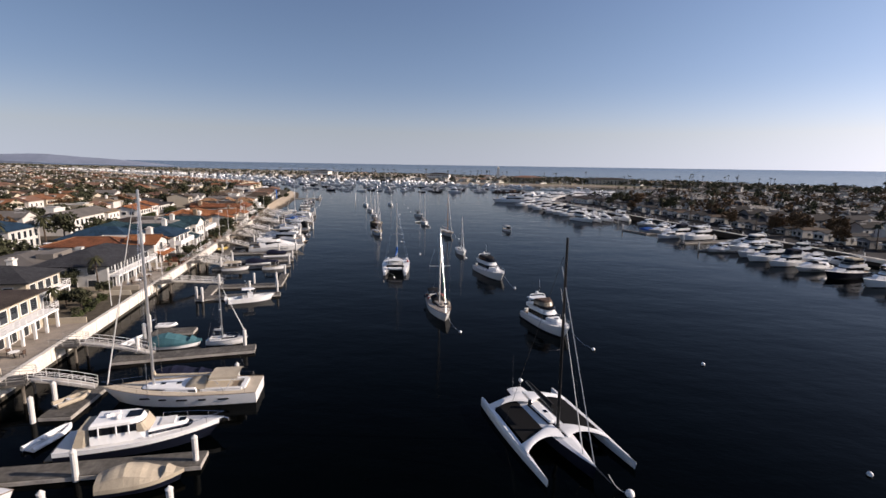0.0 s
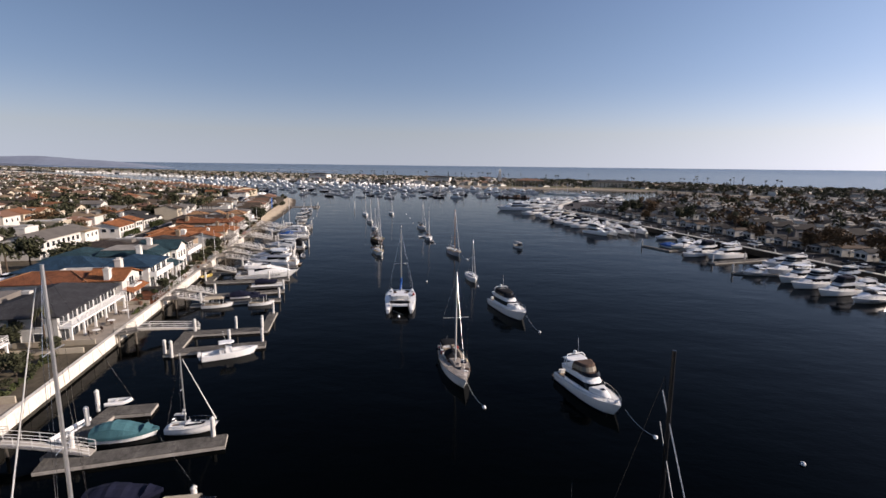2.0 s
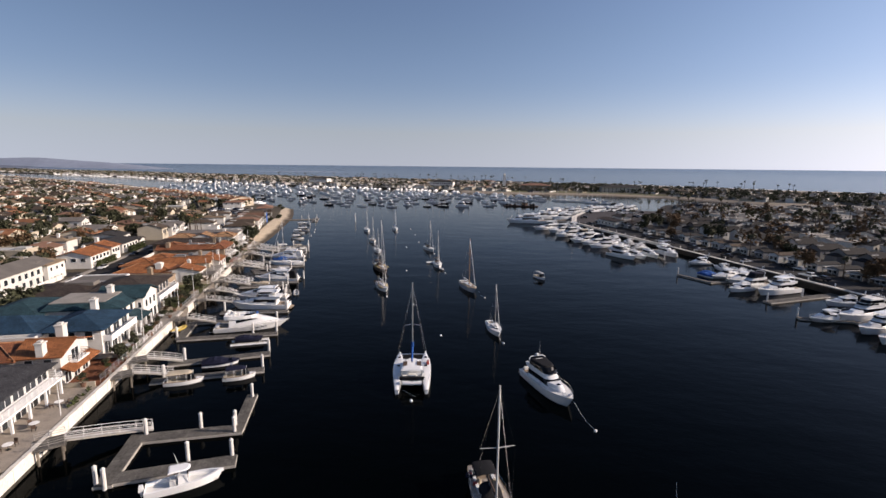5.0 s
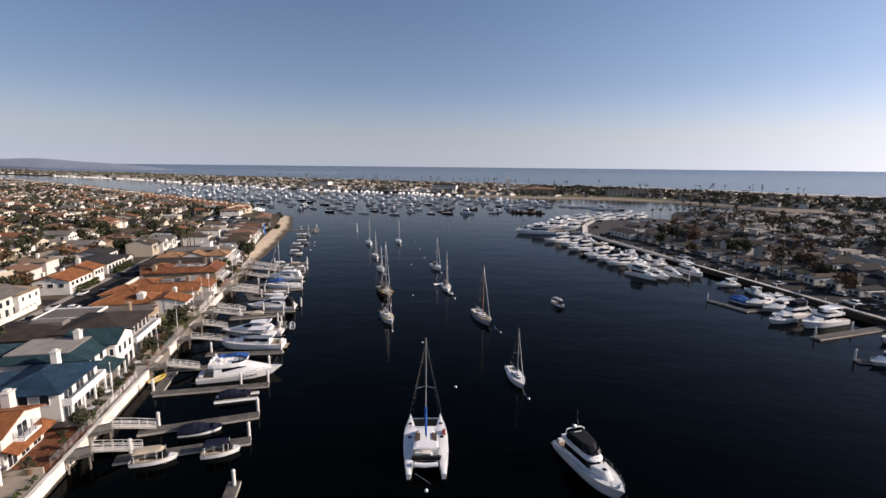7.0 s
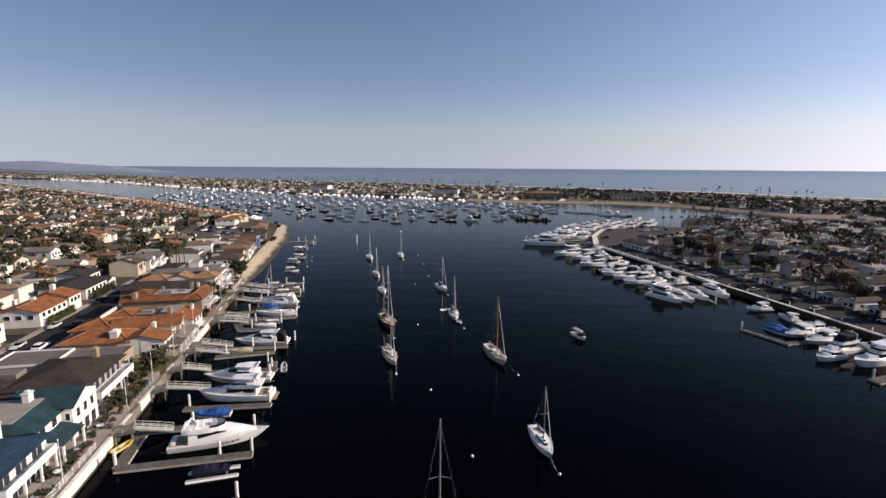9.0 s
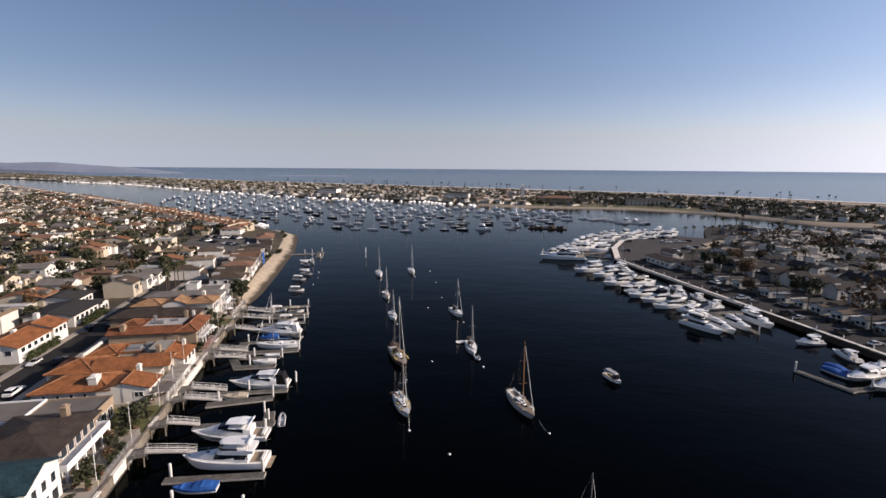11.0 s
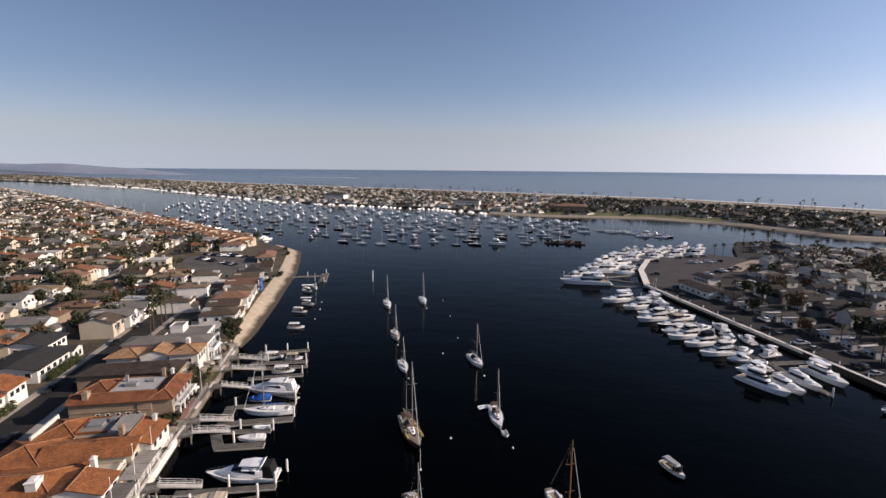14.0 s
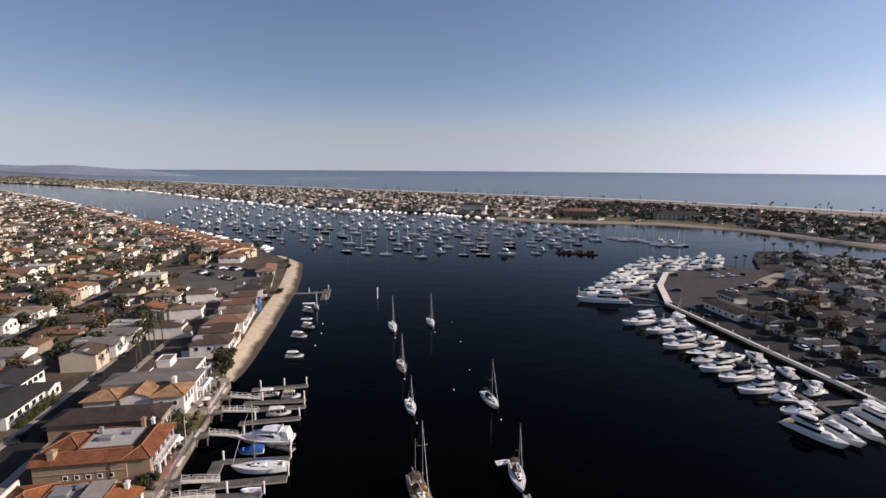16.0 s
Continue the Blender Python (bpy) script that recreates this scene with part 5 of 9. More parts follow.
dock([(-66.2, 136.4, -46.1, 141.2, 1.6), (-66.0, 137.0, -68.8, 147.6, 2.0), (-69.0, 147.6, -60.5, 149.3, 1.6)], [(-46.6, 142.2), (-51.5, 140.9), (-66.9, 137.4), (-61.0, 150.3)], "floating dock strewn with gear and coiled hoses")
dock([(-66.0, 156.0, -49.3, 158.4, 1.5)], [(-50.0, 159.4), (-65.5, 157.3), (-49.2, 149.8)])
dock([(-70.5, 173.5, -54.2, 175.8, 1.5), (-55.2, 174.2, -57.0, 180.2, 2.2)], [(-56.0, 177.0), (-55.0, 173.0), (-58.2, 180.3)])
dock([(-72.6, 182.6, -59.0, 187.0, 2.2)], [(-59.4, 188.3), (-70.6, 184.6)])
dock([(-75.5, 187.6, -56.9, 191.0, 1.4)], [(-57.4, 192.0), (-66.2, 190.6), (-56.6, 196.4)])
dock([(-79.0, 209.5, -75.0, 203.4, 2.2), (-75.6, 203.3, -65.3, 205.2, 2.2), (-77.6, 209.8, -66.2, 211.2, 1.4)], [(-72.8, 206.2), (-66.0, 212.2), (-73.8, 211.6)])
dock([(-78.2, 213.4, -62.9, 217.0, 2.2), (-79.0, 213.0, -81.2, 222.0, 2.6), (-81.0, 221.8, -65.0, 224.4, 1.5)], [(-80.2, 222.4), (-63.2, 218.6), (-65.2, 225.4)])
dock([(-84.0, 233.5, -65.5, 227.9, 0.01 + 1.4)], [(-66.6, 229.0), (-80.6, 233.6)])
dock([(-84.5, 238.9, -69.2, 243.0, 1.7)], [(-69.8, 244.0), (-81.0, 241.0)])
dock([(-85.5, 246.2, -70.0, 249.4, 1.7)], [(-70.6, 250.3)])
dock([(-88.5, 250.0, -71.2, 253.2, 1.7)], [(-72.0, 254.2), (-84.0, 252.4)])
dock([(-90.0, 258.6, -73.8, 262.9, 1.7)], [(-74.6, 263.8), (-81.2, 262.2), (-88.0, 260.3)])
GANGS = [(16.3, 11.1, 22.6, 0.06), (48.3, 9.3, 49.4, 0.12), (60.2, 12.0, 59.3, 0.2), (94.8, 12.0, 100.1, 0.07), (116.3, 8.9, 119.3, 0.07), (122.8, 8.6, 125.7, 0.07), (147.6, 9.0, 149.7, 0.06), (164.2, 11.3, 166.1, 0.12), (174.4, 8.9, 176.5, 0.12), (185.6, 10.7, 187.0, 0.12), (190.7, 10.6, 192.3, 0.06), (209.7, 10.8, 212.8, 0.15), (215.4, 10.4, 217.9, 0.09), (234.6, 9.8, 236.3, 0.09), (246.4, 12.4, 248.7, 0.09), (255.2, 11.4, 256.5, 0.09)]
for s0, d1, s1, bow in GANGS:
    gangway(*shore(s0, 0.1), *shore(s1, d1), 3.2 if d1 > 8 else 2.4, bow)

# ---- boats at the docks ----
sloop(at(-30.1, 48.9, 189.5), 16.6, 4.9, "large white cruising sloop with teak decks at a dock", 23.5, teak=True, deck=TEAK_PALE, mast_at=0.18, ports=5, dodger=CANVAS_TAN, spreaders=2, stern=0.9, cover=CANVAS_TAN, mast_r=0.17, house_w=0.37)
picnic_yacht(at(-28.7, 39.9, 17.5))
dinghy(at(-38.1, 40.0, 80), "white inflatable tender with grey tubes afloat", GEL, 4.2, False)
covered_boat(at(-25.3, 33.9, 18), CANVAS_TAN, "small boat under a tan canvas cover at the dock", 6.2, 2.5, 2.0, NAVY)
covered_boat(at(-32.8, 53.9, 12), CANVAS_NAVY, "dark boat under a black canvas cover", 6.6, 2.6, 1.7, NAVY)
canopy_boat(at(-37.0, 31.0, 14), CANVAS_WHITE, "white launch with a pale canopy at the dock", 6.0)
dinghy(at(-41.0, 46.6, 62, 0.5), "pale pink rowing dinghy on the dock", CANVAS_TAN, 3.2, False)
covered_boat(at(-39.6, 64.5, 12), CANVAS_TEAL, "boat under a teal canvas cover at the dock", 6.8, 2.7, 2.1)
sloop(at(-32.9, 66.1, 10), 5.8, 2.0, "small daysailer with white sail cover and bare mast", 9.6, spreaders=1, furled=True, mast_at=-0.12)
dinghy(at(-45.0, 71.2, 14, 0.5), "white upturned skiff stored on the dock", GEL, 2.8, False)
dinghy(at(-46.4, 65.2, 82, 0.0), "white rowing skiff tied along the dock", GEL, 4.6, False)
centre_console(at(-38.5, 88.6, 26))
canopy_boat(at(-53.6, 116.0, 18), CANVAS_TAN, "electric launch with tan canopy at a dock", 6.4)
canopy_boat(at(-44.8, 118.3, 19), CANVAS_NAVY, "white electric launch under a navy canopy", 5.6)
covered_boat(at(-50.9, 124.2, 17), CANVAS_NAVY, "boat under a navy canvas cover", 6.6, 2.6, 1.7)


def boat_lift(x, y, a):
    th = thing("boat_lift", at(x, y, a), "floating boat lift with white pontoons", "boat lift")
    for s in (-1, 1):
        part("pontoon", Geo().tube([(-3.8, s * 1.15, 0.15), (3.8, s * 1.15, 0.15)], 0.3, 8), GEL, th)
        part("walkway", Geo().box(0, s * 1.15, 0.42, 7.4, 0.4, 0.06), FASCIA, th)
    part("cradle", Geo().box(-2, 0, 0.3, 0.2, 2.2, 0.2).box(2, 0, 0.3, 0.2, 2.2, 0.2), ALLOY, th)


boat_lift(-50.1, 135.8, 17)
covered_boat(at(-50.3, 135.9, 17, 0.45), CANVAS_NAVY, "runabout under a black cover on a floating lift", 5.6, 2.0, 1.5, NAVY)
express_yacht(at(-53.4, 145.4, 17), 16.4, 4.6, "sleek white flybridge yacht with covered windscreen at its dock")
th = dinghy(at(-68.9, 142.0, 75, 0.45), "yellow kayak lying on the dock", YELLOW, 3.6, False)
covered_boat(at(-59.5, 154.3, 189), CANVAS_BLUE, "small white runabout with a blue cover", 7.2, 2.4, 1.5)
motor_yacht(at(-57.8, 161.6, 185), 15.2, 4.5, "white flybridge motor yacht moored stern out", None, True)
express_yacht(at(-61.2, 170.4, 185), 15.2, 4.4, "white sport cruiser with a hardtop at a dock", False, False)
dinghy(at(-53.2, 177.2, 107), "grey inflatable dinghy with green interior on the dock end", RUBBER, 5.2)
covered_boat(at(-68.0, 188.0 - 1.1, 192), CANVAS_TAN, "small boat under a faded tan cover", 5.8, 2.2, 1.3)
express_yacht(at(-64.8, 193.6, 186), 14.6, 4.3, "white sport cruiser with a black canvas cockpit", False, False, CANVAS_BLACK)
covered_boat(at(-69.3, 207.6, 192), CANVAS_WHITE, "small boat under a white cover", 6.2, 2.2, 1.2)
dinghy(at(-69.0, 213.2 - 0.6, 190), "white skiff with outboard at a dock", GEL, 4.2)
sloop(at(-70.4, 220.0, 190), 12.8, 3.7, "white sloop with blue sail cover at its dock", 17.0, cover=CANVAS_BLUE, spreaders=2)
covered_boat(at(-75.6, 226.6, 192), CANVAS_BLUE, "boat under a bright blue cover", 6.0, 2.4, 2.0)
express_yacht(at(-74.4, 231.6, 185), 14.8, 4.6, "white motor yacht with a white windscreen cover", False, True, CANVAS_WHITE)
canopy_boat(at(-76.0, 245.2, 12), CANVAS_WHITE, "white runabout with pale canopy at a dock", 6.8)
canopy_boat(at(-83.5, 256.0, 12), CANVAS_WHITE, "pontoon launch with a pale flat canopy", 6.4)
canopy_boat(at(-76.4, 255.4, 10), CANVAS_TAN, "small launch with tan canopy at a dock", 5.8)
for x, y, a, l in ((-86.8, 286.4, 8, 6.8), (-92.6, 307.4, -6, 7.0), (-92.8, 319.2, -15, 6.4), (-97.5, 330.0, 5, 5.0), (-100.8, 342.6, -28, 6.5), (-105.0, 355.0, 10, 6.0)):
    canopy_boat(at(x, y, a), CANVAS_WHITE, "small white launch on a buoy off the beach", l) if l > 6.3 else dinghy(at(x, y, a), "small white skiff on a buoy off the beach", GEL, l)
sloop(at(-99.0, 349.0, -60), 6.5, 2.2, "small white daysailer moored off the beach", 8.5)
dock([(-126.0, 372.0, -103.0, 378.2, 2.0), (-104.0, 384.0, -99.5, 363.5, 4.0)], [(-103.5, 384.5), (-98.6, 363.4), (-112.0, 376.4)], "public T-shaped float off the sandy beach")

# ---- boats on moorings in the channel ----
trimaran(at(10.1, 43.3, -72) @ Matrix.Diagonal((0.97, 0.88, 0.95, 1)))
motor_yacht(at(16.6, 76.3, -71), 12.6, 4.3, "white flybridge yacht with brown canvas on a mooring", CANVAS_BROWN, True, canvas_h=1.15, aft_top=True)
sloop(at(-1.9, 84.4, -79), 15.4, 4.2, "weathered white ketch-rigged cruiser with wooden decks", 15.6, deck=DECK_WORN, teak=True, spreaders=1, cover=CANVAS_BROWN, spar=SPAR_DULL, kind="cruising_sailboat", dodger=CANVAS_BLACK, furled=False, mast_at=0.03, mast_r=0.13, reach=0.46, house_mat=DECK_WORN)
catamaran(at(-13.8, 120.6, 93.5))
motor_yacht(at(10.3, 115.2, -71), 14.4, 4.5, "white flybridge yacht with black canvas on a mooring", CANVAS_BLACK, True, canvas_h=0.85)
sloop(at(3.6, 146.0, -81), 10.2, 3.1, "white sloop with a dark sail cover on a mooring", 11.4, cover=CANVAS_BLACK)
sloop(at(-1.1, 186.0, -73), 14.2, 3.6, "classic wooden sloop with varnished mast on a mooring", 16.2, deck=TEAK, spar=VARNISH, teak=True, spreaders=2, hull=GREY_HULL, stern=0.4)
sloop(at(-28.1, 184.4, -70), 12.0, 3.4, "grey-decked sloop with yellow bags on its deck", 11.6, deck=GREY_HULL, teak=True)
sloop(at(-32.4, 212.0, -69), 15.6, 4.2, "old wooden ketch with dark hull and yellow kayaks", 18.8, hull=CANVAS_BROWN, deck=TEAK, spar=ALLOY, mizzen=True, spreaders=2, cover=CANVAS_TAN, stern=0.7, teak=True, dodger=CANVAS_BROWN)
for s in (-1, 1):
    k = part("kayak", Geo().loft([[(x, s * 1.75 + 0.3 * w * math.cos(a), 1.75 + 0.2 * w * math.sin(a)) for a in np.linspace(0, 2 * math.pi, 9)[:-1]] for x, w in ((1, 0.05), (1.8, 0.8), (2.8, 1), (3.8, 0.8), (4.6, 0.05))]), YELLOW, smooth=True)
    k.matrix_basis = at(-32.4, 212.0, -69)
    tagged(k, "yellow kayak lashed along the ketch's rail", "kayak", "kayaks on the ketch")
sloop(at(-39.4, 250.6, -72), 9.8, 3.0, "white sloop with a white sail cover on a mooring", 10.8)
sloop(at(-46.2, 279.3, -72), 11.0, 3.3, "white sloop with teak trim on a mooring", 13.0, deck=TEAK, teak=True, cover=CANVAS_TAN)
sloop(at(-56.1, 320.5, -74), 12.6, 3.6, "white sloop with bare aluminium mast on a mooring", 15.0)
sloop(at(-40.3, 328.2, -75), 11.5, 3.4, "white sloop with blue sail cover far up the channel", 14.5, cover=CANVAS_BLUE)
sloop(at(-16.3, 256.6, -68), 11.4, 3.4, "white sloop with dinghy alongside on a mooring", 13.8, dodger=CANVAS_BLACK)
sloop(at(-11.6, 220.6, -83), 11.2, 3.4, "white sloop with open transom on a mooring", 14.0, dodger=CANVAS_BROWN)
dinghy(at(-10.0, 213.6, -80), "grey inflatable dinghy tied at the bow", RUBBER, 3.2, False)
dinghy(at(-14.6, 226.4, 20), "white inflatable dinghy tied alongside", GEL, 3.2, False)
canopy_boat(at(24.6, 201.6, -68), RUBBER, "small electric launch with a pale grey canopy", 6.4)
for k, (x, y) in enumerate([(14.9, 34.0), (21.3, 66.2), (35.0, 61.5), (37.3, 37.4), (1.8, 72.7), (14.5, 102.3), (-13.2, 110.6), (-8.9, 142.0), (4.9, 137.5), (-17.0, 166.5), (3.4, 174.8), (-25.5, 174.5), (-22.9, 211.0), (-8.6, 208.0), (-28.8, 198.6), (-27.6, 263.8), (-22.7, 279.2), (-26.5, 306.5), (-31.0, 331.5), (-13.8, 246.5), (-36.8, 243.0), (-44.0, 270.5), (-53.2, 309.0), (-37.6, 317.0), (-83.0, 298.0), (-85.0, 312.0), (-88.0, 324.0)]):
    buoy(x, y, 0.27 if k else 0.4)
for a, b in (((5 + 14.2, 70.4, 1.3), (21.3, 66.2, 0.2)), ((-0.3, 77.6, 1.2), (1.8, 72.7, 0.2)), ((12.9, 108.5, 1.4), (14.5, 102.3, 0.2)), ((4.1, 140.8, 1.0), (4.9, 137.5, 0.2)), ((13.3, 34.8, 1.3), (14.9, 34.0, 0.2)), ((1.8, 178.5, 1.1), (3.4, 174.8, 0.2)), ((-29.5, 204.6, 1.2), (-28.8, 198.6, 0.2)), ((-26.0, 178.6, 0.9), (-25.5, 174.5, 0.2))):
    line(a, b)
def deck_gear(m, L, B, seed, mats):
    """Loose gear on a cruising boat's deck: bags, lockers, a stowed skiff."""
    rnd = random.Random(seed)
    zs = 0.06 * L + 0.36
    for k in range(22):
        x, y = rnd.uniform(-0.42, 0.3) * L, rnd.choice((-1, 1)) * rnd.uniform(0.18, 0.36) * B
        ob = part(rnd.choice(("gear_bag", "deck_locker", "jerry_can")), Geo().box(0, 0, 0, rnd.uniform(0.4, 1.3), rnd.uniform(0.3, 0.6), rnd.uniform(0.25, 0.5), 0, 0.85), rnd.choice(mats))
        ob.matrix_basis = m @ pose(x, y, zs + 0.02, 0, 0, rnd.uniform(0, 90))
        tagged(ob, "small bag or locker stowed on a boat's deck", "deck gear", "deck gear")


deck_gear(at(-1.9, 84.4, -79), 15.4, 4.2, 4, (CANVAS_BROWN, CANVAS_TAN, RED, CANVAS_NAVY, DECK))
deck_gear(at(-28.1, 184.4, -70), 12.0, 3.4, 5, (YELLOW, CANVAS_TAN, CANVAS_BROWN))
deck_gear(at(-32.4, 212.0, -69), 15.6, 4.2, 6, (YELLOW, CANVAS_BROWN, CANVAS_TAN))
deck_gear(at(-1.1, 186.0, -73), 14.2, 3.6, 7, (CANVAS_WHITE, CANVAS_TAN, DECK))
mark = thing("channel_marker", pose(-72.2, 368.4, 0), "slim white channel marker post in the water", "marker")
part("post", Geo().tube([(0, 0, -1), (0, 0, 5.5)], 0.25, 8), GEL, mark)
part("topmark", Geo().box(0, 0, 5.3, 0.9, 0.1, 0.9), GEL, mark)

# ---- houses: local x towards the water, local y along the shore ----
def hip_roof(x0, x1, y0, y1, z, rise, over=0.6, thick=0.18):
    a, b, c, d = x0 - over, x1 + over, y0 - over, y1 + over
    w, l = b - a, d - c
    k = min(w, l) / 2 * 0.98
    g = Geo()
    if w > l:
        r = [(a + k, (c + d) / 2, z + rise), (b - k, (c + d) / 2, z + rise)]
        f = [(4, 5, 9, 8), (5, 6, 9), (6, 7, 8, 9), (7, 4, 8)]
    else:
        r = [((a + b) / 2, c + k, z + rise), ((a + b) / 2, d - k, z + rise)]
        f = [(4, 5, 8), (5, 6, 9, 8), (6, 7, 9), (7, 4, 8, 9)]
    v = [(a, c, z - thick), (b, c, z - thick), (b, d, z - thick), (a, d, z - thick), (a, c, z), (b, c, z), (b, d, z), (a, d, z)] + r
    return g.add(v, f + [(3, 2, 1, 0), (0, 1, 5, 4), (1, 2, 6, 5), (2, 3, 7, 6), (3, 0, 4, 7)])


def gable_roof(x0, x1, y0, y1, z, rise, over=0.5, thick=0.18, along="x"):
    """A gable roof whose ridge runs along x or y."""
    g = Geo()
    a, b, c, d = x0 - over, x1 + over, y0 - over, y1 + over
    if along == "x":
        m = (c + d) / 2
        prof = [(c, z), (m, z + rise), (d, z), (d, z - thick), (m, z + rise - thick), (c, z - thick)]
        return g.loft([[(a, y, zz) for y, zz in prof], [(b, y, zz) for y, zz in prof]])
    m = (a + b) / 2
    prof = [(a, z), (m, z + rise), (b, z), (b, z - thick), (m, z + rise - thick), (a, z - thick)]
    return g.loft([[(x, c, zz) for x, zz in prof], [(x, d, zz) for x, zz in prof]])


def gable_wall(g, x0, x1, y0, y1, z, rise, along="x"):
    if along == "x":
        m = (y0 + y1) / 2
        for x in (x0, x1 - 0.2):
            g.loft([[(x, y0, z), (x, m, z + rise - 0.25), (x, y1, z)], [(x + 0.2, y0, z), (x + 0.2, m, z + rise - 0.25), (x + 0.2, y1, z)]])
    else:
        m = (x0 + x1) / 2
        for y in (y0, y1 - 0.2):
            g.loft([[(x0, y, z), (m, y, z + rise - 0.25), (x1, y, z)], [(x0, y + 0.2, z), (m, y + 0.2, z + rise - 0.25), (x1, y + 0.2, z)]])


def flat_roof(th, x0, x1, y0, y1, z, roof, trim, parapet=0.45):
    r = part("roof", Geo().box((x0 + x1) / 2, (y0 + y1) / 2, z, x1 - x0 - 0.3, y1 - y0 - 0.3, 0.12), roof, th)
    g = Geo()
    for x, y, sx, sy in (((x0 + x1) / 2, y0, x1 - x0 + 0.3, 0.25), ((x0 + x1) / 2, y1, x1 - x0 + 0.3, 0.25), (x0, (y0 + y1) / 2, 0.25, y1 - y0 - 0.25), (x1, (y0 + y1) / 2, 0.25, y1 - y0 - 0.25)):
        g.box(x, y, z - 0.05, sx, sy, parapet)
    part("parapet", g, trim, r)
    return r


WINDOW_MESHES = {}


SIMPLE = [False]


def window(parent, x, y, z, w, h, face, glass=None, name="window"):
    """A framed window on a wall that faces face degrees (0: local +x)."""
    key = (round(w, 2), round(h, 2))
    if SIMPLE[0]:
        if (*key, 1) not in WINDOW_MESHES:
            g = Geo().box(0.02, 0, -0.08, 0.1, w + 0.18, h + 0.16)
            n = len(g.f)
            g.box(0.04, 0, 0, 0.1, w, h)
            me = mesh_of("window", g, TRIM)
            me.materials.append(PANE)
            me.polygons.foreach_set("material_index", [0 if i < n else 1 for i in range(len(g.f))])
            WINDOW_MESHES[(*key, 1)] = me
        ob = new(name, WINDOW_MESHES[(*key, 1)])
        ob.parent = parent
        ob.matrix_basis = pose(x, y, z, 0, 0, face)
        return ob
    if key not in WINDOW_MESHES:
        g = Geo()
        t = 0.09
        g.box(0.03, 0, -t, 0.14, w + 2 * t, t).box(0.03, 0, h, 0.1, w + 2 * t, t).box(0.03, -w / 2 - t / 2, 0, 0.1, t, h).box(0.03, w / 2 + t / 2, 0, 0.1, t, h)
        n = max(1, round(w / 1.1))
        for k in range(1, n):
            g.box(0.03, -w / 2 + w * k / n, 0, 0.08, 0.06, h)
        WINDOW_MESHES[key] = (mesh_of("window", g, TRIM), mesh_of("pane", Geo().box(0.012, 0, 0, 0.03, w, h), PANE))
    fr, pn = WINDOW_MESHES[key]
    ob = new(name, fr)
    ob.parent = parent
    ob.matrix_basis = pose(x, y, z, 0, 0, face)
    p = new("pane", pn)
    p.parent = ob
    return ob


def windows(parent, face, c, lo, hi, z, w, h, n):
    """n windows in a row. face: E (+x), W, N (+y) or S; c: the wall's coordinate."""
    for k in range(n):
        u = lo + (hi - lo) * (k + 0.5) / n
        x, y, a = {"E": (c, u, 0), "W": (c, u, 180), "N": (u, c, 90), "S": (u, c, -90)}[face]
        window(parent, x, y, z, w, h, a)


def ridge_cap(th, x0, x1, y0, y1, z, rise, over, kind, along, roof):
    """Rounded cap tiles along the ridge and the hips."""
    xm, ym, t = (x0 + x1) / 2, (y0 + y1) / 2, z + rise + 0.1
    hw, hd = (x1 - x0) / 2 + over, (y1 - y0) / 2 + over
    if kind == "gable":
        ends = [(xm - hw, ym, t), (xm + hw, ym, t)] if along == "x" else [(xm, ym - hd, t), (xm, ym + hd, t)]
        part("ridge_cap", Geo().tube(ends, 0.11, 6), RIDGE, th)
        return
    if hw >= hd:
        ends = [(xm - hw + hd, ym, t), (xm + hw - hd, ym, t)]
    else:
        ends = [(xm, ym - hd + hw, t), (xm, ym + hd - hw, t)]
    g = Geo().tube(ends, 0.11, 6)
    for sx in (-1, 1):
        for sy in (-1, 1):
            e = ends[1 if (sx if hw >= hd else sy) > 0 else 0]
            g.tube([e, (xm + sx * hw, ym + sy * hd, z + 0.12)], 0.1, 5)
    part("ridge_cap", g, RIDGE, th)


def block(th, x0, x1, y0, y1, h, wall, roof=None, kind="hip", rise=1.8, over=0.6, z=0.0, along="x", trim=None):
    g = Geo().box((x0 + x1) / 2, (y0 + y1) / 2, z - 0.3, x1 - x0, y1 - y0, h + 0.3)
    if kind == "gable":
        gable_wall(g, x0, x1, y0, y1, z + h - 0.02, rise, along)
    w = part("wall", g, wall, th)
    if kind == "hip":
        part("roof", hip_roof(x0, x1, y0, y1, z + h + 0.1, rise, over), roof, th)
    elif kind == "gable":
        part("roof", gable_roof(x0, x1, y0, y1, z + h + 0.1, rise, over, 0.18, along), roof, th)
    else:
        flat_roof(th, x0, x1, y0, y1, z + h, roof, trim or wall)
    if roof in (TILE, TILE_BROWN, TILE_TAN) and kind != "flat":
        ridge_cap(th, x0, x1, y0, y1, z + h + 0.1, rise, over, kind, along, roof)
    return w


def chimney(th, x, y, z, h, w=1.1, mat=None):
    mat = mat or WHITE_WALL
    c = part("chimney", Geo().box(x, y, z, w, w * 1.3, h), mat, th)
    if not SIMPLE[0]:
        part("chimney_cap", Geo().box(x, y, z + h, w + 0.25, w * 1.3 + 0.25, 0.18).box(x, y, z + h + 0.18, w * 0.6, w * 0.8, 0.3), mat, c)


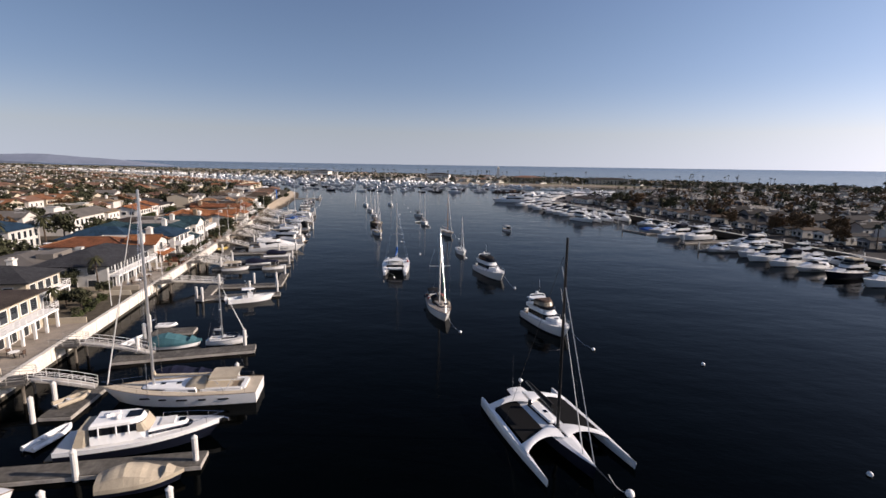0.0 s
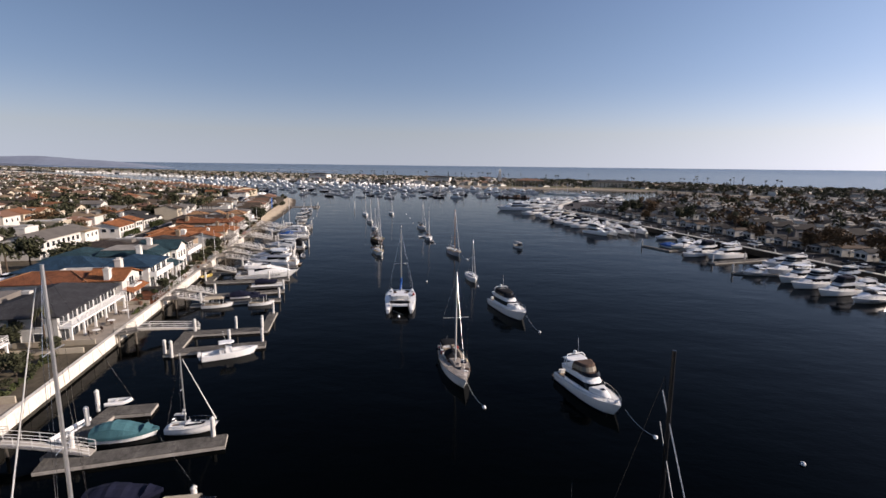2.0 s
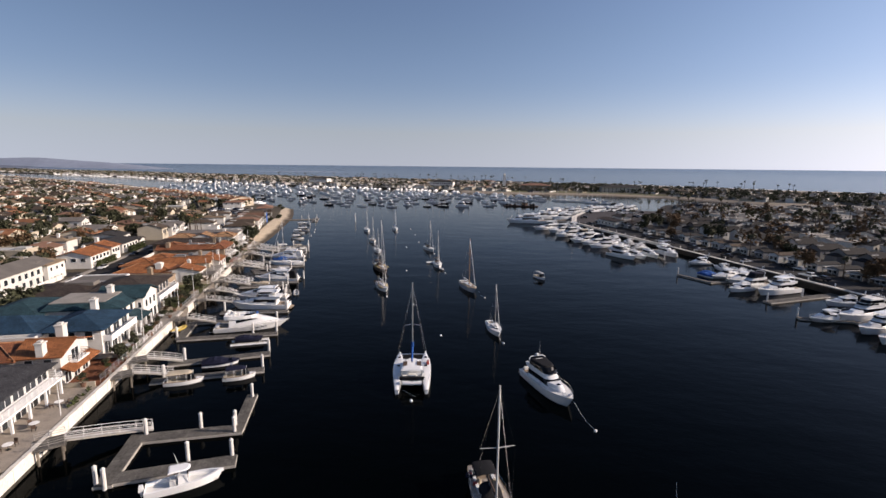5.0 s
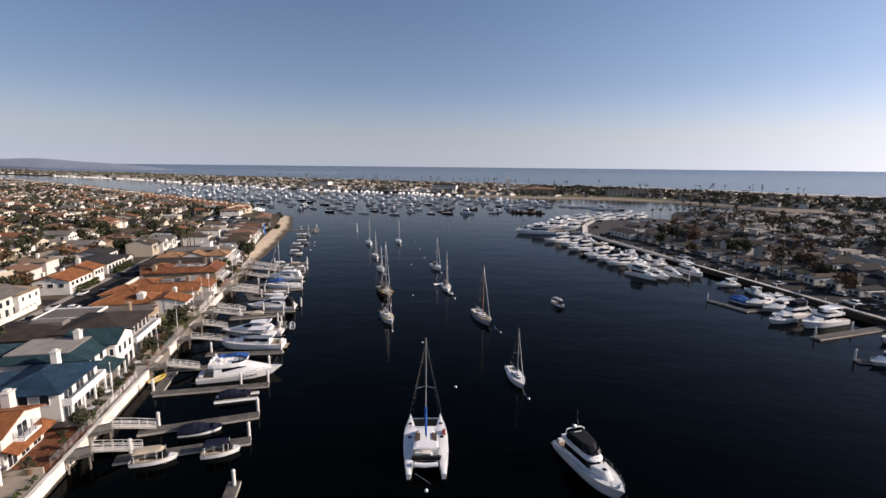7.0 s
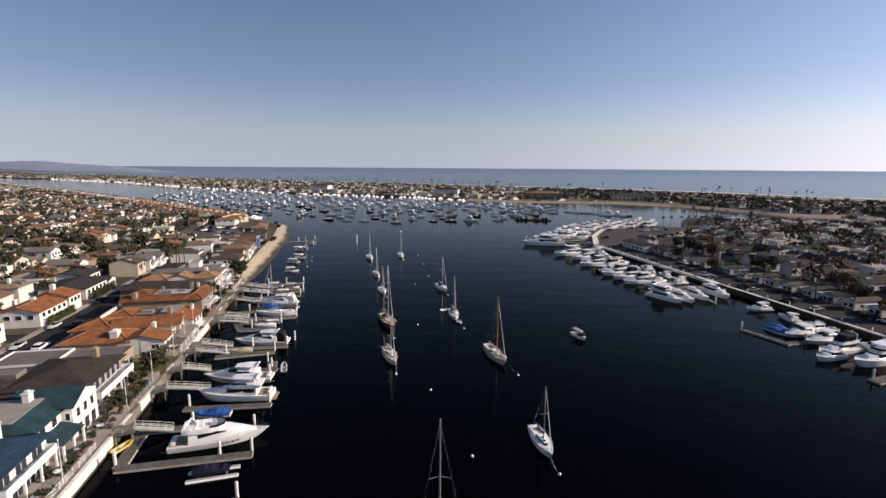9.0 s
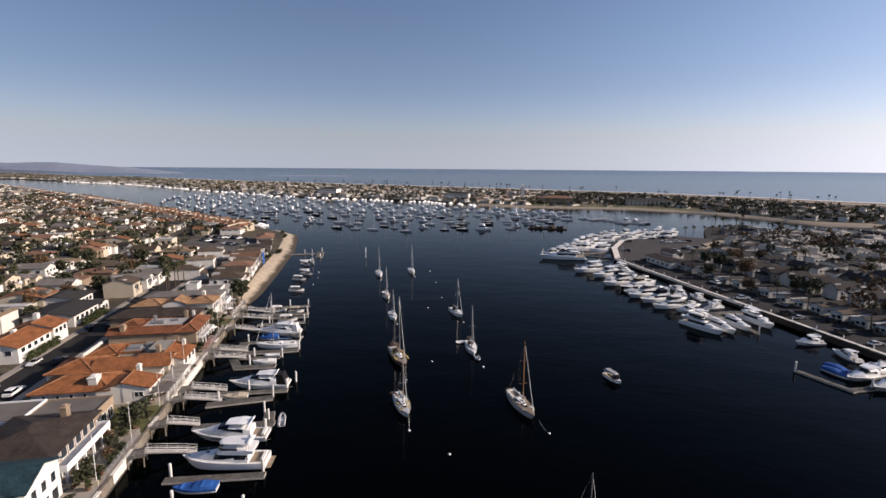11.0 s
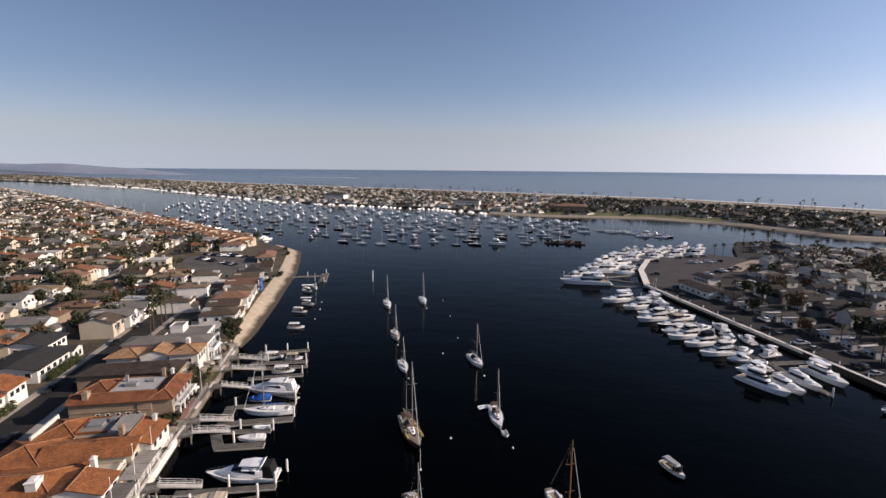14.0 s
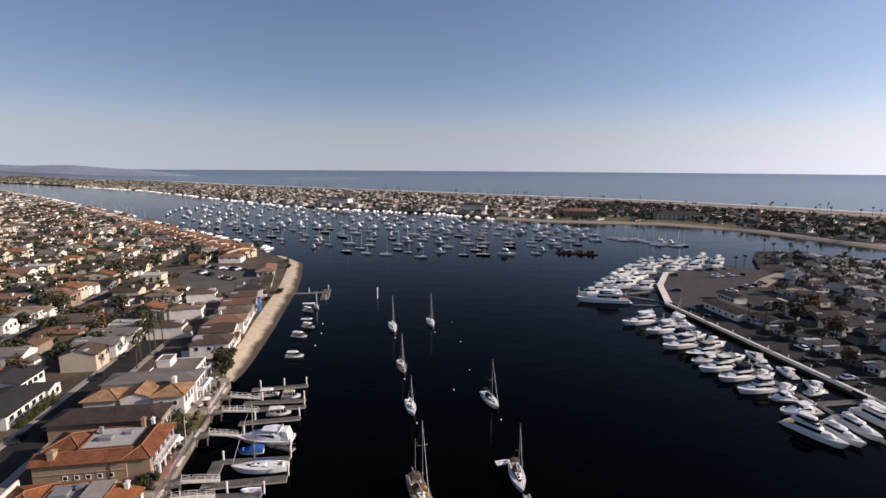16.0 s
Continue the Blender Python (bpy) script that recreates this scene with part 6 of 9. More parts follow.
def balcony(th, x0, x1, y0, y1, z, rail=None, solid=False, columns=0):
    rail = rail or TRIM
    b = part("balcony", Geo().box((x0 + x1) / 2, (y0 + y1) / 2, z - 0.25, x1 - x0, y1 - y0, 0.25), TRIM, th)
    g = Geo()
    if solid:
        g.box(x1 - 0.06, (y0 + y1) / 2, z, 0.12, y1 - y0, 0.95)
        for y in (y0 + 0.06, y1 - 0.06):
            g.box((x0 + x1) / 2 - 0.06, y, z, x1 - x0 - 0.12, 0.12, 0.95)
    else:
        railing(g, (x1, y0, z), (x1, y1, z), 1.0, 0.04, 3, 1.2)
        for y in (y0, y1):
            railing(g, (x0, y, z), (x1, y, z), 1.0, 0.04, 3, 1.2)
    part("balcony_rail", g, rail, b)
    for k in range(columns):
        y = y0 + 0.2 + (y1 - y0 - 0.4) * k / max(1, columns - 1)
        part("column", Geo().box(x1 - 0.25, y, 0, 0.3, 0.3, z - 0.25), TRIM, b)
    return b


def villa(s, d, label, group="waterfront houses", length=1.0):
    x, y = shore(s, d)
    return thing("house", pose(x, y, GROUND, 0, 0, SHORE_TURN) @ Matrix.Diagonal((1, length, 1, 1)), label, "house", group)


def waterfront():
    # tan two-storey with balcony
    h = villa(54.6, -5.8, "cream two-storey house with brown hip roof and balcony")
    block(h, -13, 0, 0, 14, 5.6, CREAM_WALL, SHINGLE, "hip", 1.7, 0.9)
    balcony(h, 0, 2.3, 0, 14, 2.9, columns=6)
    windows(h, "E", 0.0, 0.5, 13.5, 3.2, 1.5, 1.7, 6)
    windows(h, "E", 0.0, 0.5, 13.5, 0.2, 2.0, 2.2, 5)
    windows(h, "S", 0.0, -11, -1, 3.4, 1.3, 1.3, 3)
    h = villa(33, -6, "white stucco house with a low brown roof")
    block(h, -14, 0, 0, 14, 5.2, WHITE_WALL, SHINGLE, "hip", 1.6, 0.8)
    windows(h, "E", 0.0, 0.5, 13.5, 3.0, 1.4, 1.5, 5)
    windows(h, "E", 0.0, 0.5, 13.5, 0.2, 2.0, 2.2, 4)
    h = villa(12, -6, "grey-roofed stucco house on the seawall terrace")
    block(h, -14, 0, 0, 16, 5.4, CREAM_WALL, SLATE, "hip", 1.6, 0.8)
    windows(h, "E", 0.0, 0.5, 15.5, 3.0, 1.4, 1.5, 5)
    # set-back house under dark shingles
    h = villa(76, -11.5, "white set-back house with dark shingle roofs and chimney")
    block(h, -15, 0, 0, 9.5, 5.2, CREAM_WALL, SLATE, "hip", 1.9, 0.8)
    block(h, -22, -15, 1, 12, 4.4, WHITE_WALL, SLATE, "hip", 1.6, 0.6)
    balcony(h, 0, 1.8, 0.5, 9, 2.8, columns=3)
    windows(h, "E", 0.0, 0.5, 9, 3.1, 1.5, 1.5, 4)
    windows(h, "E", 0.0, 0.5, 9, 0.2, 1.8, 2.1, 3)
    windows(h, "S", 0.0, -13, -1, 3.0, 1.3, 1.4, 4)
    chimney(h, -5, 6, 5.6, 2.2, 0.9)
    # long slate-roofed house
    h = villa(90.5, -6.1, "long white house with dark slate roof and full-length balcony")
    block(h, -12, 0, 0, 20.5, 4.9, EAST_WALL, SLATE, "hip", 2.1, 1.0)
    block(h, -25, -12.6, 2, 19, 4.6, EAST_WALL, GREY_ROOF, "hip", 1.3, 0.8)
    balcony(h, 0, 1.9, 0.2, 20.3, 2.9, solid=False, columns=6)
    windows(h, "E", 0.0, 0.4, 20.1, 3.1, 2.4, 1.5, 7)
    windows(h, "E", 0.0, 0.4, 20.1, 0.15, 2.4, 2.3, 7)
    windows(h, "S", 0.0, -11, -1, 3.2, 1.3, 1.4, 3)
    windows(h, "S", 0.0, -11, -1, 0.6, 1.5, 1.5, 3)
    part("skylight", Geo().box(-8, 8, 6.8, 1.2, 1.2, 0.5), WHITE_ROOF, h)
    part("dormer", Geo().box(-13.5, 10, 5.0, 3.0, 7, 1.2), GREY_ROOF, h)
    # spanish house with white chimneys
    h = villa(113.2, -4.2, "white stucco house with orange tile roofs and chimneys")
    block(h, -8, -1.6, 0.6, 9.4, 5.2, WHITE_WALL, TILE, "gable", 1.6, 0.6, along="x")
    block(h, -24, -8, 0.3, 9.0, 5.0, WHITE_WALL, TILE_BROWN, "hip", 1.5, 0.6)
    part("skirt_roof", Geo().loft([[(-1.6, 0.4, 3.3), (-1.6, 9.6, 3.3), (-1.6, 9.6, 3.1), (-1.6, 0.4, 3.1)], [(0.3, 0.4, 2.6), (0.3, 9.6, 2.6), (0.3, 9.6, 2.45), (0.3, 0.4, 2.45)]]), TILE, h)
    balcony(h, -1.6, -0.3, 3.0, 7.0, 3.4, rail=CARBON)
    windows(h, "E", -1.6, 3.4, 6.6, 3.4, 2.2, 1.7, 1)
    windows(h, "E", -1.6, 0.9, 9.1, 0.2, 1.8, 2.0, 3)
    windows(h, "S", 0.6, -7.4, -2.0, 3.2, 1.1, 1.6, 2)
    windows(h, "S", 0.3, -23, -9, 2.6, 1.2, 1.3, 4)
    chimney(h, -4.2, 0.9, 5.3, 2.2, 1.0)
    chimney(h, -5.2, 8.9, 5.3, 2.7, 1.15)
    block(h, -16, -9, 8.0, 9.8, 5.9, WHITE_WALL, WHITE_ROOF, "flat")
    # blue-roofed white house
    h = villa(126.8, -5.4, "white two-storey house with blue and teal roofs", length=1.03)
    block(h, -10, 0, 0, 12, 5.3, WHITE_WALL, TILE_BLUE, "hip", 1.9, 0.7)
    block(h, -26, -10, -1, 10, 5.0, WHITE_WALL, TILE_BLUE, "hip", 2.4, 0.7)
    part("wall", Geo().box(-8.5, 15.5, -0.3, 14, 7.0, 6.1), WHITE_WALL, h)
    rim = [(-16.2, 11.6), (-0.9, 11.6), (-0.9, 21.8), (-16.2, 21.8)]
    part("roof", Geo().loft([[(x, y, 5.75) for x, y in rim], [(x, y, 5.95) for x, y in rim], [(x, y, 7.3) for x, y in ((-14.8, 12.6), (-4.6, 12.6), (-4.6, 20.8), (-14.8, 20.8))]]), TILE_TEAL, h, "blue-green shingled mansard skirt")
    part("roof_deck", Geo().box(-9.7, 16.7, 7.22, 10.4, 8.4, 0.14), PALE_ROOF, h, "pale flat roof top")
    block(h, -9.0, 0.2, 19, 27, 6.2, WHITE_WALL, TILE_TEAL, "gable", 2.0, 0.6, along="x")
    block(h, -27, -15.8, 10.2, 24, 5.4, WHITE_WALL, TILE_TEAL, "hip", 1.9, 0.6)
    part("porch_roof", Geo().loft([[(-1.5, 12.4, 3.9), (-1.5, 18.8, 3.9), (-1.5, 18.8, 3.7), (-1.5, 12.4, 3.7)], [(2.0, 12.4, 3.0), (2.0, 18.8, 3.0), (2.0, 18.8, 2.85), (2.0, 12.4, 2.85)]]), TILE_TEAL, h)
    for y in (12.7, 15.6, 18.5):
        part("column", Geo().box(1.8, y, 0, 0.28, 0.28, 2.9), TRIM, h)
    balcony(h, 0, 1.6, 0.3, 11.6, 3.1, solid=True, columns=4)
    windows(h, "E", 0.0, 0.6, 11.4, 3.3, 2.4, 1.6, 3)
    windows(h, "E", 0.0, 0.6, 11.4, 0.2, 2.2, 2.2, 4)
    windows(h, "E", -1.5, 12.4, 18.6, 4.0, 1.4, 1.4, 2)
    windows(h, "E", -1.5, 12.4, 18.6, 0.3, 1.6, 2.0, 3)
    windows(h, "E", 0.2, 19.6, 26.4, 3.6, 1.1, 1.6, 3)
    windows(h, "E", 0.2, 19.6, 26.4, 0.3, 1.5, 2.1, 3)
    windows(h, "S", 0.0, -9.4, -0.6, 3.4, 1.3, 1.6, 3)
    windows(h, "S", 19.0, -0.9, -0.1, 3.8, 0.7, 1.3, 1)
    chimney(h, -5.5, 10.4, 5.8, 2.6, 1.0)
    chimney(h, -6.5, 20.0, 7.0, 1.8, 1.0)
    # brown shingled house
    h = villa(156.5, -7.6, "tan house with brown shingle hip roofs and a long balcony")
    block(h, -13, 0, 0, 14.5, 5.6, TAN_WALL, SHINGLE, "hip", 2.0, 0.9)
    block(h, -28, -12, -1, 12, 5.0, TAN_WALL, SHINGLE, "hip", 1.8, 0.8)
    balcony(h, 0, 2.4, 0, 14.5, 2.9, solid=True, columns=6)
    windows(h, "E", 0.0, 0.5, 14, 3.2, 1.6, 1.8, 6)
    windows(h, "E", 0.0, 0.5, 14, 0.2, 1.9, 2.2, 6)
    windows(h, "S", 0.0, -12, -1, 3.2, 1.3, 1.4, 4)
    chimney(h, -3.5, 12.0, 6.0, 2.4, 1.0, TAN_WALL)
    part("roof_well", Geo().box(-17, 6, 6.0, 6.5, 3.2, 0.9), GREY_ROOF, h)
    # low annexe
    h = villa(172.5, -9.0, "low tan annexe with a flat olive roof", "waterfront houses")
    block(h, -12, 0, 0, 8.5, 4.0, TAN_WALL, GREY_ROOF, "flat")
    windows(h, "E", 0.0, 0.5, 8, 0.4, 1.8, 2.1, 3)
    block(h, -24, -12, -1, 8.0, 4.4, GREY_WALL, GREY_ROOF, "flat", trim=TRIM)
    # orange tiled complex
    h = villa(184.8, -6.0, "white stucco house with sprawling orange tile roofs")
    block(h, -8.0, 2.6, 0, 6.2, 3.9, WHITE_WALL, TILE, "gable", 1.5, 0.4, along="y")
    block(h, -20.5, -5.6, 0.4, 9.4, 3.9, WHITE_WALL, TILE, "hip", 1.8, 0.6)
    block(h, -23.0, -13.4, 10.6, 20.2, 4.0, WHITE_WALL, TILE, "hip", 1.7, 0.5)
    block(h, -14.2, -4.4, 10.0, 19.6, 3.9, WHITE_WALL, TILE, "gable", 1.6, 0.4, along="x")
    block(h, -5.0, 2.6, 11.4, 19.4, 4.3, CREAM_WALL, TILE, "gable", 1.5, 0.4, along="x")
    block(h, -4.6, 4.8, 15.2, 24.4, 4.1, WHITE_WALL, TILE, "gable", 1.5, 0.4, along="y")
    block(h, -19.4, -12.2, 20.4, 28.4, 4.2, WHITE_WALL, TILE, "hip", 1.3, 0.4)
    block(h, -12.0, -5.0, 20.8, 27.4, 4.5, CREAM_WALL, PALE_ROOF, "flat", trim=TILE)
    part("roof_deck", Geo().box(-2.5, 22.0, 4.4, 4.4, 7.8, 1.35), PALE_ROOF, h, "pale flat deck set into the tiles")
    part("roof_well", Geo().box(-9.6, 24.4, 4.55, 3.2, 2.4, 0.5).box(-6.6, 25.6, 4.55, 1.4, 1.6, 0.8), GREY_WALL, h, "skylight box on the flat roof")
    part("parapet", Geo().box(-19.9, 24.6, -0.3, 0.4, 9.6, 5.5), WHITE_WALL, h)
    part("patio_wall", Geo().box(-1.2, 8.8, -0.3, 6.0, 4.6, 3.2), CREAM_WALL, h)
    g = Geo()
    railing(g, (-4.0, 6.8, 2.9), (1.7, 6.8, 2.9), 0.9, 0.05, 3, 1.2)
    railing(g, (1.7, 6.8, 2.9), (1.7, 11.0, 2.9), 0.9, 0.05, 3, 1.2)
    part("patio_rail", g, TRIM, h)
    chimney(h, -9.2, 2.6, 4.4, 1.7, 1.7)
    chimney(h, -2.6, 8.6, 2.9, 2.9, 0.8)
    chimney(h, -1.6, 17.8, 5.2, 1.9, 0.9, TAN_WALL)
    chimney(h, 2.4, 23.8, 4.6, 1.5, 0.7)
    windows(h, "S", 0.0, -1.4, 2.2, 1.9, 1.7, 1.1, 1)
    windows(h, "S", 0.4, -19.5, -9.0, 2.5, 0.6, 0.8, 4)
    windows(h, "E", 2.6, 0.4, 5.8, 1.9, 1.5, 1.3, 2)
    windows(h, "E", 2.6, 11.8, 15.0, 2.3, 1.5, 1.3, 1)
    windows(h, "E", 4.8, 15.6, 24.0, 2.4, 1.5, 1.3, 3)
    for y0, y1, mat in ((-0.2, 4.4, GREY_ROOF), (5.2, 10.0, PALE_ROOF), (10.3, 15.0, PALE_ROOF)):
        a = part("awning", Geo().box(4.6, (y0 + y1) / 2, 2.75, 3.6, y1 - y0, 0.14), mat, h, "weathered flat patio awning")
        for k in range(6):
            part("awning_batten", Geo().box(4.6, y0 + (y1 - y0) * (k + 0.5) / 6, 2.89, 3.6, 0.09, 0.06), mat, a)
        for y in (y0 + 0.3, y1 - 0.3):
            part("awning_post", Geo().box(6.2, y, 0, 0.14, 0.14, 2.75), TRIM, a)
    # tan house with a white roof deck
    h = villa(219.0, -6.2, "tan stucco house with brown tile roofs round a white deck")
    block(h, -20, -2.0, -0.6, 3.9, 5.2, TAN_WALL, TILE_BROWN, "gable", 1.3, 0.6, along="x")
    block(h, -2.2, 2.6, -0.4, 13.0, 5.2, TAN_WALL, TILE_BROWN, "hip", 1.5, 0.6)
    block(h, -13.4, -2.3, 3.9, 12.6, 5.5, TAN_WALL, WHITE_ROOF, "flat", trim=TILE_BROWN)
    block(h, -20.6, -14, 5.2, 12.4, 5.2, TAN_WALL, TILE_BROWN, "hip", 1.5, 0.6)
    balcony(h, 2.6, 4.2, 0.6, 12.4, 3.0, rail=CARBON, columns=5)
    windows(h, "E", 2.6, 0.4, 12.6, 3.3, 1.6, 1.8, 5)
    windows(h, "E", 2.6, 0.4, 12.6, 0.2, 1.8, 2.2, 5)
    windows(h, "S", -0.6, -15, -4, 1.5, 0.8, 0.9, 5)
    part("string_course", Geo().box(-11, -0.68, 2.9, 18, 0.16, 0.2), TAN_WALL, h)
    part("rain_pipe", Geo().tube([(-5.2, -0.72, 0.0), (-5.2, -0.72, 5.2)], 0.07, 6), CARBON, h)
    chimney(h, -16.6, 0.8, 5.3, 2.1, 1.2, TAN_WALL)
    chimney(h, -3.6, 12.4, 5.6, 1.9, 0.8, TAN_WALL)
    chimney(h, -1.6, 12.6, 5.6, 1.7, 0.6)
    part("roof_unit", Geo().box(-9.5, 7.6, 5.6, 2.6, 1.6, 0.8).box(-5.6, 9.6, 5.6, 1.4, 1.2, 0.6).box(-11.8, 10.4, 5.6, 0.7, 0.7, 1.7), GREY_WALL, h)
    # dark brown hip roof
    h = villa(237.0, -9.0, "low house with a dark brown shingle roof")
    block(h, -25, 0, 0, 7.5, 4.6, TAN_WALL, SHINGLE, "hip", 1.8, 0.8)
    windows(h, "E", 0.0, 0.5, 7, 0.3, 1.8, 2.1, 3)
    # orange and grey roofed white house
    h = villa(246.5, -6.2, "tall white house with orange tile and grey flat roofs")
    block(h, -25, -16.5, 0.6, 7.6, 5.4, WHITE_WALL, TILE_TAN, "hip", 1.5, 0.6)
    block(h, -15.9, -8.2, 0.3, 7.6, 5.8, WHITE_WALL, TILE_TAN, "gable", 1.4, 0.3, along="y")
    block(h, -7.8, 0, 0, 7.6, 5.9, WHITE_WALL, TILE_TAN, "hip", 1.6, 0.6)
    block(h, -24, 0.6, 8.0, 15.5, 6.6, WHITE_WALL, GREY_ROOF, "hip", 0.9, 0.5)
    balcony(h, 0.6, 2.4, 8.4, 15, 3.3, solid=True, columns=3)
    windows(h, "E", 0.0, 0.5, 7.2, 3.3, 1.5, 1.7, 3)
    windows(h, "E", 0.6, 8.4, 15.2, 3.6, 1.7, 1.9, 3)
    windows(h, "E", 0.6, 8.4, 15.2, 0.3, 1.9, 2.2, 3)
    windows(h, "S", 0.0, -7.4, -0.6, 3.2, 1.1, 1.3, 2)
    chimney(h, -4.5, 6.6, 6.2, 2.0, 1.0)
    # white terraced house
    h = villa(264.5, -9.0, "white terraced house with a railed roof deck")
    block(h, -13, 0, 0, 10, 5.4, WHITE_WALL, GREY_ROOF, "flat")
    block(h, -12, -8, 3, 8, 2.2, WHITE_WALL, GREY_ROOF, "flat", z=5.4)
    balcony(h, 0, 1.8, 0.3, 9.7, 2.8, columns=3)
    windows(h, "E", 0.0, 0.5, 9.5, 3.1, 1.5, 1.7, 4)
    windows(h, "E", 0.0, 0.5, 9.5, 0.3, 1.8, 2.0, 3)
    windows(h, "S", 0.0, -12, -1, 3.1, 1.2, 1.4, 4)


waterfront()
SIMPLE[0] = True


# ---- repeated houses ----
def small_house(k, w, d, h, wall, roof, kind, rise, label, cat="house", name="house"):
    """A modest house of w by d metres; its front faces +x."""
    th = thing(name, pose(0, -3000, 0), label, cat)
    along = "x" if k % 2 else "y"
    block(th, -w / 2, w / 2, -d / 2, d / 2, h, wall, roof, kind, rise, 0.5, 0.0, along)
    if k % 3 == 0 and h > 4:
        block(th, w * 0.1, w * 0.62, -d * 0.45, d * 0.1, h * 0.55, wall, roof, "gable" if kind != "flat" else "flat", 1.1, 0.4, 0.0, "x")
    if k % 3 == 1:
        block(th, -w * 0.75, -w * 0.4, -d * 0.3, d * 0.45, 3.0, wall, roof, "hip" if kind != "flat" else "flat", 1.1, 0.4)
    if k % 3 == 2:
        block(th, w * 0.12, w * 0.66, -d * 0.1, d * 0.46, h * 0.8, wall, roof, "gable" if kind != "flat" else "flat", 1.2, 0.4, 0.0, "x")
    if h > 4:
        part("roof_deck", Geo().box(-w * 0.34, -d * 0.02, h - 0.4, w * 0.26, d * 0.42, rise * 0.75 + 0.5), WHITE_ROOF if k % 2 else GREY_ROOF, th)
        windows(th, "E", w / 2, -d / 2 + 0.4, d / 2 - 0.4, h - 2.2, 1.3, 1.3, 3)
        windows(th, "S", -d / 2, -w / 2 + 0.4, w / 2 - 0.4, h - 2.2, 1.2, 1.2, 3)
        part("balcony", Geo().box(w / 2 + 0.6, 0, h * 0.5 - 0.15, 1.2, d * 0.7, 0.2).box(w / 2 + 1.15, 0, h * 0.5, 0.1, d * 0.7, 0.9), TRIM, th)
    else:
        windows(th, "S", -d / 2, -w / 2 + 0.4, w / 2 - 0.4, 0.9, 1.4, 1.3, 3)
        windows(th, "E", w / 2, -d / 2 + 0.4, d / 2 - 0.4, 0.9, 1.4, 1.3, 2)
    if k % 2 == 0:
        chimney(th, -w * 0.2, d * 0.2, h, rise + 1.0, 0.8, wall)
    return th


PROTOS = []
SPECS = [
    (13, 9, 5.6, WHITE_WALL, DARK_ROOF, "hip", 1.6, "white two-storey house with a dark hip roof"),
    (14, 9, 5.4, WHITE_WALL, RED_ROOF, "gable", 1.7, "white stucco house with a faded tile gable roof"),
    (15, 9, 3.4, CREAM_WALL, GREY_ROOF, "hip", 1.5, "single-storey cream house with a grey hip roof"),
    (12, 9, 5.8, CREAM_WALL, WHITE_ROOF, "flat", 1.0, "cream two-storey house with a flat white roof"),
    (14, 9.5, 5.5, WHITE_WALL, RED_ROOF, "hip", 1.7, "white two-storey house with a red tile hip roof"),
    (15, 8.5, 3.5, GREY_WALL, DARK_ROOF, "gable", 1.7, "grey single-storey house with a dark gable roof"),
    (13, 9, 5.6, TAN_WALL, RED_ROOF, "hip", 1.5, "tan two-storey house with a red tile roof"),
    (13, 9, 5.2, WHITE_WALL, GREY_ROOF, "gable", 1.7, "white two-storey house with a grey gable roof"),
    (13, 9, 5.6, WHITE_WALL, TAN_ROOF, "hip", 1.6, "white two-storey house with a tan tile hip roof"),
    (12, 9, 5.4, CREAM_WALL, BROWN_ROOF, "gable", 1.8, "cream two-storey house with a brown shingle gable"),
    (14, 9, 3.5, WHITE_WALL, PALE_ROOF, "gable", 1.5, "low white house with a pale gravel gable roof"),
    (12, 9, 5.8, WHITE_WALL, PALE_ROOF, "flat", 1.0, "white two-storey house with a flat pale roof"),
    (14, 9, 5.6, CREAM_WALL, ORANGE_ROOF, "gable", 1.8, "cream house with an orange tile gable roof"),
    (13, 9, 5.4, WHITE_WALL, BROWN_ROOF, "hip", 1.7, "white house with a brown shingle hip roof"),
    (13, 8, 4.2, WHITE_WALL, BLACK_ROOF, "gable", 1.6, "white house with a black gable roof"),
    (13, 8, 3.6, GREY_WALL, BLACK_ROOF, "gable", 1.6, "grey house with a black gable roof"),
]
for k, sp in enumerate(SPECS):
    PROTOS.append(small_house(k, *sp))


def inside(x, y, poly):
    hit = False
    for (ax, ay), (bx, by) in zip(poly, poly[1:] + poly[:1]):
        if (ay > y) != (by > y) and x < (bx - ax) * (y - ay) / (by - ay) + ax:
            hit = not hit
    return hit


def clear_of_edge(x, y, poly, m):
    return all(inside(x + a, y + b, poly) for a, b in ((m, 0), (-m, 0), (0, m), (0, -m)))


def place(proto, m, group, sx=1.0, sy=1.0, sz=1.0):
    ob = copy_thing(proto, m @ Matrix.Diagonal((sx, sy, sz, 1)))
    ob["group"] = group
    return ob


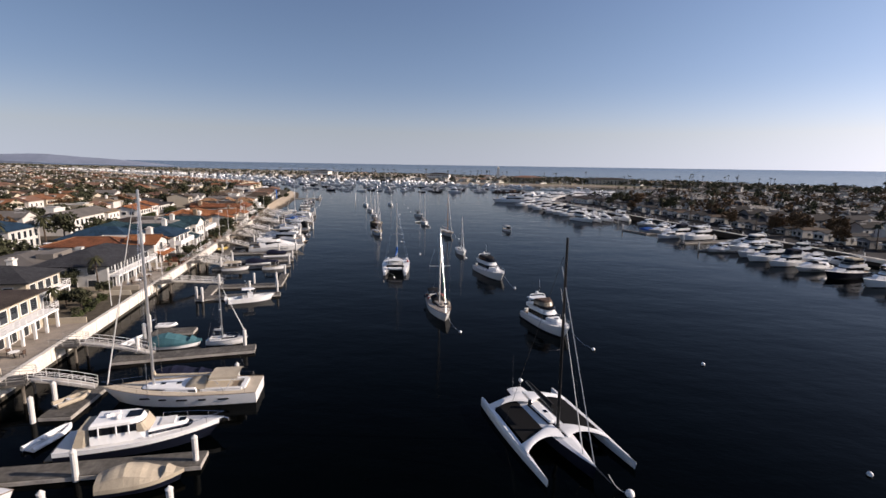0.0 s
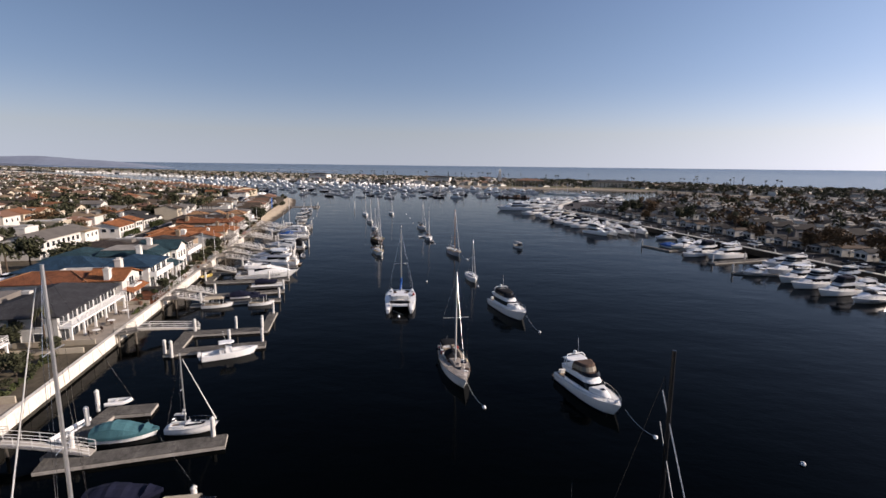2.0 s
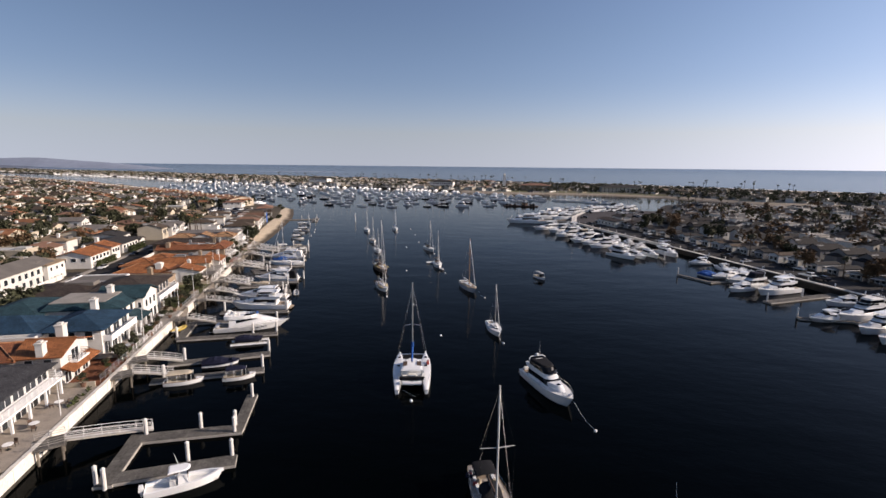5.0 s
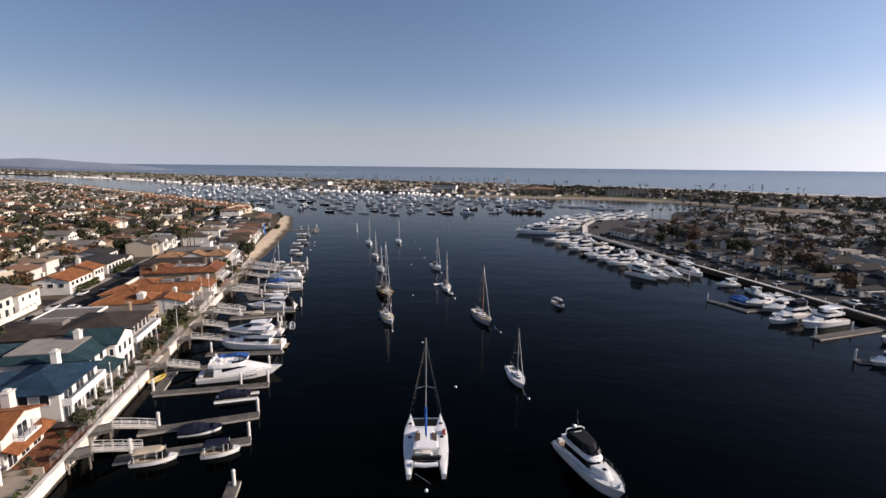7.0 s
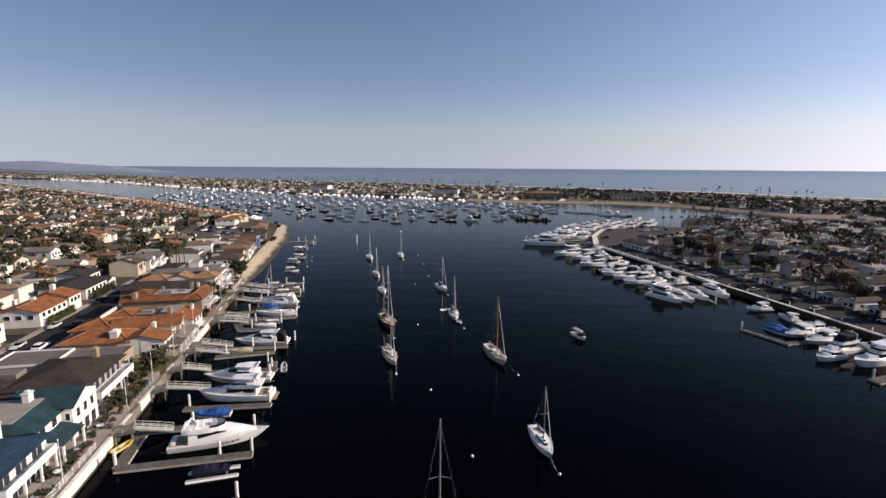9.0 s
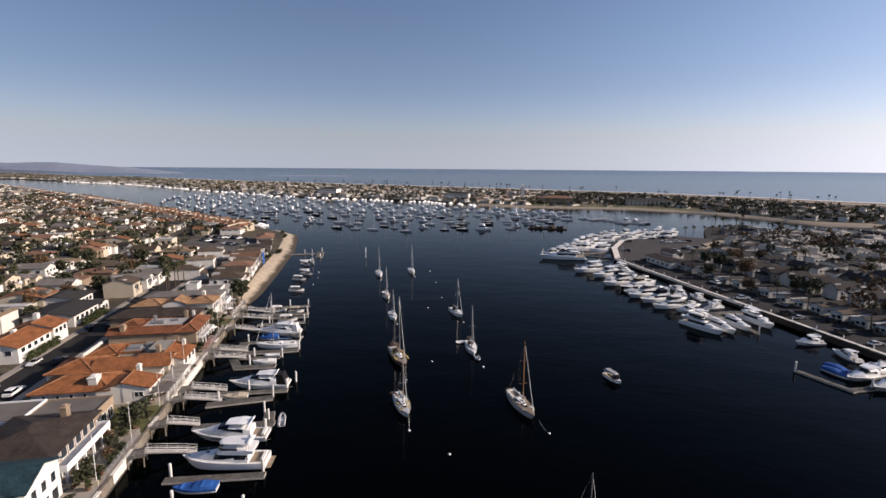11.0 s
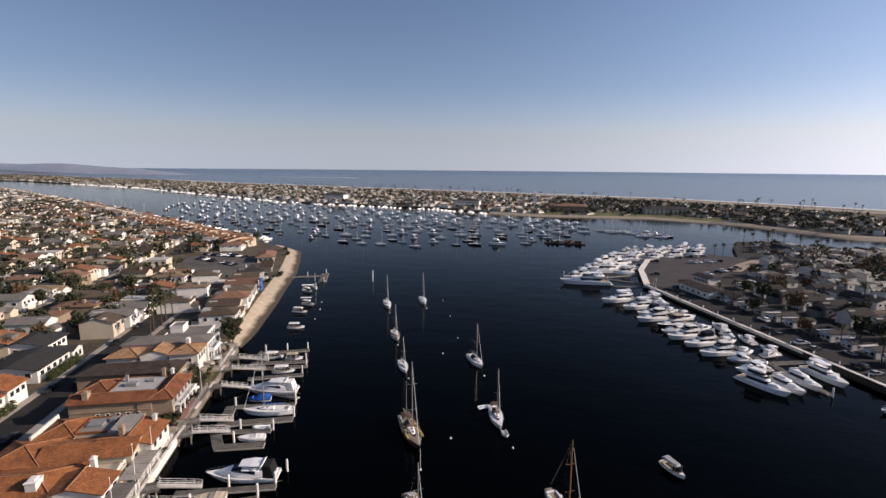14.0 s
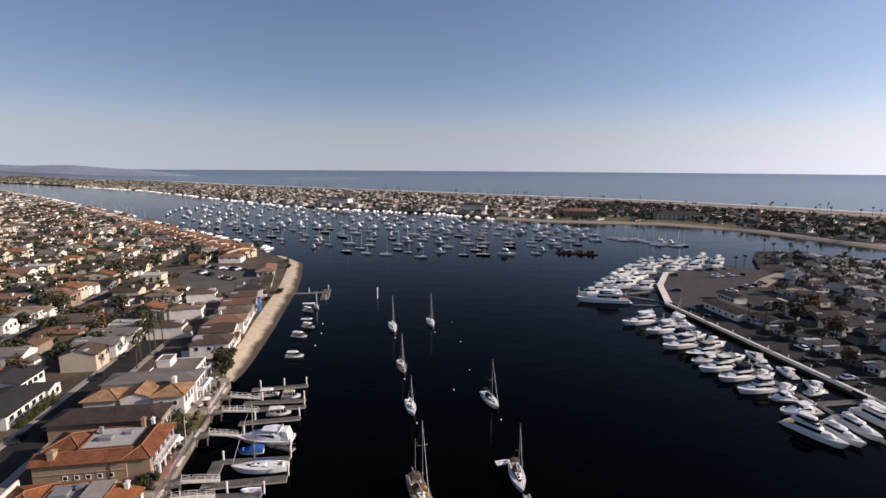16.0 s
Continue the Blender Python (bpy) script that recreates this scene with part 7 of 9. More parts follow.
STREETS = [(-34.5, -43.0), (-86, -94), (-137, -145), (-188, -196), (-240, -248), (-292, -300)]
rng = random.Random(11)
FORECOURT = [(-212, 412), (-204, 424), (-192, 440), (-168, 428), (-152, 400), (-138, 376), (-146, 358), (-158, 352), (-172, 362)]
TREE_SPOTS, FAR_LOTS = [], []
for row, d in enumerate((-52, -73, -104, -125, -155, -176, -207, -228, -258, -279, -310, -335, -362, -390, -420, -450)):
    s = -30.0 + 3 * (row % 3)
    while s < 1500:
        w = rng.uniform(9.8, 12.4)
        x, y = shore(s + w / 2, d)
        s += w
        if not clear_of_edge(x, y, ISLE, 12) or y < 20 - 0.25 * d or not all(not inside(x + a, y + b, FORECOURT) for a, b in ((0, 0), (11, 0), (-9, 0), (0, 9), (0, -9))) or (row == 0 and (126 < s - w / 2 < 194 or 206 < s - w / 2 < 281)):
            continue
        near = y < 325 and d > -110
        turn = SHORE_TURN + (0 if row % 2 == 0 else 180) + rng.uniform(-2, 2)
        m = pose(x + rng.uniform(-2.5, 2.5), y, GROUND, 0, 0, turn)
        if rng.random() < 0.1:
            TREE_SPOTS.extend([(x, y, near), (x + 5, y + 3, near), (x - 5, y - 2, near)])
            continue
        k = rng.choice((0, 2, 3, 5, 7, 8, 8, 9, 9, 10, 11, 12, 12, 13, 1, 6, 4))
        sc = (rng.uniform(0.9, 1.2), rng.uniform(0.82, 1.02), rng.uniform(0.75, 1.15))
        if rng.random() < 0.3:
            m = m @ pose(0, 0, 0, 0, 0, 90)
            sc = (sc[0] * 0.7, sc[1] * 1.2, sc[2])
        if near:
            place(PROTOS[k], m, "island houses", *sc)
        else:
            FAR_LOTS.append((m, k, sc))
        for _ in range(rng.choice((2, 3, 4))):
            TREE_SPOTS.append((*shore(s + rng.uniform(-3, 3), d + rng.uniform(-11, 11)), near))
        if rng.random() < 0.35:
            TREE_SPOTS.append((*shore(s - w / 2, d + rng.choice((-9.5, 9.5))), near))
for d in np.arange(-480, -1100, -27):
    for s in np.arange(150, 1700, 13.5):
        x, y = shore(s + rng.uniform(-3, 3), float(d) + rng.uniform(-4, 4))
        if clear_of_edge(x, y, ISLE, 14) and rng.random() < 0.85:
            FAR_LOTS.append((pose(x, y, GROUND, 0, 0, SHORE_TURN + rng.choice((0, 90))), rng.choice((0, 2, 3, 7, 8, 9, 10, 11, 13, 1)), (rng.uniform(0.8, 1.1), rng.uniform(0.8, 1.1), rng.uniform(0.7, 1.1))))
            if rng.random() < 0.6:
                TREE_SPOTS.append((x + 7, y - 8, False))
# houses across the street, their long eaves towards it
h = villa(214.4, -45.9, "white house with orange tile gable roof across the street", "island houses")
block(h, -10.4, 0, 0, 14.4, 4.4, WHITE_WALL, TILE, "gable", 1.6, 0.6, along="y")
block(h, -9.6, 0.6, 14.6, 21.6, 5.1, WHITE_WALL, TILE, "gable", 1.6, 0.6, along="y")
chimney(h, -6.4, 20.0, 5.6, 2.6, 1.1)
chimney(h, -6.0, 9.0, 5.2, 1.6, 0.9)
windows(h, "E", 0.0, 0.6, 14, 2.6, 1.4, 1.2, 5)
windows(h, "E", 0.6, 15.0, 21.2, 3.0, 1.3, 1.3, 3)
windows(h, "S", 0.0, -9.6, -0.8, 2.4, 1.4, 1.2, 3)
h = villa(245.0, -48.0, "long white house under a dark gravel roof", "island houses")
block(h, -14.5, 0, 0, 15.6, 3.9, WHITE_WALL, DARK_ROOF, "gable", 1.3, 0.8, along="y")
windows(h, "E", 0.0, 0.6, 15, 1.7, 1.6, 1.3, 5)
windows(h, "S", 0.0, -13.5, -0.8, 1.7, 1.4, 1.3, 4)
block(h, -5.6, 0.4, 16.4, 22.0, 3.1, WHITE_WALL, DARK_ROOF, "gable", 1.1, 0.5, along="x")
windows(h, "E", 0.4, 17.0, 21.4, 0.9, 1.4, 1.4, 2)
h = villa(264.0, -56.4, "white house with a low dark roof and broad eaves", "island houses")
block(h, -14, 0, 0, 11.0, 4.5, WHITE_WALL, DARK_ROOF, "gable", 1.3, 0.8, along="y")
windows(h, "E", 0.0, 0.6, 10.4, 2.2, 1.8, 1.4, 4)
windows(h, "S", 0.0, -13, -0.8, 2.2, 1.4, 1.3, 4)
# long white house across the street, behind a white garden wall
h = villa(136, -48, "white two-storey house with tall windows under blue shingles", "island houses")
block(h, -12, 0, 0, 13.5, 5.8, WHITE_WALL, TILE_BLUE, "hip", 2.0, 0.6)
windows(h, "E", 0.0, 0.5, 13, 3.2, 1.2, 1.9, 5)
windows(h, "E", 0.0, 0.5, 13, 0.4, 1.2, 2.0, 5)
windows(h, "S", 0.0, -11.5, -0.5, 3.2, 1.2, 1.8, 4)
windows(h, "S", 0.0, -11.5, -0.5, 0.4, 1.2, 1.9, 4)
h = villa(169, -49.5, "long white two-storey house with many windows and grey roof", "island houses")
block(h, -10, 0, 0, 30, 5.6, WHITE_WALL, GREY_ROOF, "gable", 1.9, 0.6, along="y")
windows(h, "E", 0.0, 0.5, 29.5, 3.2, 1.4, 1.5, 10)
windows(h, "E", 0.0, 0.5, 29.5, 0.4, 1.4, 1.9, 9)
windows(h, "S", 0.0, -9.5, -0.5, 3.2, 1.3, 1.4, 3)
w = thing("garden_wall", h.matrix_basis @ pose(2.4, 15, 0), "white garden wall with piers along the street", "wall")
part("wall", Geo().box(0, 0, -0.2, 0.3, 30, 1.6), WHITE_WALL, w)
for k in range(9):
    part("pier", Geo().box(0, -14.6 + 3.65 * k, -0.2, 0.5, 0.5, 2.0), WHITE_WALL, w)
# houses behind the beach
for k, (x, y) in enumerate([(-117, 282), (-121, 294), (-124, 306), (-127, 318), (-131, 331), (-135, 344), (-138, 356)]):
    place(PROTOS[(13, 9, 4, 13, 1, 9, 0, 12, 13, 6, 9, 4, 13)[k]], pose(x + 2, y, GROUND, 0, 0, 14 + k), "beach houses", 1.0, 1.05, 1.0)
    if k % 2:
        place(PROTOS[(9, 13, 2, 8)[k % 4]], pose(x - 22, y + 5, GROUND, 0, 0, 194 + k), "beach houses", 1.0, 0.9, 0.9)


def far_houses(name, lots, label, base):
    """Distant houses, too many and too small to tell apart: walls, roofs and windows in three meshes."""
    sets = {}
    for m, k, sc in lots:
        w, d, h, wall, roof, kind, rise, _ = SPECS[k]
        hw, hd = w / 2, d / 2
        gw, gr = Geo(), Geo()
        gw.box(0, 0, -0.2, w, d, h + 0.2)
        if kind == "gable":
            gable_wall(gw, -hw, hw, -hd, hd, h - 0.02, rise, "x" if k % 2 else "y")
            gr = gable_roof(-hw, hw, -hd, hd, h + 0.1, rise, 0.5, 0.18, "x" if k % 2 else "y")
        elif kind == "hip":
            gr = hip_roof(-hw, hw, -hd, hd, h + 0.1, rise)
        else:
            gr.box(0, 0, h, w + 0.3, d + 0.3, 0.4)
        j = int(abs(m.translation.x * 7 + m.translation.y * 13)) % 6
        wx, wy, wh = w * (0.3, -0.35, 0.1, 0.36, -0.1, 0.0)[j], d * (0.35, 0.3, -0.45, -0.3, 0.5, 0.0)[j], h * (0.7, 0.55, 0.85, 0.6, 0.75, 1.25)[j]
        gw.box(wx, wy, -0.2, w * 0.45, d * 0.5, wh + 0.2).box(-w * 0.2, d * 0.15, h, 0.9, 1.1, rise + 0.8)
        extra = hip_roof(wx - w * 0.225, wx + w * 0.225, wy - d * 0.25, wy + d * 0.25, wh + 0.1, rise * 0.7, 0.4) if j % 2 else gable_roof(wx - w * 0.225, wx + w * 0.225, wy - d * 0.25, wy + d * 0.25, wh + 0.1, rise * 0.7, 0.35)
        gr.add(extra.v, extra.f)
        gg = Geo()
        for i in range(3):
            gg.box(hw, -hd + d * (i + 0.5) / 3, h - 2.0, 0.06, 1.3, 1.2).box(-hw + w * (i + 0.5) / 3, -hd, h - 2.0, 1.3, 0.06, 1.2)
        t = m @ Matrix.Diagonal((*sc, 1))
        for mat, g in ((wall, gw), (roof, gr), (PANE, gg)):
            sets.setdefault(mat.name, (mat, Geo()))[1].add(g.turned(t).v, g.f)
    th = thing(name, pose(0, 0, 0), label, "houses", kind="stuff")
    for mat, g in sets.values():
        ob = part("wall" if "stucco" in mat.name or "siding" in mat.name else "roof" if "roof" in mat.name else "pane", g, mat, th)
        ob["kind"] = "stuff"


# terracotta-roofed row along the isle's far shore
for k in range(46):
    t = k / 45
    ax, ay, bx, by = -185, 477, -560, 790
    x, y = ax + (bx - ax) * t, ay + (by - ay) * t
    FAR_LOTS.append((pose(x - 9, y - 11, GROUND, 0, 0, 50), (12, 12, 4, 12, 1, 12)[k % 6] if k < 20 else (12, 7, 8, 4, 10, 3, 11)[k % 7], (1.5, 0.8, 1.1)))
for k in range(60):
    t = k / 59
    x, y = -570 - 520 * t, 798 + 400 * t
    FAR_LOTS.append((pose(x - 8, y - 14, GROUND, 0, 0, 52), rng.choice((12, 8, 7, 10, 11, 13)), (1.3, 0.8, 1.1)))
far_houses("far_island_houses", FAR_LOTS, "distant rows of pale houses with tiled roofs", 0)
lots = []
near = [(-2600, 2250), (-1774, 1895), (-1374, 1694), (-945, 1447), (-571, 1146), (-338, 959), (-67, 864), (12, 795), (77, 762), (221, 747), (295, 688), (330, 607), (420, 556)]
ocean = [(-2600, 2900), (-2042, 2476), (-1439, 2240), (-972, 1912), (-442, 1630), (-103, 1453), (20, 1380), (110, 1330), (195, 1277), (384, 1173), (540, 1011), (618, 908), (900, 680)]
for seg in range(12):
    (ax, ay), (bx, by) = near[seg], near[seg + 1]
    (cx, cy), (dx, dy) = ocean[seg], ocean[seg + 1]
    n = max(2, int(math.hypot(bx - ax, by - ay) / 11))
    for i in range(n):
        t = (i + 0.5) / n
        px, py, qx, qy = ax + (bx - ax) * t, ay + (by - ay) * t, cx + (dx - cx) * t, cy + (dy - cy) * t
        depth = math.hypot(qx - px, qy - py)
        rows = max(2, int((depth - (120 if seg > 4 else 90)) / 30))
        for r in range(rows):
            f = (24 + r * 30 + rng.uniform(-6, 6)) / depth
            x, y = px + (qx - px) * f + rng.uniform(-3, 3), py + (qy - py) * f + rng.uniform(-3, 3)
            park = -40 < x < 330 and r < 2 and seg in (8, 9, 10)
            if park and rng.random() < 0.8 or rng.random() < 0.12:
                if rng.random() < 0.6:
                    TREE_SPOTS.append((x, y, False))
                continue
            lots.append((pose(x, y, 1.8, 0, 0, rng.choice((-50, 40, 130))), rng.choice((10, 11, 11, 3, 7, 8, 1, 9, 13, 2) if seg < 8 else (0, 5, 5, 9, 13, 2, 7)), (rng.uniform(0.7, 1.5), rng.uniform(0.8, 1.4), rng.uniform(0.45, 0.95))))
            for _ in range(rng.choice((0, 1, 2, 2) if seg < 8 else (2, 3, 3))):
                TREE_SPOTS.append((x + rng.uniform(-12, 12), y + rng.uniform(-14, -2), False))
far_houses("far_peninsula_houses", lots, "distant crowded beach houses on the far peninsula", 0)
tower = thing("pavilion_tower", pose(88, 890, 1.8), "pale tower standing above the far shore houses", "tower")
part("shaft", Geo().box(0, 0, 0, 5, 5, 19), WHITE_WALL, tower)
part("cupola", Geo().box(0, 0, 19, 3.6, 3.6, 4).add([(-2.6, -2.6, 23), (2.6, -2.6, 23), (2.6, 2.6, 23), (-2.6, 2.6, 23), (0, 0, 27)], [(0, 1, 4), (1, 2, 4), (2, 3, 4), (3, 0, 4), (3, 2, 1, 0)]), WHITE_WALL, tower)
for x, y, w, d, h, mat, lab in ((130, 820, 46, 26, 9, TAN_WALL, "long brown civic building by the far beach"), (-20, 880, 40, 22, 11, WHITE_WALL, "large white pavilion hall on the far shore"), (260, 800, 60, 24, 8, CREAM_WALL, "low cream school building by the far beach"), (-260, 985, 36, 22, 12, WHITE_WALL, "tall white waterfront block on the far shore")):
    b = thing("pavilion", pose(x, y, 1.8, 0, 0, -8), lab, "building")
    block(b, -w / 2, w / 2, -d / 2, d / 2, h, mat, RED_ROOF if mat is TAN_WALL else DARK_ROOF, "hip", 3.0, 0.8)
    windows(b, "S", -d / 2, -w / 2 + 1, w / 2 - 1, 1.0, 2.2, 2.0, 10)
    windows(b, "S", -d / 2, -w / 2 + 1, w / 2 - 1, h - 3.2, 2.2, 1.8, 10)

# ---- trees ----
def leaf(g, p, size, rnd):
    """One clump of leaves: a bent four-sided blade."""
    a = Vector((rnd.gauss(0, 1), rnd.gauss(0, 1), rnd.gauss(0, 0.7))).normalized()
    b = a.cross(Vector((rnd.gauss(0, 1), rnd.gauss(0, 1), rnd.gauss(0, 1)))).normalized()
    c = a.cross(b) * 0.25 * size
    p = Vector(p)
    a, b = a * size, b * size * rnd.uniform(0.5, 0.9)
    g.add([tuple(p - a), tuple(p - b + c), tuple(p + a), tuple(p + b + c)], [(0, 1, 2), (0, 2, 3)])


def crown_points(rnd, n, rx, rz, zc, lobes):
    cs = [(rnd.uniform(-rx, rx) * 0.6, rnd.uniform(-rx, rx) * 0.6, zc + rnd.uniform(-rz, rz) * 0.6, rnd.uniform(0.4, 0.7)) for _ in range(lobes)]
    for _ in range(n):
        x, y, z, k = rnd.choice(cs)
        v = Vector((rnd.gauss(0, 1), rnd.gauss(0, 1), rnd.gauss(0, 1))).normalized() * rnd.uniform(0.55, 1.0)
        yield (x + v.x * rx * k, y + v.y * rx * k, z + v.z * rz * k)


def tree(seed, height, rx, rz, leafmat, label, n=640):
    rnd = random.Random(seed)
    th = thing("tree", pose(0, -3000, 0), label, "tree")
    zc = height - rz
    g = Geo().tube([(0, 0, -0.3), (0.1, 0.05, zc * 0.5), (0, 0, zc)], 0.22, 7, 0.1)
    for k in range(6):
        a = k * 1.05 + rnd.uniform(-0.3, 0.3)
        g.tube([(0, 0, zc * rnd.uniform(0.45, 0.8)), (math.cos(a) * rx * 0.35, math.sin(a) * rx * 0.35, zc), (math.cos(a) * rx * 0.7, math.sin(a) * rx * 0.7, zc + rz * 0.4)], 0.09, 5, 0.03)
    part("trunk", g, BARK, th)
    c = Geo()
    for p in crown_points(rnd, n, rx, rz, zc, 9):
        leaf(c, p, rnd.uniform(0.28, 0.58), rnd)
    part("crown", c, leafmat, th)
    return th


def palm(seed, height, label, mat=None):
    rnd = random.Random(seed)
    th = thing("palm_tree", pose(0, -3000, 0), label, "palm tree")
    lean = rnd.uniform(-0.5, 0.5)
    part("trunk", Geo().tube([(0, 0, -0.3), (lean * 0.3, 0, height * 0.5), (lean, 0, height)], 0.24, 7, 0.15), BARK, th)
    c = Geo()
    for k in range(30):
        a = k * 2.4
        up = rnd.uniform(-0.7, 0.95)
        l = rnd.uniform(1.7, 2.5)
        rings = []
        for i in range(5):
            t = i / 4
            r = l * t
            z = height + 0.2 + up * l * t * 0.8 - 1.5 * t * t
            w = 0.32 * (1 - t) ** 0.6 * (0.4 + t * 1.8) * 0.8 + 0.02
            px, py = lean + math.cos(a) * r, math.sin(a) * r
            sx, sy = -math.sin(a) * w, math.cos(a) * w
            rings.append([(px - sx, py - sy, z - w * 0.5), (px, py, z), (px + sx, py + sy, z - w * 0.5)])
        c.loft(rings, closed=False, caps=False)
    part("fronds", c, mat or LEAF_PALM, th)
    th.children[1].name = "frond_crown"
    return th


TREES = [tree(1, 7.5, 3.4, 2.6, LEAF, "broad dark green garden tree"), tree(2, 9.0, 3.0, 3.4, LEAF, "tall dark green tree between houses"), tree(3, 6.0, 2.6, 2.0, LEAF, "small dark green garden tree"), tree(4, 8.5, 3.8, 3.0, LEAF_DRY, "russet-leaved tree in winter colour"), tree(5, 7.0, 3.0, 2.6, LEAF_DRY, "small russet-leaved street tree")]
PALMS = [palm(1, 9.5, "slender fan palm with a round crown"), palm(2, 12.5, "tall slender fan palm"), palm(3, 6.5, "short fan palm in a garden")]


def plant(proto, x, y, z, scale, turn, group):
    return place(proto, pose(x, y, z, 0, 0, turn), group, scale, scale, scale)


def far_trees(name, spots, mat, label, n=34, seed=3, big=1.0):
    """Distant trees as one mass of leaf clumps in separate crowns."""
    rnd = random.Random(seed)
    g = Geo()
    for x, y, z in spots:
        rx, rz = rnd.uniform(2.6, 4.8) * big, rnd.uniform(2.0, 3.8) * big
        for p in crown_points(rnd, n, rx, rz, z + rz + rnd.uniform(0.5, 2.0), 4):
            leaf(g, (x + p[0], y + p[1], p[2]), rnd.uniform(0.7, 1.3), rnd)
    ob = part(name, g, mat)
    tagged(ob, label, "trees", kind="stuff")


rng = random.Random(21)
count, far = 0, []
for x, y, near in TREE_SPOTS:
    z = GROUND if y < 480 else 1.8
    if near and count < 260 and rng.random() < 0.8:
        count += 1
        plant(TREES[rng.choice((0, 1, 1, 2, 2, 0, 0, 1, 2, 4))], x, y, GROUND, rng.uniform(0.7, 1.25), rng.uniform(0, 360), "island trees")
    else:
        far.append((x, y, z))
far_trees("far_woods", far, LEAF, "distant dark green trees among houses")
# gardens in front of and between the waterfront houses
for s, d, k, sc in ((72, -5, 0, 0.5), (74, -8, 2, 0.5), (81, -5, 2, 0.5), (84, -12, 0, 0.6), (117.6, -1.8, 2, 0.55), (118, -12, 2, 0.7), (149.5, -2.5, 2, 0.6), (168.5, -2.6, 2, 0.9), (172, -2.8, 0, 0.6), (262, -2, 2, 1.0), (268, -3, 0, 0.9), (272, -6, 0, 0.9), (276, -4, 2, 0.9), (228, -2, 2, 0.6), (140, -33, 2, 1.2), (147, -34, 0, 1.0), (153, -33, 0, 0.9), (151, -45, 0, 1.2), (99, -33, 1, 1.0), (109, -34, 0, 0.9)):
    x, y = shore(plot(s), d)
    plant(TREES[k], x, y, GROUND, sc, s * 37, "waterfront garden trees")
for s, d, k, sc in ((70.5, -8, 2, 0.6), (84, -7, 0, 0.7), (87.5, -30, 2, 1.0), (227.5, -3, 2, 0.8), (226.8, -6, 2, 0.7), (229, -4.5, 2, 0.9), (275, -33, 0, 1.0), (281, -34, 0, 1.1), (287, -33.5, 0, 1.0), (293, -34, 0, 1.1), (300, -34, 0, 1.0), (122, -47, 0, 0.9), (140, -46, 2, 1.2), (310, -45, 0, 1.0)):
    x, y = shore(plot(s), d)
    plant(PALMS[k], x, y, GROUND, sc, s * 31, "waterfront palms")


def hedge(s0, s1, d, h, w, z=GROUND):
    rnd = random.Random(int(s0 * 7 + d))
    g = Geo()
    l = s1 - s0
    for _ in range(int(l * h * w * 26)):
        x, y = shore(s0 + rnd.random() * l, d + (rnd.random() - 0.5) * w)
        leaf(g, (x, y, z + 0.15 + rnd.random() * h), rnd.uniform(0.18, 0.34), rnd)
    tagged(part("hedge", g, HEDGE), "clipped green hedge beside a house", "hedge", "garden hedges")


for s0, s1, d, h, w in ((210, 222.5, -44.5, 2.2, 1.2), (72, 80, -4.0, 0.7, 0.9), (117, 125, -1.2, 0.8, 0.8), (150, 163, -1.4, 0.6, 0.7), (237.5, 253, -45.6, 2.5, 1.6), (100, 106, -0.9, 0.7, 0.7), (68, 71, -3.0, 0.8, 0.8)):
    hedge(plot(s0), plot(s1), d, h, w)

# ---- streets, cars, terrace furniture ----
def strip(name, s0, s1, d0, d1, z, mat, label, cat):
    n = 12
    g = Geo()
    rings = []
    for k in range(n + 1):
        s = s0 + (s1 - s0) * k / n
        (ax, ay), (bx, by) = shore(s, d0), shore(s, d1)
        rings.append([(ax, ay, z - 0.12), (ax, ay, z), (bx, by, z), (bx, by, z - 0.12)])
    g.loft(rings, closed=False, caps=False)
    return tagged(part(name, g, mat), label, cat, kind="structure")


for k, (d0, d1) in enumerate(STREETS):
    end = (330, 395, 440, 500, 560, 620)[k]
    strip("road", -20, end, d1, d0, GROUND + 0.03, ASPHALT, "dark asphalt residential street", "road")
    for d in (d0 + 1.3, d1 - 1.3):
        strip("pavement", -20, end, d - 1.0, d + 1.0, GROUND + 0.16, SIDEWALK, "pale concrete pavement along the street", "pavement")
for s, d0, d1 in ((26, -96, -45), (205, -180, -45), (330, -230, -35)):
    g = Geo()
    (ax, ay), (bx, by) = shore(s, d0), shore(s, d1)
    g.box((ax + bx) / 2, (ay + by) / 2, GROUND - 0.1, d1 - d0, 7.0, 0.15, SHORE_TURN)
    tagged(part("road", g, ASPHALT), "dark asphalt cross street between houses", "road", kind="structure")


def car(paint, label, van=False):
    th = thing("car", pose(0, -3000, 0), label, "car")
    L, W, H = (4.5, 1.8, 1.45) if not van else (5.2, 1.95, 1.9)
    prof = [(-0.5, 0.3), (-0.5, 0.62), (-0.42, 0.66), (0.22, 0.64), (0.48, 0.52), (0.5, 0.3)]
    g = Geo().loft([[(x * L, s * W * k, z * H) for x, z in prof] for s, k in ((-1, 0.44), (-1, 0.5), (1, 0.5), (1, 0.44))])
    part("body", g, paint, th)
    c = (-0.46 * L if van else -0.4 * L, 0.2 * L, 0.44 * W, 0.42 * W, 0.62 * H, H, 0.22 * L, 0.1 * L, 0.14)
    cab = part("cabin", cabin(c, 0.03), paint, th)
    part("window_band", window_band(c, 0.12, 0.85, 0.012, False), GLASS, cab)
    wheel = mesh_of("wheel", Geo().tube([(0, -0.11, 0), (0, 0.11, 0)], 0.33, 10), TYRE)
    for sx in (-0.31, 0.31):
        for s in (-1, 1):
            w = new("wheel", wheel)
            w.parent = th
            w.matrix_basis = pose(sx * L, s * W * 0.45, 0.33)
    return th


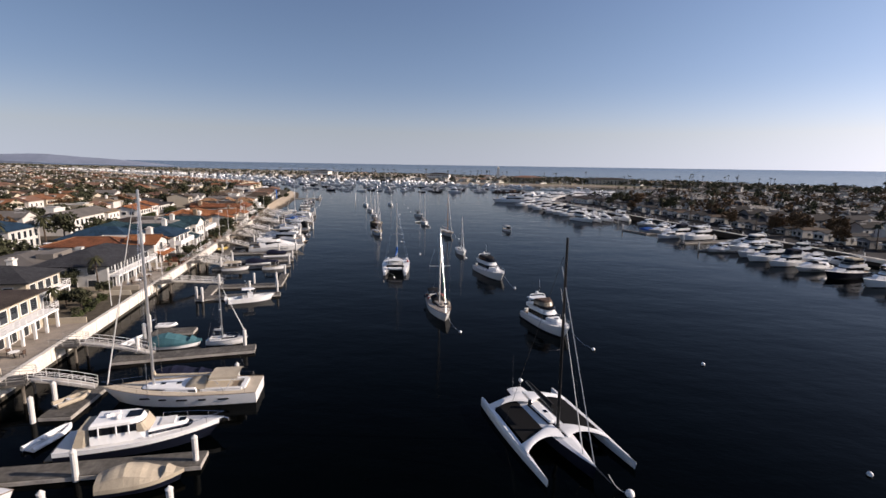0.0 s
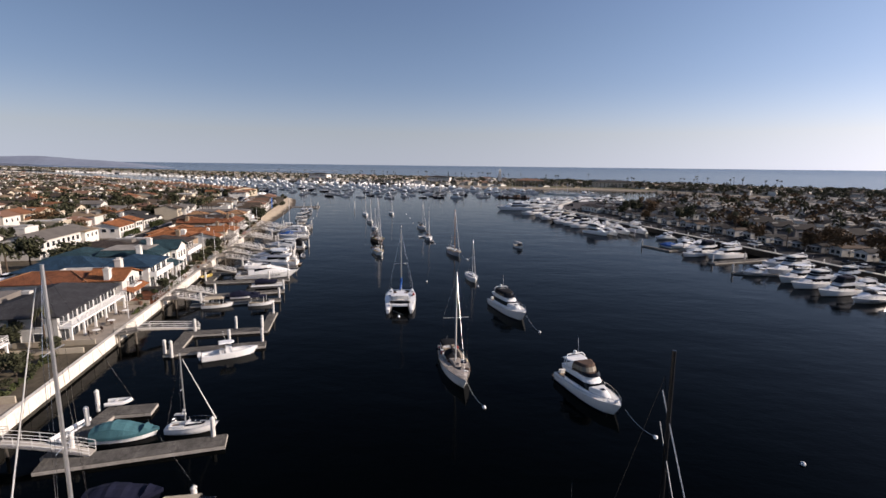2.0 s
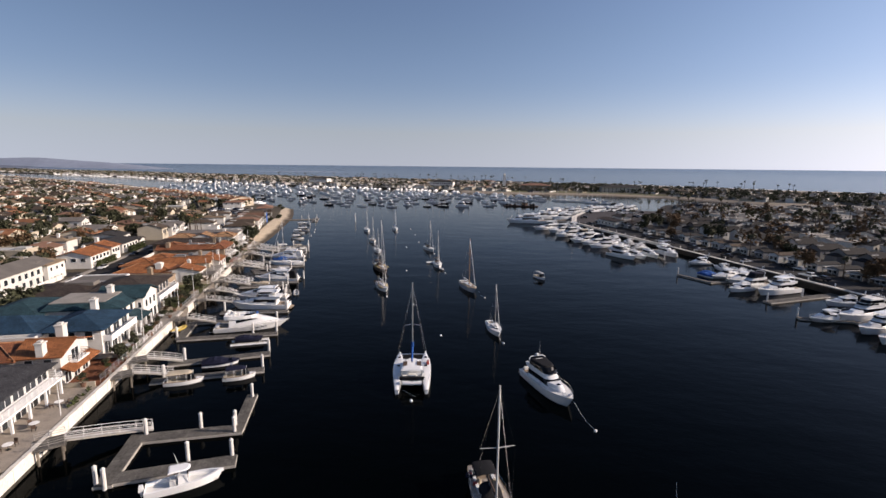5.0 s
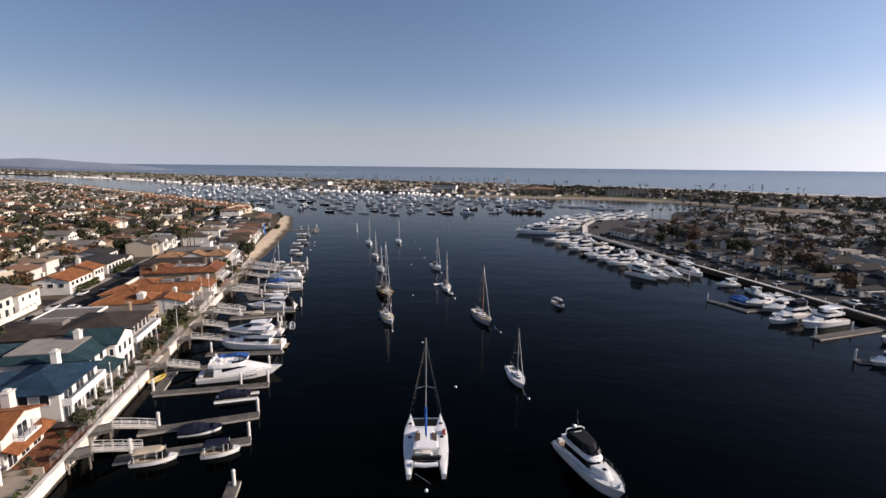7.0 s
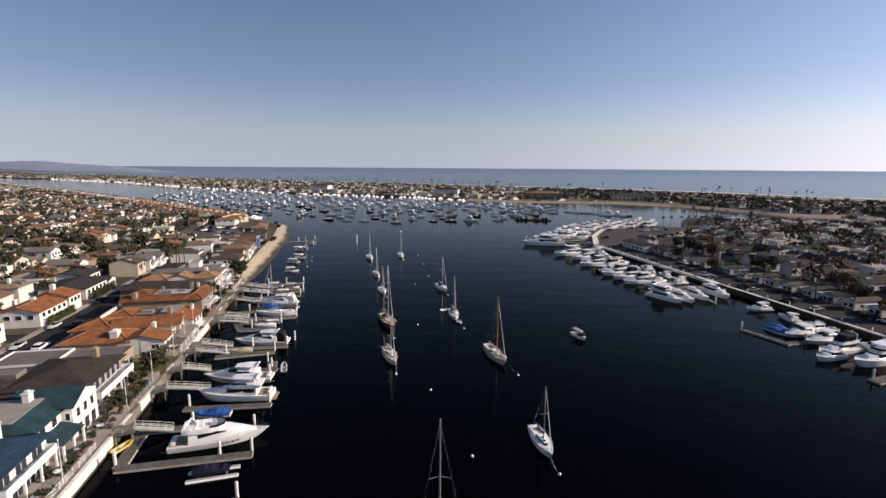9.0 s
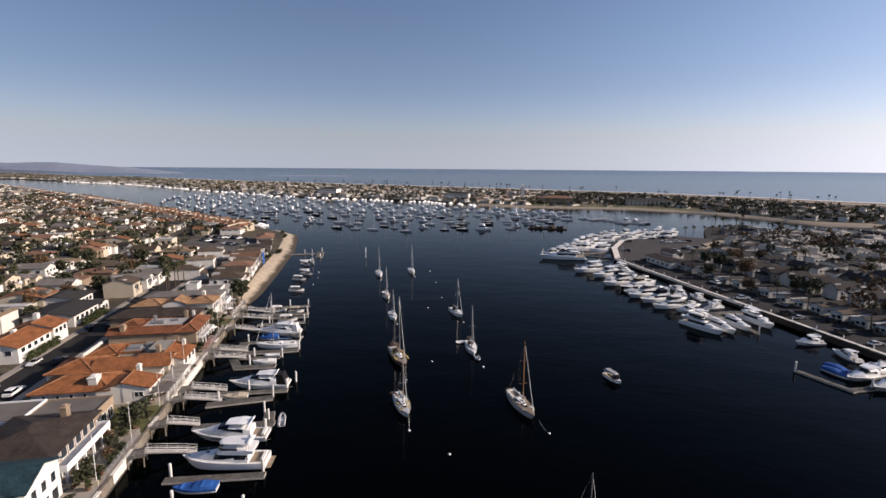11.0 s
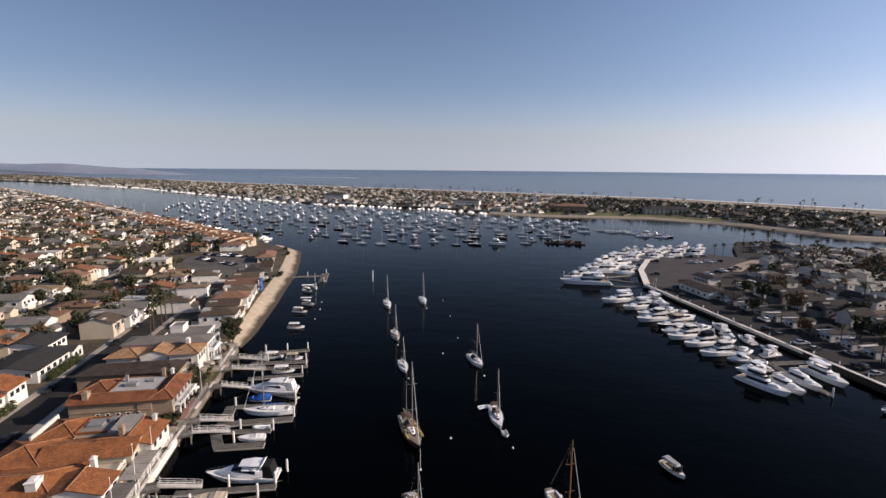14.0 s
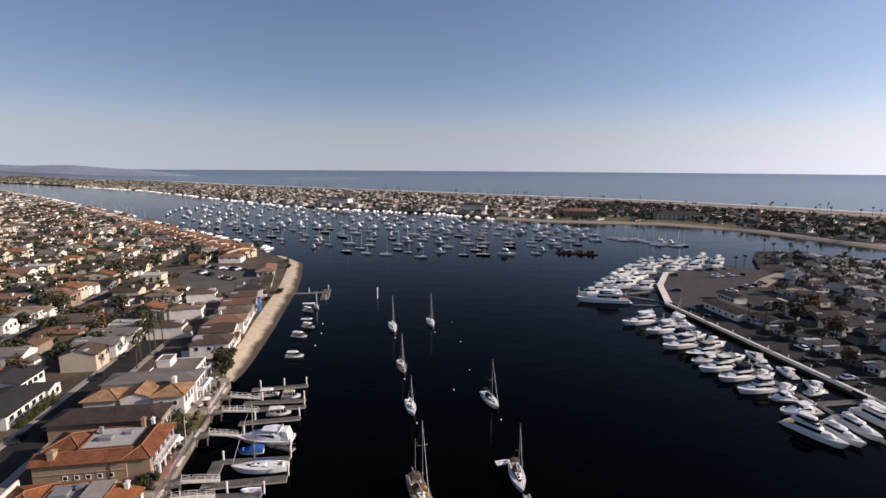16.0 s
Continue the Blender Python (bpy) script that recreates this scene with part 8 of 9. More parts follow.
CARS = [car(CAR_PAINT, "parked saloon car by the kerb"), car(GEL, "white van parked by the kerb", True), car(ENGINE, "black saloon car parked by the kerb"), car(NAVY, "dark blue car parked by the kerb", True)]
rng = random.Random(5)
for s in range(60, 320, 9):
    if rng.random() < 0.62:
        for d, a in ((-35.6, 90), (-41.9, 270)):
            if rng.random() < 0.6:
                x, y = shore(s + rng.uniform(-2, 2), d)
                place(rng.choice(CARS), pose(x, y, GROUND + 0.03, 0, 0, a + SHORE_TURN), "cars along the island street")


tagged(part("forecourt", Geo().prism(FORECOURT, GROUND, GROUND + 0.05), WORN_STREET), "worn pale asphalt forecourt behind the isle's beach", "car park", kind="structure")
for k in range(26):
    t = (k % 13) / 12
    x, y = (-200 + 30 * t, 428 - 7 * t) if k < 13 else (-196 + 32 * t, 412 - 18 * t)
    if rng.random() < 0.75:
        place(rng.choice(CARS), pose(x, y, GROUND + 0.05, 0, 0, 70 + rng.choice((0, 180))), "cars on the forecourt")
cafe = thing("beach_cafe", pose(-153, 416, GROUND, 0, 0, 20), "low beach cafe under a rust-brown roof", "building")
block(cafe, -5, 5, -11, 11, 3.4, WHITE_WALL, RED_ROOF, "hip", 1.8, 1.2)
windows(cafe, "E", 5, -10, 10, 0.8, 1.8, 1.6, 6)
windows(cafe, "S", -11, -4.5, 4.5, 0.8, 1.8, 1.6, 3)
pergola = thing("pergola", pose(-141, 388, GROUND, 0, 0, 20), "long timber pergola between the forecourt and the beach", "pergola")
for x in (-3.2, 3.2):
    part("beam", Geo().box(x, 0, 2.7, 0.2, 24, 0.25), BARK, pergola)
    for k in range(7):
        part("post", Geo().box(x, -11.4 + 3.8 * k, 0, 0.22, 0.22, 2.7), TRIM, pergola)
for k in range(21):
    part("rafter", Geo().box(0, -11.6 + 1.16 * k, 2.95, 7.6, 0.12, 0.2), BARK, pergola)
# a house front under repair, sheeted over in blue
sheet = thing("scaffold", pose(-119.8, 331.5, GROUND, 0, 0, 14), "steel scaffold hung with a bright blue sheet", "scaffold")
for y in (-2.6, 0.0, 2.6):
    for x in (-1.2, 0.0):
        part("pole", Geo().tube([(x, y, 0), (x, y, 7.6)], 0.05, 6), STEEL, sheet)
g = Geo()
g.loft([[(0.1 + 0.12 * math.sin(i * 1.7 + k), -2.7 + 5.4 * i / 8, 1.0 + 6.2 * k / 6) for i in range(9)] + [(0.06 + 0.12 * math.sin(i * 1.7 + k), -2.7 + 5.4 * i / 8, 1.0 + 6.2 * k / 6) for i in range(8, -1, -1)] for k in range(7)])
part("sheet", g, CANVAS_BLUE, sheet, "bright blue plastic sheet")


def flagpole(s, d, h=9.0):
    x, y = shore(s, d)
    th = thing("flagpole", pose(x, y, GROUND), "white flagpole on the seawall terrace", "flagpole", "flagpoles")
    part("pole", Geo().tube([(0, 0, 0), (0, 0, h)], 0.07, 6, 0.04), TRIM, th)
    part("finial", Geo().ball(0, 0, h + 0.08, 0.12, 6, 4), TRIM, th)


for s, h in ((48, 6), (73, 6), (98, 7), (126, 7), (150, 9), (164, 8), (176, 8), (186, 9), (196, 8), (224, 7), (243, 8)):
    flagpole(plot(s), -0.9, h)


def terrace_wall(s, d0, d1):
    (ax, ay), (bx, by) = shore(s, d0), shore(s, d1)
    ob = part("garden_wall", Geo().box((ax + bx) / 2, (ay + by) / 2, GROUND + 0.1, abs(d1 - d0), 0.22, 0.95, SHORE_TURN), CREAM_WALL)
    tagged(ob, "low cream wall dividing two terraces", "wall", "terrace walls")


for s in (50.5, 67.5, 81, 85, 107.1, 118.3, 149.6, 166.8, 176.6, 208.5, 228, 237.8, 255.5):
    terrace_wall(plot(s), -12.0, -0.6)


def patio_set():
    th = thing("patio_table", pose(0, -3000, 0), "round white patio table with dark base", "table")
    part("top", Geo().tube([(0, 0, 0.7), (0, 0, 0.75)], 0.6, 12), TRIM, th)
    part("pedestal", Geo().tube([(0, 0, 0), (0, 0, 0.7)], 0.06, 6).tube([(0, 0, 0), (0, 0, 0.04)], 0.3, 10), CARBON, th)
    ch = thing("patio_chair", pose(0, -3000, 0), "dark woven patio chair on the terrace", "chair")
    part("seat", Geo().box(0, 0, 0.4, 0.5, 0.5, 0.08), CANVAS_BROWN, ch)
    part("backrest", Geo().box(-0.24, 0, 0.48, 0.06, 0.5, 0.45), CANVAS_BROWN, ch)
    g = Geo()
    for sx in (-0.22, 0.22):
        for sy in (-0.22, 0.22):
            g.box(sx, sy, 0, 0.05, 0.05, 0.4)
    part("leg_frame", g, CARBON, ch)
    um = thing("patio_umbrella", pose(0, -3000, 0), "closed-weave pale patio umbrella standing open", "umbrella")
    part("pole", Geo().tube([(0, 0, 0), (0, 0, 2.6)], 0.03, 6), TRIM, um)
    g = Geo()
    ring = [(1.4 * math.cos(i * math.pi / 4), 1.4 * math.sin(i * math.pi / 4), 2.1) for i in range(8)]
    g.add(ring + [(0, 0, 2.65)], [(i, (i + 1) % 8, 8) for i in range(8)])
    part("canopy", g, CANVAS_WHITE, um)
    return th, ch, um


def potted_shrub(seed):
    rnd = random.Random(seed)
    th = thing("potted_shrub", pose(0, -3000, 0), "leafy shrub in a terracotta pot", "plant")
    part("pot", Geo().loft([[(r * math.cos(i * math.pi / 4), r * math.sin(i * math.pi / 4), z) for i in range(8)] for r, z in ((0.25, 0), (0.36, 0.5), (0.38, 0.55))]), POT, th)
    g = Geo()
    for p in crown_points(rnd, 90, 0.6, 0.55, 1.05, 5):
        leaf(g, p, rnd.uniform(0.1, 0.2), rnd)
    part("foliage", g, LEAF if seed % 2 else HEDGE, th)
    return th


SHRUBS = [potted_shrub(k) for k in (1, 2, 3)]
for k in range(26):
    s = 112 + k * 6.0 + rng.uniform(-2, 2)
    x, y = shore(s, rng.uniform(-3.6, -0.7))
    place(SHRUBS[k % 3], pose(x, y, GROUND + 0.22, 0, 0, k * 40), "terrace plants", *([rng.uniform(0.8, 1.6)] * 3))
def bush(seed, mat, label):
    rnd = random.Random(seed)
    g = Geo()
    for p in crown_points(rnd, 260, 1.2, 0.9, 0.75, 7):
        leaf(g, p, rnd.uniform(0.14, 0.28), rnd)
    return tagged(part("shrub", g, mat), label, "shrub")


BUSHES = [bush(1, LEAF, "rounded olive-green shrub on the terrace"), bush(2, LEAF_DRY, "rust-brown shrub on the terrace"), bush(3, HEDGE, "bright green shrub beside the seawall")]
for k in range(34):
    s = 112 + k * 4.5 + rng.uniform(-1.6, 1.6)
    x, y = shore(s, rng.uniform(-5.0, -0.5))
    f = rng.uniform(0.4, 0.9)
    place(BUSHES[rng.choice((0, 0, 1, 2))], pose(x, y, GROUND + 0.2, 0, 0, k * 77), "terrace shrubs", f, f, f * rng.uniform(0.8, 1.3))
for s, d, f in ((78, -3, 0.7), (80, -5, 0.8), (75, -4.5, 0.6), (83, -4, 0.8), (84, -7, 0.9)):
    x, y = shore(s, d)
    place(BUSHES[int(s) % 3], pose(x, y, GROUND + 0.15, 0, 0, s * 9), "terrace shrubs", f, f, f)
for k, (s0, s1) in enumerate(((108, 117.5), (119, 134), (152, 166), (178, 207), (212, 227), (239, 255))):
    g = Geo()
    (ax, ay), (bx, by) = shore(plot(s0), -0.25), shore(plot(s1), -0.25)
    railing(g, (ax, ay, GROUND + 0.4), (bx, by, GROUND + 0.4), 1.25, 0.035, 3, 1.6)
    tagged(part("terrace_railing", g, TRIM if k % 2 else ALLOY), "slim railing along the seawall top", "railing", "terrace railings")
spots = []
for (ax, ay), (bx, by) in zip([(-95, 262), (-104, 281), (-112, 318), (-126, 372), (-137, 425)], [(-104, 281), (-112, 318), (-126, 372), (-137, 425), (-153, 459)]):
    n = int(math.hypot(bx - ax, by - ay) / 4.5)
    for i in range(n):
        t = i / n
        if rng.random() < 0.16:
            spots.append((ax + (bx - ax) * t - rng.uniform(0, 5), ay + (by - ay) * t, GROUND - 1.2))
far_trees("beach_shrubs", spots, LEAF, "low shrubs between the beach and its houses", 40, 12, 0.5)


for s, d, f, k in ((157.5, -3.8, 0.9, 0), (159.2, -2.4, 0.8, 1), (161.0, -4.4, 1.0, 0), (162.6, -1.6, 0.7, 2), (164.4, -3.0, 0.9, 1), (166.6, -2.0, 0.8, 0), (168.2, -4.6, 1.1, 0), (170.6, -5.8, 1.2, 1), (172.0, -3.2, 1.0, 0), (176.0, -4.4, 0.9, 2), (178.4, -2.0, 0.8, 0), (140.5, -2.4, 0.7, 0), (143.6, -1.8, 0.6, 1), (146.4, -2.8, 0.7, 0), (214.6, -2.8, 0.9, 0), (215.8, -4.2, 1.1, 2), (216.8, -2.6, 1.2, 0), (217.2, -5.0, 1.0, 1), (228.5, -1.6, 0.8, 0), (232.8, -2.2, 1.0, 0), (234.6, -3.4, 1.2, 2), (235.4, -1.8, 0.8, 1), (194.4, -5.6, 0.7, 0), (192.8, -1.0, 0.5, 2)):
    x, y = shore(s, d)
    place(BUSHES[k], pose(x, y, GROUND + 0.2, 0, 0, s * 31), "terrace shrubs", f, f, f * 1.2)
x, y = shore(222.2, -1.5)
tagged(part("terrace", Geo().box(x, y, GROUND - 0.1, 1.9, 9.6, 0.55, SHORE_TURN).box(*shore(216.9, -1.5), GROUND - 0.1, 1.9, 0.4, 0.4, SHORE_TURN), BRICK_PINK), "raised pink tiled terrace with a step", "terrace", kind="structure")
TABLE, CHAIR, UMBRELLA = patio_set()
for s, d in ((56, -1.2), (90, -1.4), (95, -1.3), (101, -1.4), (122, -1.3), (128, -1.4), (134, -1.6), (141, -1.5), (155, -1.8), (160, -1.6), (182, -1.4), (190, -1.6), (201, -1.5), (216, -1.8), (222, -1.5), (233, -2.5), (242, -2.0), (249, -1.6), (261, -3.0)):
    x, y = shore(plot(s), d - 1.2)
    place(TABLE, pose(x, y, GROUND + 0.25), "terrace tables")
    for k in range(2):
        a = k * 150 + s * 13
        place(CHAIR, pose(x + 0.95 * math.cos(radians(a)), y + 0.95 * math.sin(radians(a)), GROUND + 0.25, 0, 0, a + 180), "terrace chairs")
for s, d in ((182.5, -0.8), (222.6, -1.0), (243, -1.0), (256.5, -4)):
    x, y = shore(plot(s), d - 1.2)
    place(UMBRELLA, pose(x, y, GROUND + 0.25), "terrace umbrellas")

# ---- the east side: quay, marina, trailer homes ----
def east(s, d=0.0):
    """A place s metres along the east quay from its near corner and d metres inland."""
    return 124.2 - 0.2009 * s + 0.9796 * d, 132 + 0.9796 * s + 0.2009 * d


ETURN = 11.59


def east_strip(name, s0, s1, d0, d1, z, mat, label, cat, thick=0.15):
    (ax, ay) = east((s0 + s1) / 2, (d0 + d1) / 2)
    return tagged(part(name, Geo().box(ax, ay, z - thick, d1 - d0, s1 - s0, thick, ETURN), mat), label, cat, kind="structure")


east_strip("quay", -190, 239, -0.4, 0.8, GROUND + 0.2, CONCRETE, "pale concrete quay edge along the marina", "quay", 1.1)
east_strip("road", -190, 239, 0.8, 15, GROUND + 0.05, ASPHALT, "dark asphalt road behind the quay", "road")
for d in (34, 76, 118, 160, 202):
    east_strip("road", -190, 215, d - 3.5, d + 3.5, GROUND + 0.04, ASPHALT, "narrow dark lane between trailer homes", "road")
lot = [(90, 348), (78, 368), (87, 404), (104, 440), (131, 452), (158, 466), (176, 452), (166, 428), (146, 408), (128, 386), (112, 366)]
walkway = Geo()
walkway.loft([[(x, y, GROUND - 0.1), (x, y, GROUND + 0.16), (x + 3.2, y - 1.2, GROUND + 0.16), (x + 3.2, y - 1.2, GROUND - 0.1)] for x, y in ((76.4, 367), (86.4, 405), (103.5, 440.5), (108, 443))], closed=False, caps=True)
tagged(part("pavement", walkway, CONCRETE), "pale concrete walkway round the car park's edge", "pavement", kind="structure")
LOT_YARD = [(90, 344), (78, 368), (87, 404), (104, 440), (131, 452), (158, 466), (190, 470), (186, 440), (172, 418), (152, 398), (132, 372), (112, 350)]
tagged(part("car_park", Geo().prism(lot, GROUND, GROUND + 0.06), FADED), "dark asphalt car park at the quay's end", "car park", kind="structure")
tagged(part("beach", Geo().prism([(138, 405), (148, 404), (166, 424), (184, 440), (204, 452), (232, 466), (228, 474), (200, 459), (176, 444), (158, 428)], 0.2, GROUND + 0.09), SAND), "pale curved path from the car park to the palms", "beach", kind="structure")
rng = random.Random(8)
for k in range(-20, 26):
    x, y = east(k * 9.2, 1.4)
    b = part("bollard", Geo().tube([(0, 0, 0), (0, 0, 0.9)], 0.16, 8), TRIM)
    b.location = (x, y, GROUND + 0.2)
    tagged(b, "short white bollard on the quay edge", "bollard", "quay bollards")


def trailer_home(k, wall, label, l=14.0, w=5.2, h=3.1, awn=True):
    th = thing("trailer_home", pose(0, -3000, 0), label, "trailer home")
    block(th, -l / 2, l / 2, -w / 2, w / 2, h, wall, (DARK_ROOF, BLACK_ROOF, BROWN_ROOF)[k], "gable", 0.9, 0.35, along="x")
    windows(th, "W", -l / 2, -w / 2 + 0.3, w / 2 - 0.3, 1.0, 1.5, 1.3, 2)
    windows(th, "S", -w / 2, -l / 2 + 0.5, l / 2 - 0.5, 1.1, 1.5, 1.1, 2)
    if awn:
        a = Geo().box(-l * 0.12, w / 2 + 1.6, h - 0.35, l * 0.7, 3.0, 0.12)
        for sx in (-0.42, 0.18):
            a.box(sx * l, w / 2 + 2.9, 0, 0.12, 0.12, h - 0.35)
        part("carport_awning", a, WHITE_ROOF, th)
    a = Geo().box(-l / 2 - 1.5, 0.4, h - 0.5, 3.0, w * 0.8, 0.12)
    for sy in (-0.3, 0.46):
        a.box(-l / 2 - 2.8, sy * w, 0, 0.1, 0.1, h - 0.5)
    part("porch_awning", a, WHITE_ROOF, th)
    part("porch_deck", Geo().box(-l / 2 - 1.5, 0.4, 0, 3.0, w * 0.8, 0.5), BROWN_ROOF, th)
    return th


HOMES = [trailer_home(0, EAST_WALL, "white trailer home with a flat carport awning"), trailer_home(1, GREY_WALL, "grey trailer home with a dark low gable roof"), trailer_home(2, EAST_WALL, "long white trailer home with a grey roof", 16, 5.6, 3.2, False)]
BIG = [small_house(1, 15, 8, 4.1, GREY_WALL, BLACK_ROOF, "gable", 2.2, "grey two-storey house with a steep dark gable", "house"), small_house(3, 14, 8, 4.1, EAST_WALL, BLACK_ROOF, "gable", 2.2, "white two-storey house with a dark gable roof", "house")]
for s in np.arange(-175, 205, 7.9):
    x, y = east(s, 22.5)
    place(HOMES[rng.choice((0, 0, 2, 1))], pose(x, y, GROUND, 0, 0, ETURN + rng.uniform(-1, 1)), "trailer homes", 0.72, 0.8, rng.uniform(0.78, 0.98))
for row, d in enumerate((48, 62)):
    for s in np.arange(-170 + 4 * (row % 3), 232 - d * 0.35, 8.6 if row else 10.8):
        x, y = east(s, d)
        if not clear_of_edge(x, y, EAST, 10) or inside(x, y, LOT_YARD) or (s < -120 and d > 100) or rng.random() < 0.07:
            continue
        if row == 0 or rng.random() < 0.15:
            place(rng.choice(BIG), pose(x, y, GROUND, 0, 0, ETURN + (0 if row % 2 == 0 else 180)), "east houses", 0.78, 0.82, rng.uniform(0.85, 1.1))
        else:
            place(HOMES[rng.choice((0, 1, 1, 2))], pose(x, y, GROUND, 0, 0, ETURN + (0 if row % 2 == 0 else 180)), "trailer homes", 0.7, 0.82, 0.9)
lots = []
for d in np.arange(80, 700, 17):
    for s in np.arange(-260, 520, 9.6):
        x, y = east(s, d)
        if clear_of_edge(x, y, EAST, 14) and not inside(x, y, LOT_YARD) and rng.random() < 0.85:
            lots.append((pose(x, y, GROUND, 0, 0, ETURN + rng.choice((0, 90))), rng.choice((14, 15, 14, 10, 5, 11, 14)), (rng.uniform(0.75, 0.95), rng.uniform(0.7, 0.9), rng.uniform(0.65, 1.0))))
far_houses("far_east_houses", lots, "distant grey and white houses behind the marina", 0)
# low white marina office and sheds
for x, y, w, d, a, lab in ((99, 348, 22, 11, 90, "low white marina office with brown gravel roof"), (112, 372, 12, 7, 90, "small white shed beside the car park"), (106, 332, 10, 7, 90, "small white workshop beside the quay road")):
    b = thing("marina_office", pose(x, y, GROUND, 0, 0, a + ETURN), lab, "building")
    block(b, -w / 2, w / 2, -d / 2, d / 2, 3.4, WHITE_WALL, SHINGLE, "gable", 1.2, 0.7, along="x")
    windows(b, "S", -d / 2, -w / 2 + 0.5, w / 2 - 0.5, 1.0, 1.4, 1.2, 5)
    windows(b, "N", d / 2, -w / 2 + 0.5, w / 2 - 0.5, 1.0, 1.4, 1.2, 5)
# trailers and sheds scattered behind the car park
for k, (x, y, a) in enumerate([(128, 358, 12), (138, 368, 95), (152, 384, 12), (150, 366, 12), (164, 392, 100), (178, 408, 12), (186, 424, 95)]):
    if inside(x, y, EAST):
        place(HOMES[k % 3], pose(x, y, GROUND, 0, 0, a), "trailer homes", 0.75, 0.95, 0.95)
    if k % 2:
        plant(TREES[3 + k % 2], x + 7, y - 6, GROUND, 1.0, k * 50, "trees among trailer homes")
# parked cars
for s in np.arange(-150, 235, 5.2):
    if rng.random() < 0.42:
        x, y = east(s, rng.choice((5.2, 5.2, 13.2)))
        place(rng.choice(CARS), pose(x, y, GROUND + 0.05, 0, 0, ETURN + rng.choice((0, 90, 90))), "cars along the quay")
for x0, y0, x1, y1, n in ((86, 376, 106, 430, 9), (112, 440, 150, 455, 10), (118, 388, 150, 412, 8), (122, 425, 150, 435, 8)):
    for i in range(n):
        if rng.random() < 0.6:
            t = i / (n - 1)
            place(rng.choice(CARS), pose(x0 + (x1 - x0) * t, y0 + (y1 - y0) * t, GROUND + 0.06, 0, 0, rng.choice((-25, 155))), "cars in the car park")
# trees and palms
for s in np.arange(-170, 215, 12.5):
    x, y = east(s + rng.uniform(-3, 3), 17.5)
    if rng.random() < 0.55:
        plant(PALMS[rng.choice((0, 1, 0))], x, y, GROUND, rng.uniform(0.75, 1.0), s * 17, "quayside palms")
    elif rng.random() < 0.7:
        plant(TREES[rng.choice((3, 4, 4, 0))], x, y, GROUND, rng.uniform(0.8, 1.2), s * 23, "quayside trees")
spots_a, spots_b = [], []
for d in (34, 55, 76, 97, 118, 139, 160, 181, 205, 240, 280, 320, 370, 420, 480, 540, 600):
    for s in np.arange(-220, 420, 7.5):
        x, y = east(s + rng.uniform(-4, 4), d + rng.uniform(-5, 5))
        if clear_of_edge(x, y, EAST, 6) and rng.random() < (0.4 if d < 120 else 0.65) and not inside(x, y, LOT_YARD) and not inside(x + 6, y + 6, LOT_YARD) and not (y > 462 and x < 300):
            if d < 60 and s > -110 and rng.random() < 0.7:
                plant(TREES[rng.choice((3, 3, 4, 0, 1))], x, y, GROUND, rng.uniform(0.8, 1.25), s * 7 + d, "trees among trailer homes")
            else:
                (spots_a if rng.random() < 0.6 else spots_b).append((x, y, GROUND))
            if rng.random() < 0.06:
                plant(PALMS[1], x + 4, y + 3, GROUND, rng.uniform(1.0, 1.4), s, "tall palms")
far_trees("far_russet_woods", spots_a, LEAF_DRY, "distant russet trees among trailer homes", 44, 8, 1.15)
far_trees("far_east_woods", spots_b, LEAF, "distant dark trees among trailer homes", 44, 9, 1.15)
for k in range(9):
    x, y = 196 + rng.uniform(0, 50), 486 + rng.uniform(0, 46)
    if clear_of_edge(x, y, EAST, 3):
        plant(PALMS[rng.choice((0, 1))], x, y, GROUND, rng.uniform(0.8, 1.0), k * 40, "palms on the spit")
for k in range(14):
    plant(PALMS[k % 2], 160 + k * 4.2, 461 + 1.6 * k + 2 * math.sin(k), GROUND, 0.85, k * 50, "palms on the spit") if k % 2 == 0 else None
FAR_PALMS = []
for k in range(70):
    x = rng.uniform(-600, 620)
    y = 1300 - 0.62 * x + rng.uniform(-120, 0)
    if inside(x, y, FAR):
        FAR_PALMS.append((x, y))

# ---- the marina's boats ----
def far_cruiser(L, label):
    th = thing("moored_cruiser", pose(0, -3000, 0), label, "motorboat")
    g, sheer = hull_shape(L, 0.32 * L, 0.1 * L + 0.1, 0.13 * L + 0.3, 0.5, 0.9, 0.1, 2.4, 0.4, 0.12, 9)
    part("hull", g, GEL, th, smooth=True)
    part("deck", deck_shape(sheer), DECK, th)
    c = (-0.3 * L, 0.18 * L, 0.13 * L, 0.1 * L, 0.1 * L, 0.1 * L + 2.0, 0.12 * L, 0, 0.12)
    fly = cabin((-0.25 * L, 0.05 * L, 0.12 * L, 0.09 * L, 0.1 * L + 2.05, 0.1 * L + 2.8, 0.4, 0, 0.05))
    house = part("deckhouse", cabin(c).add(fly.v, fly.f), GEL, th)
    part("side_window", window_band(c, 0.4, 0.85), GLASS, house)
    return th


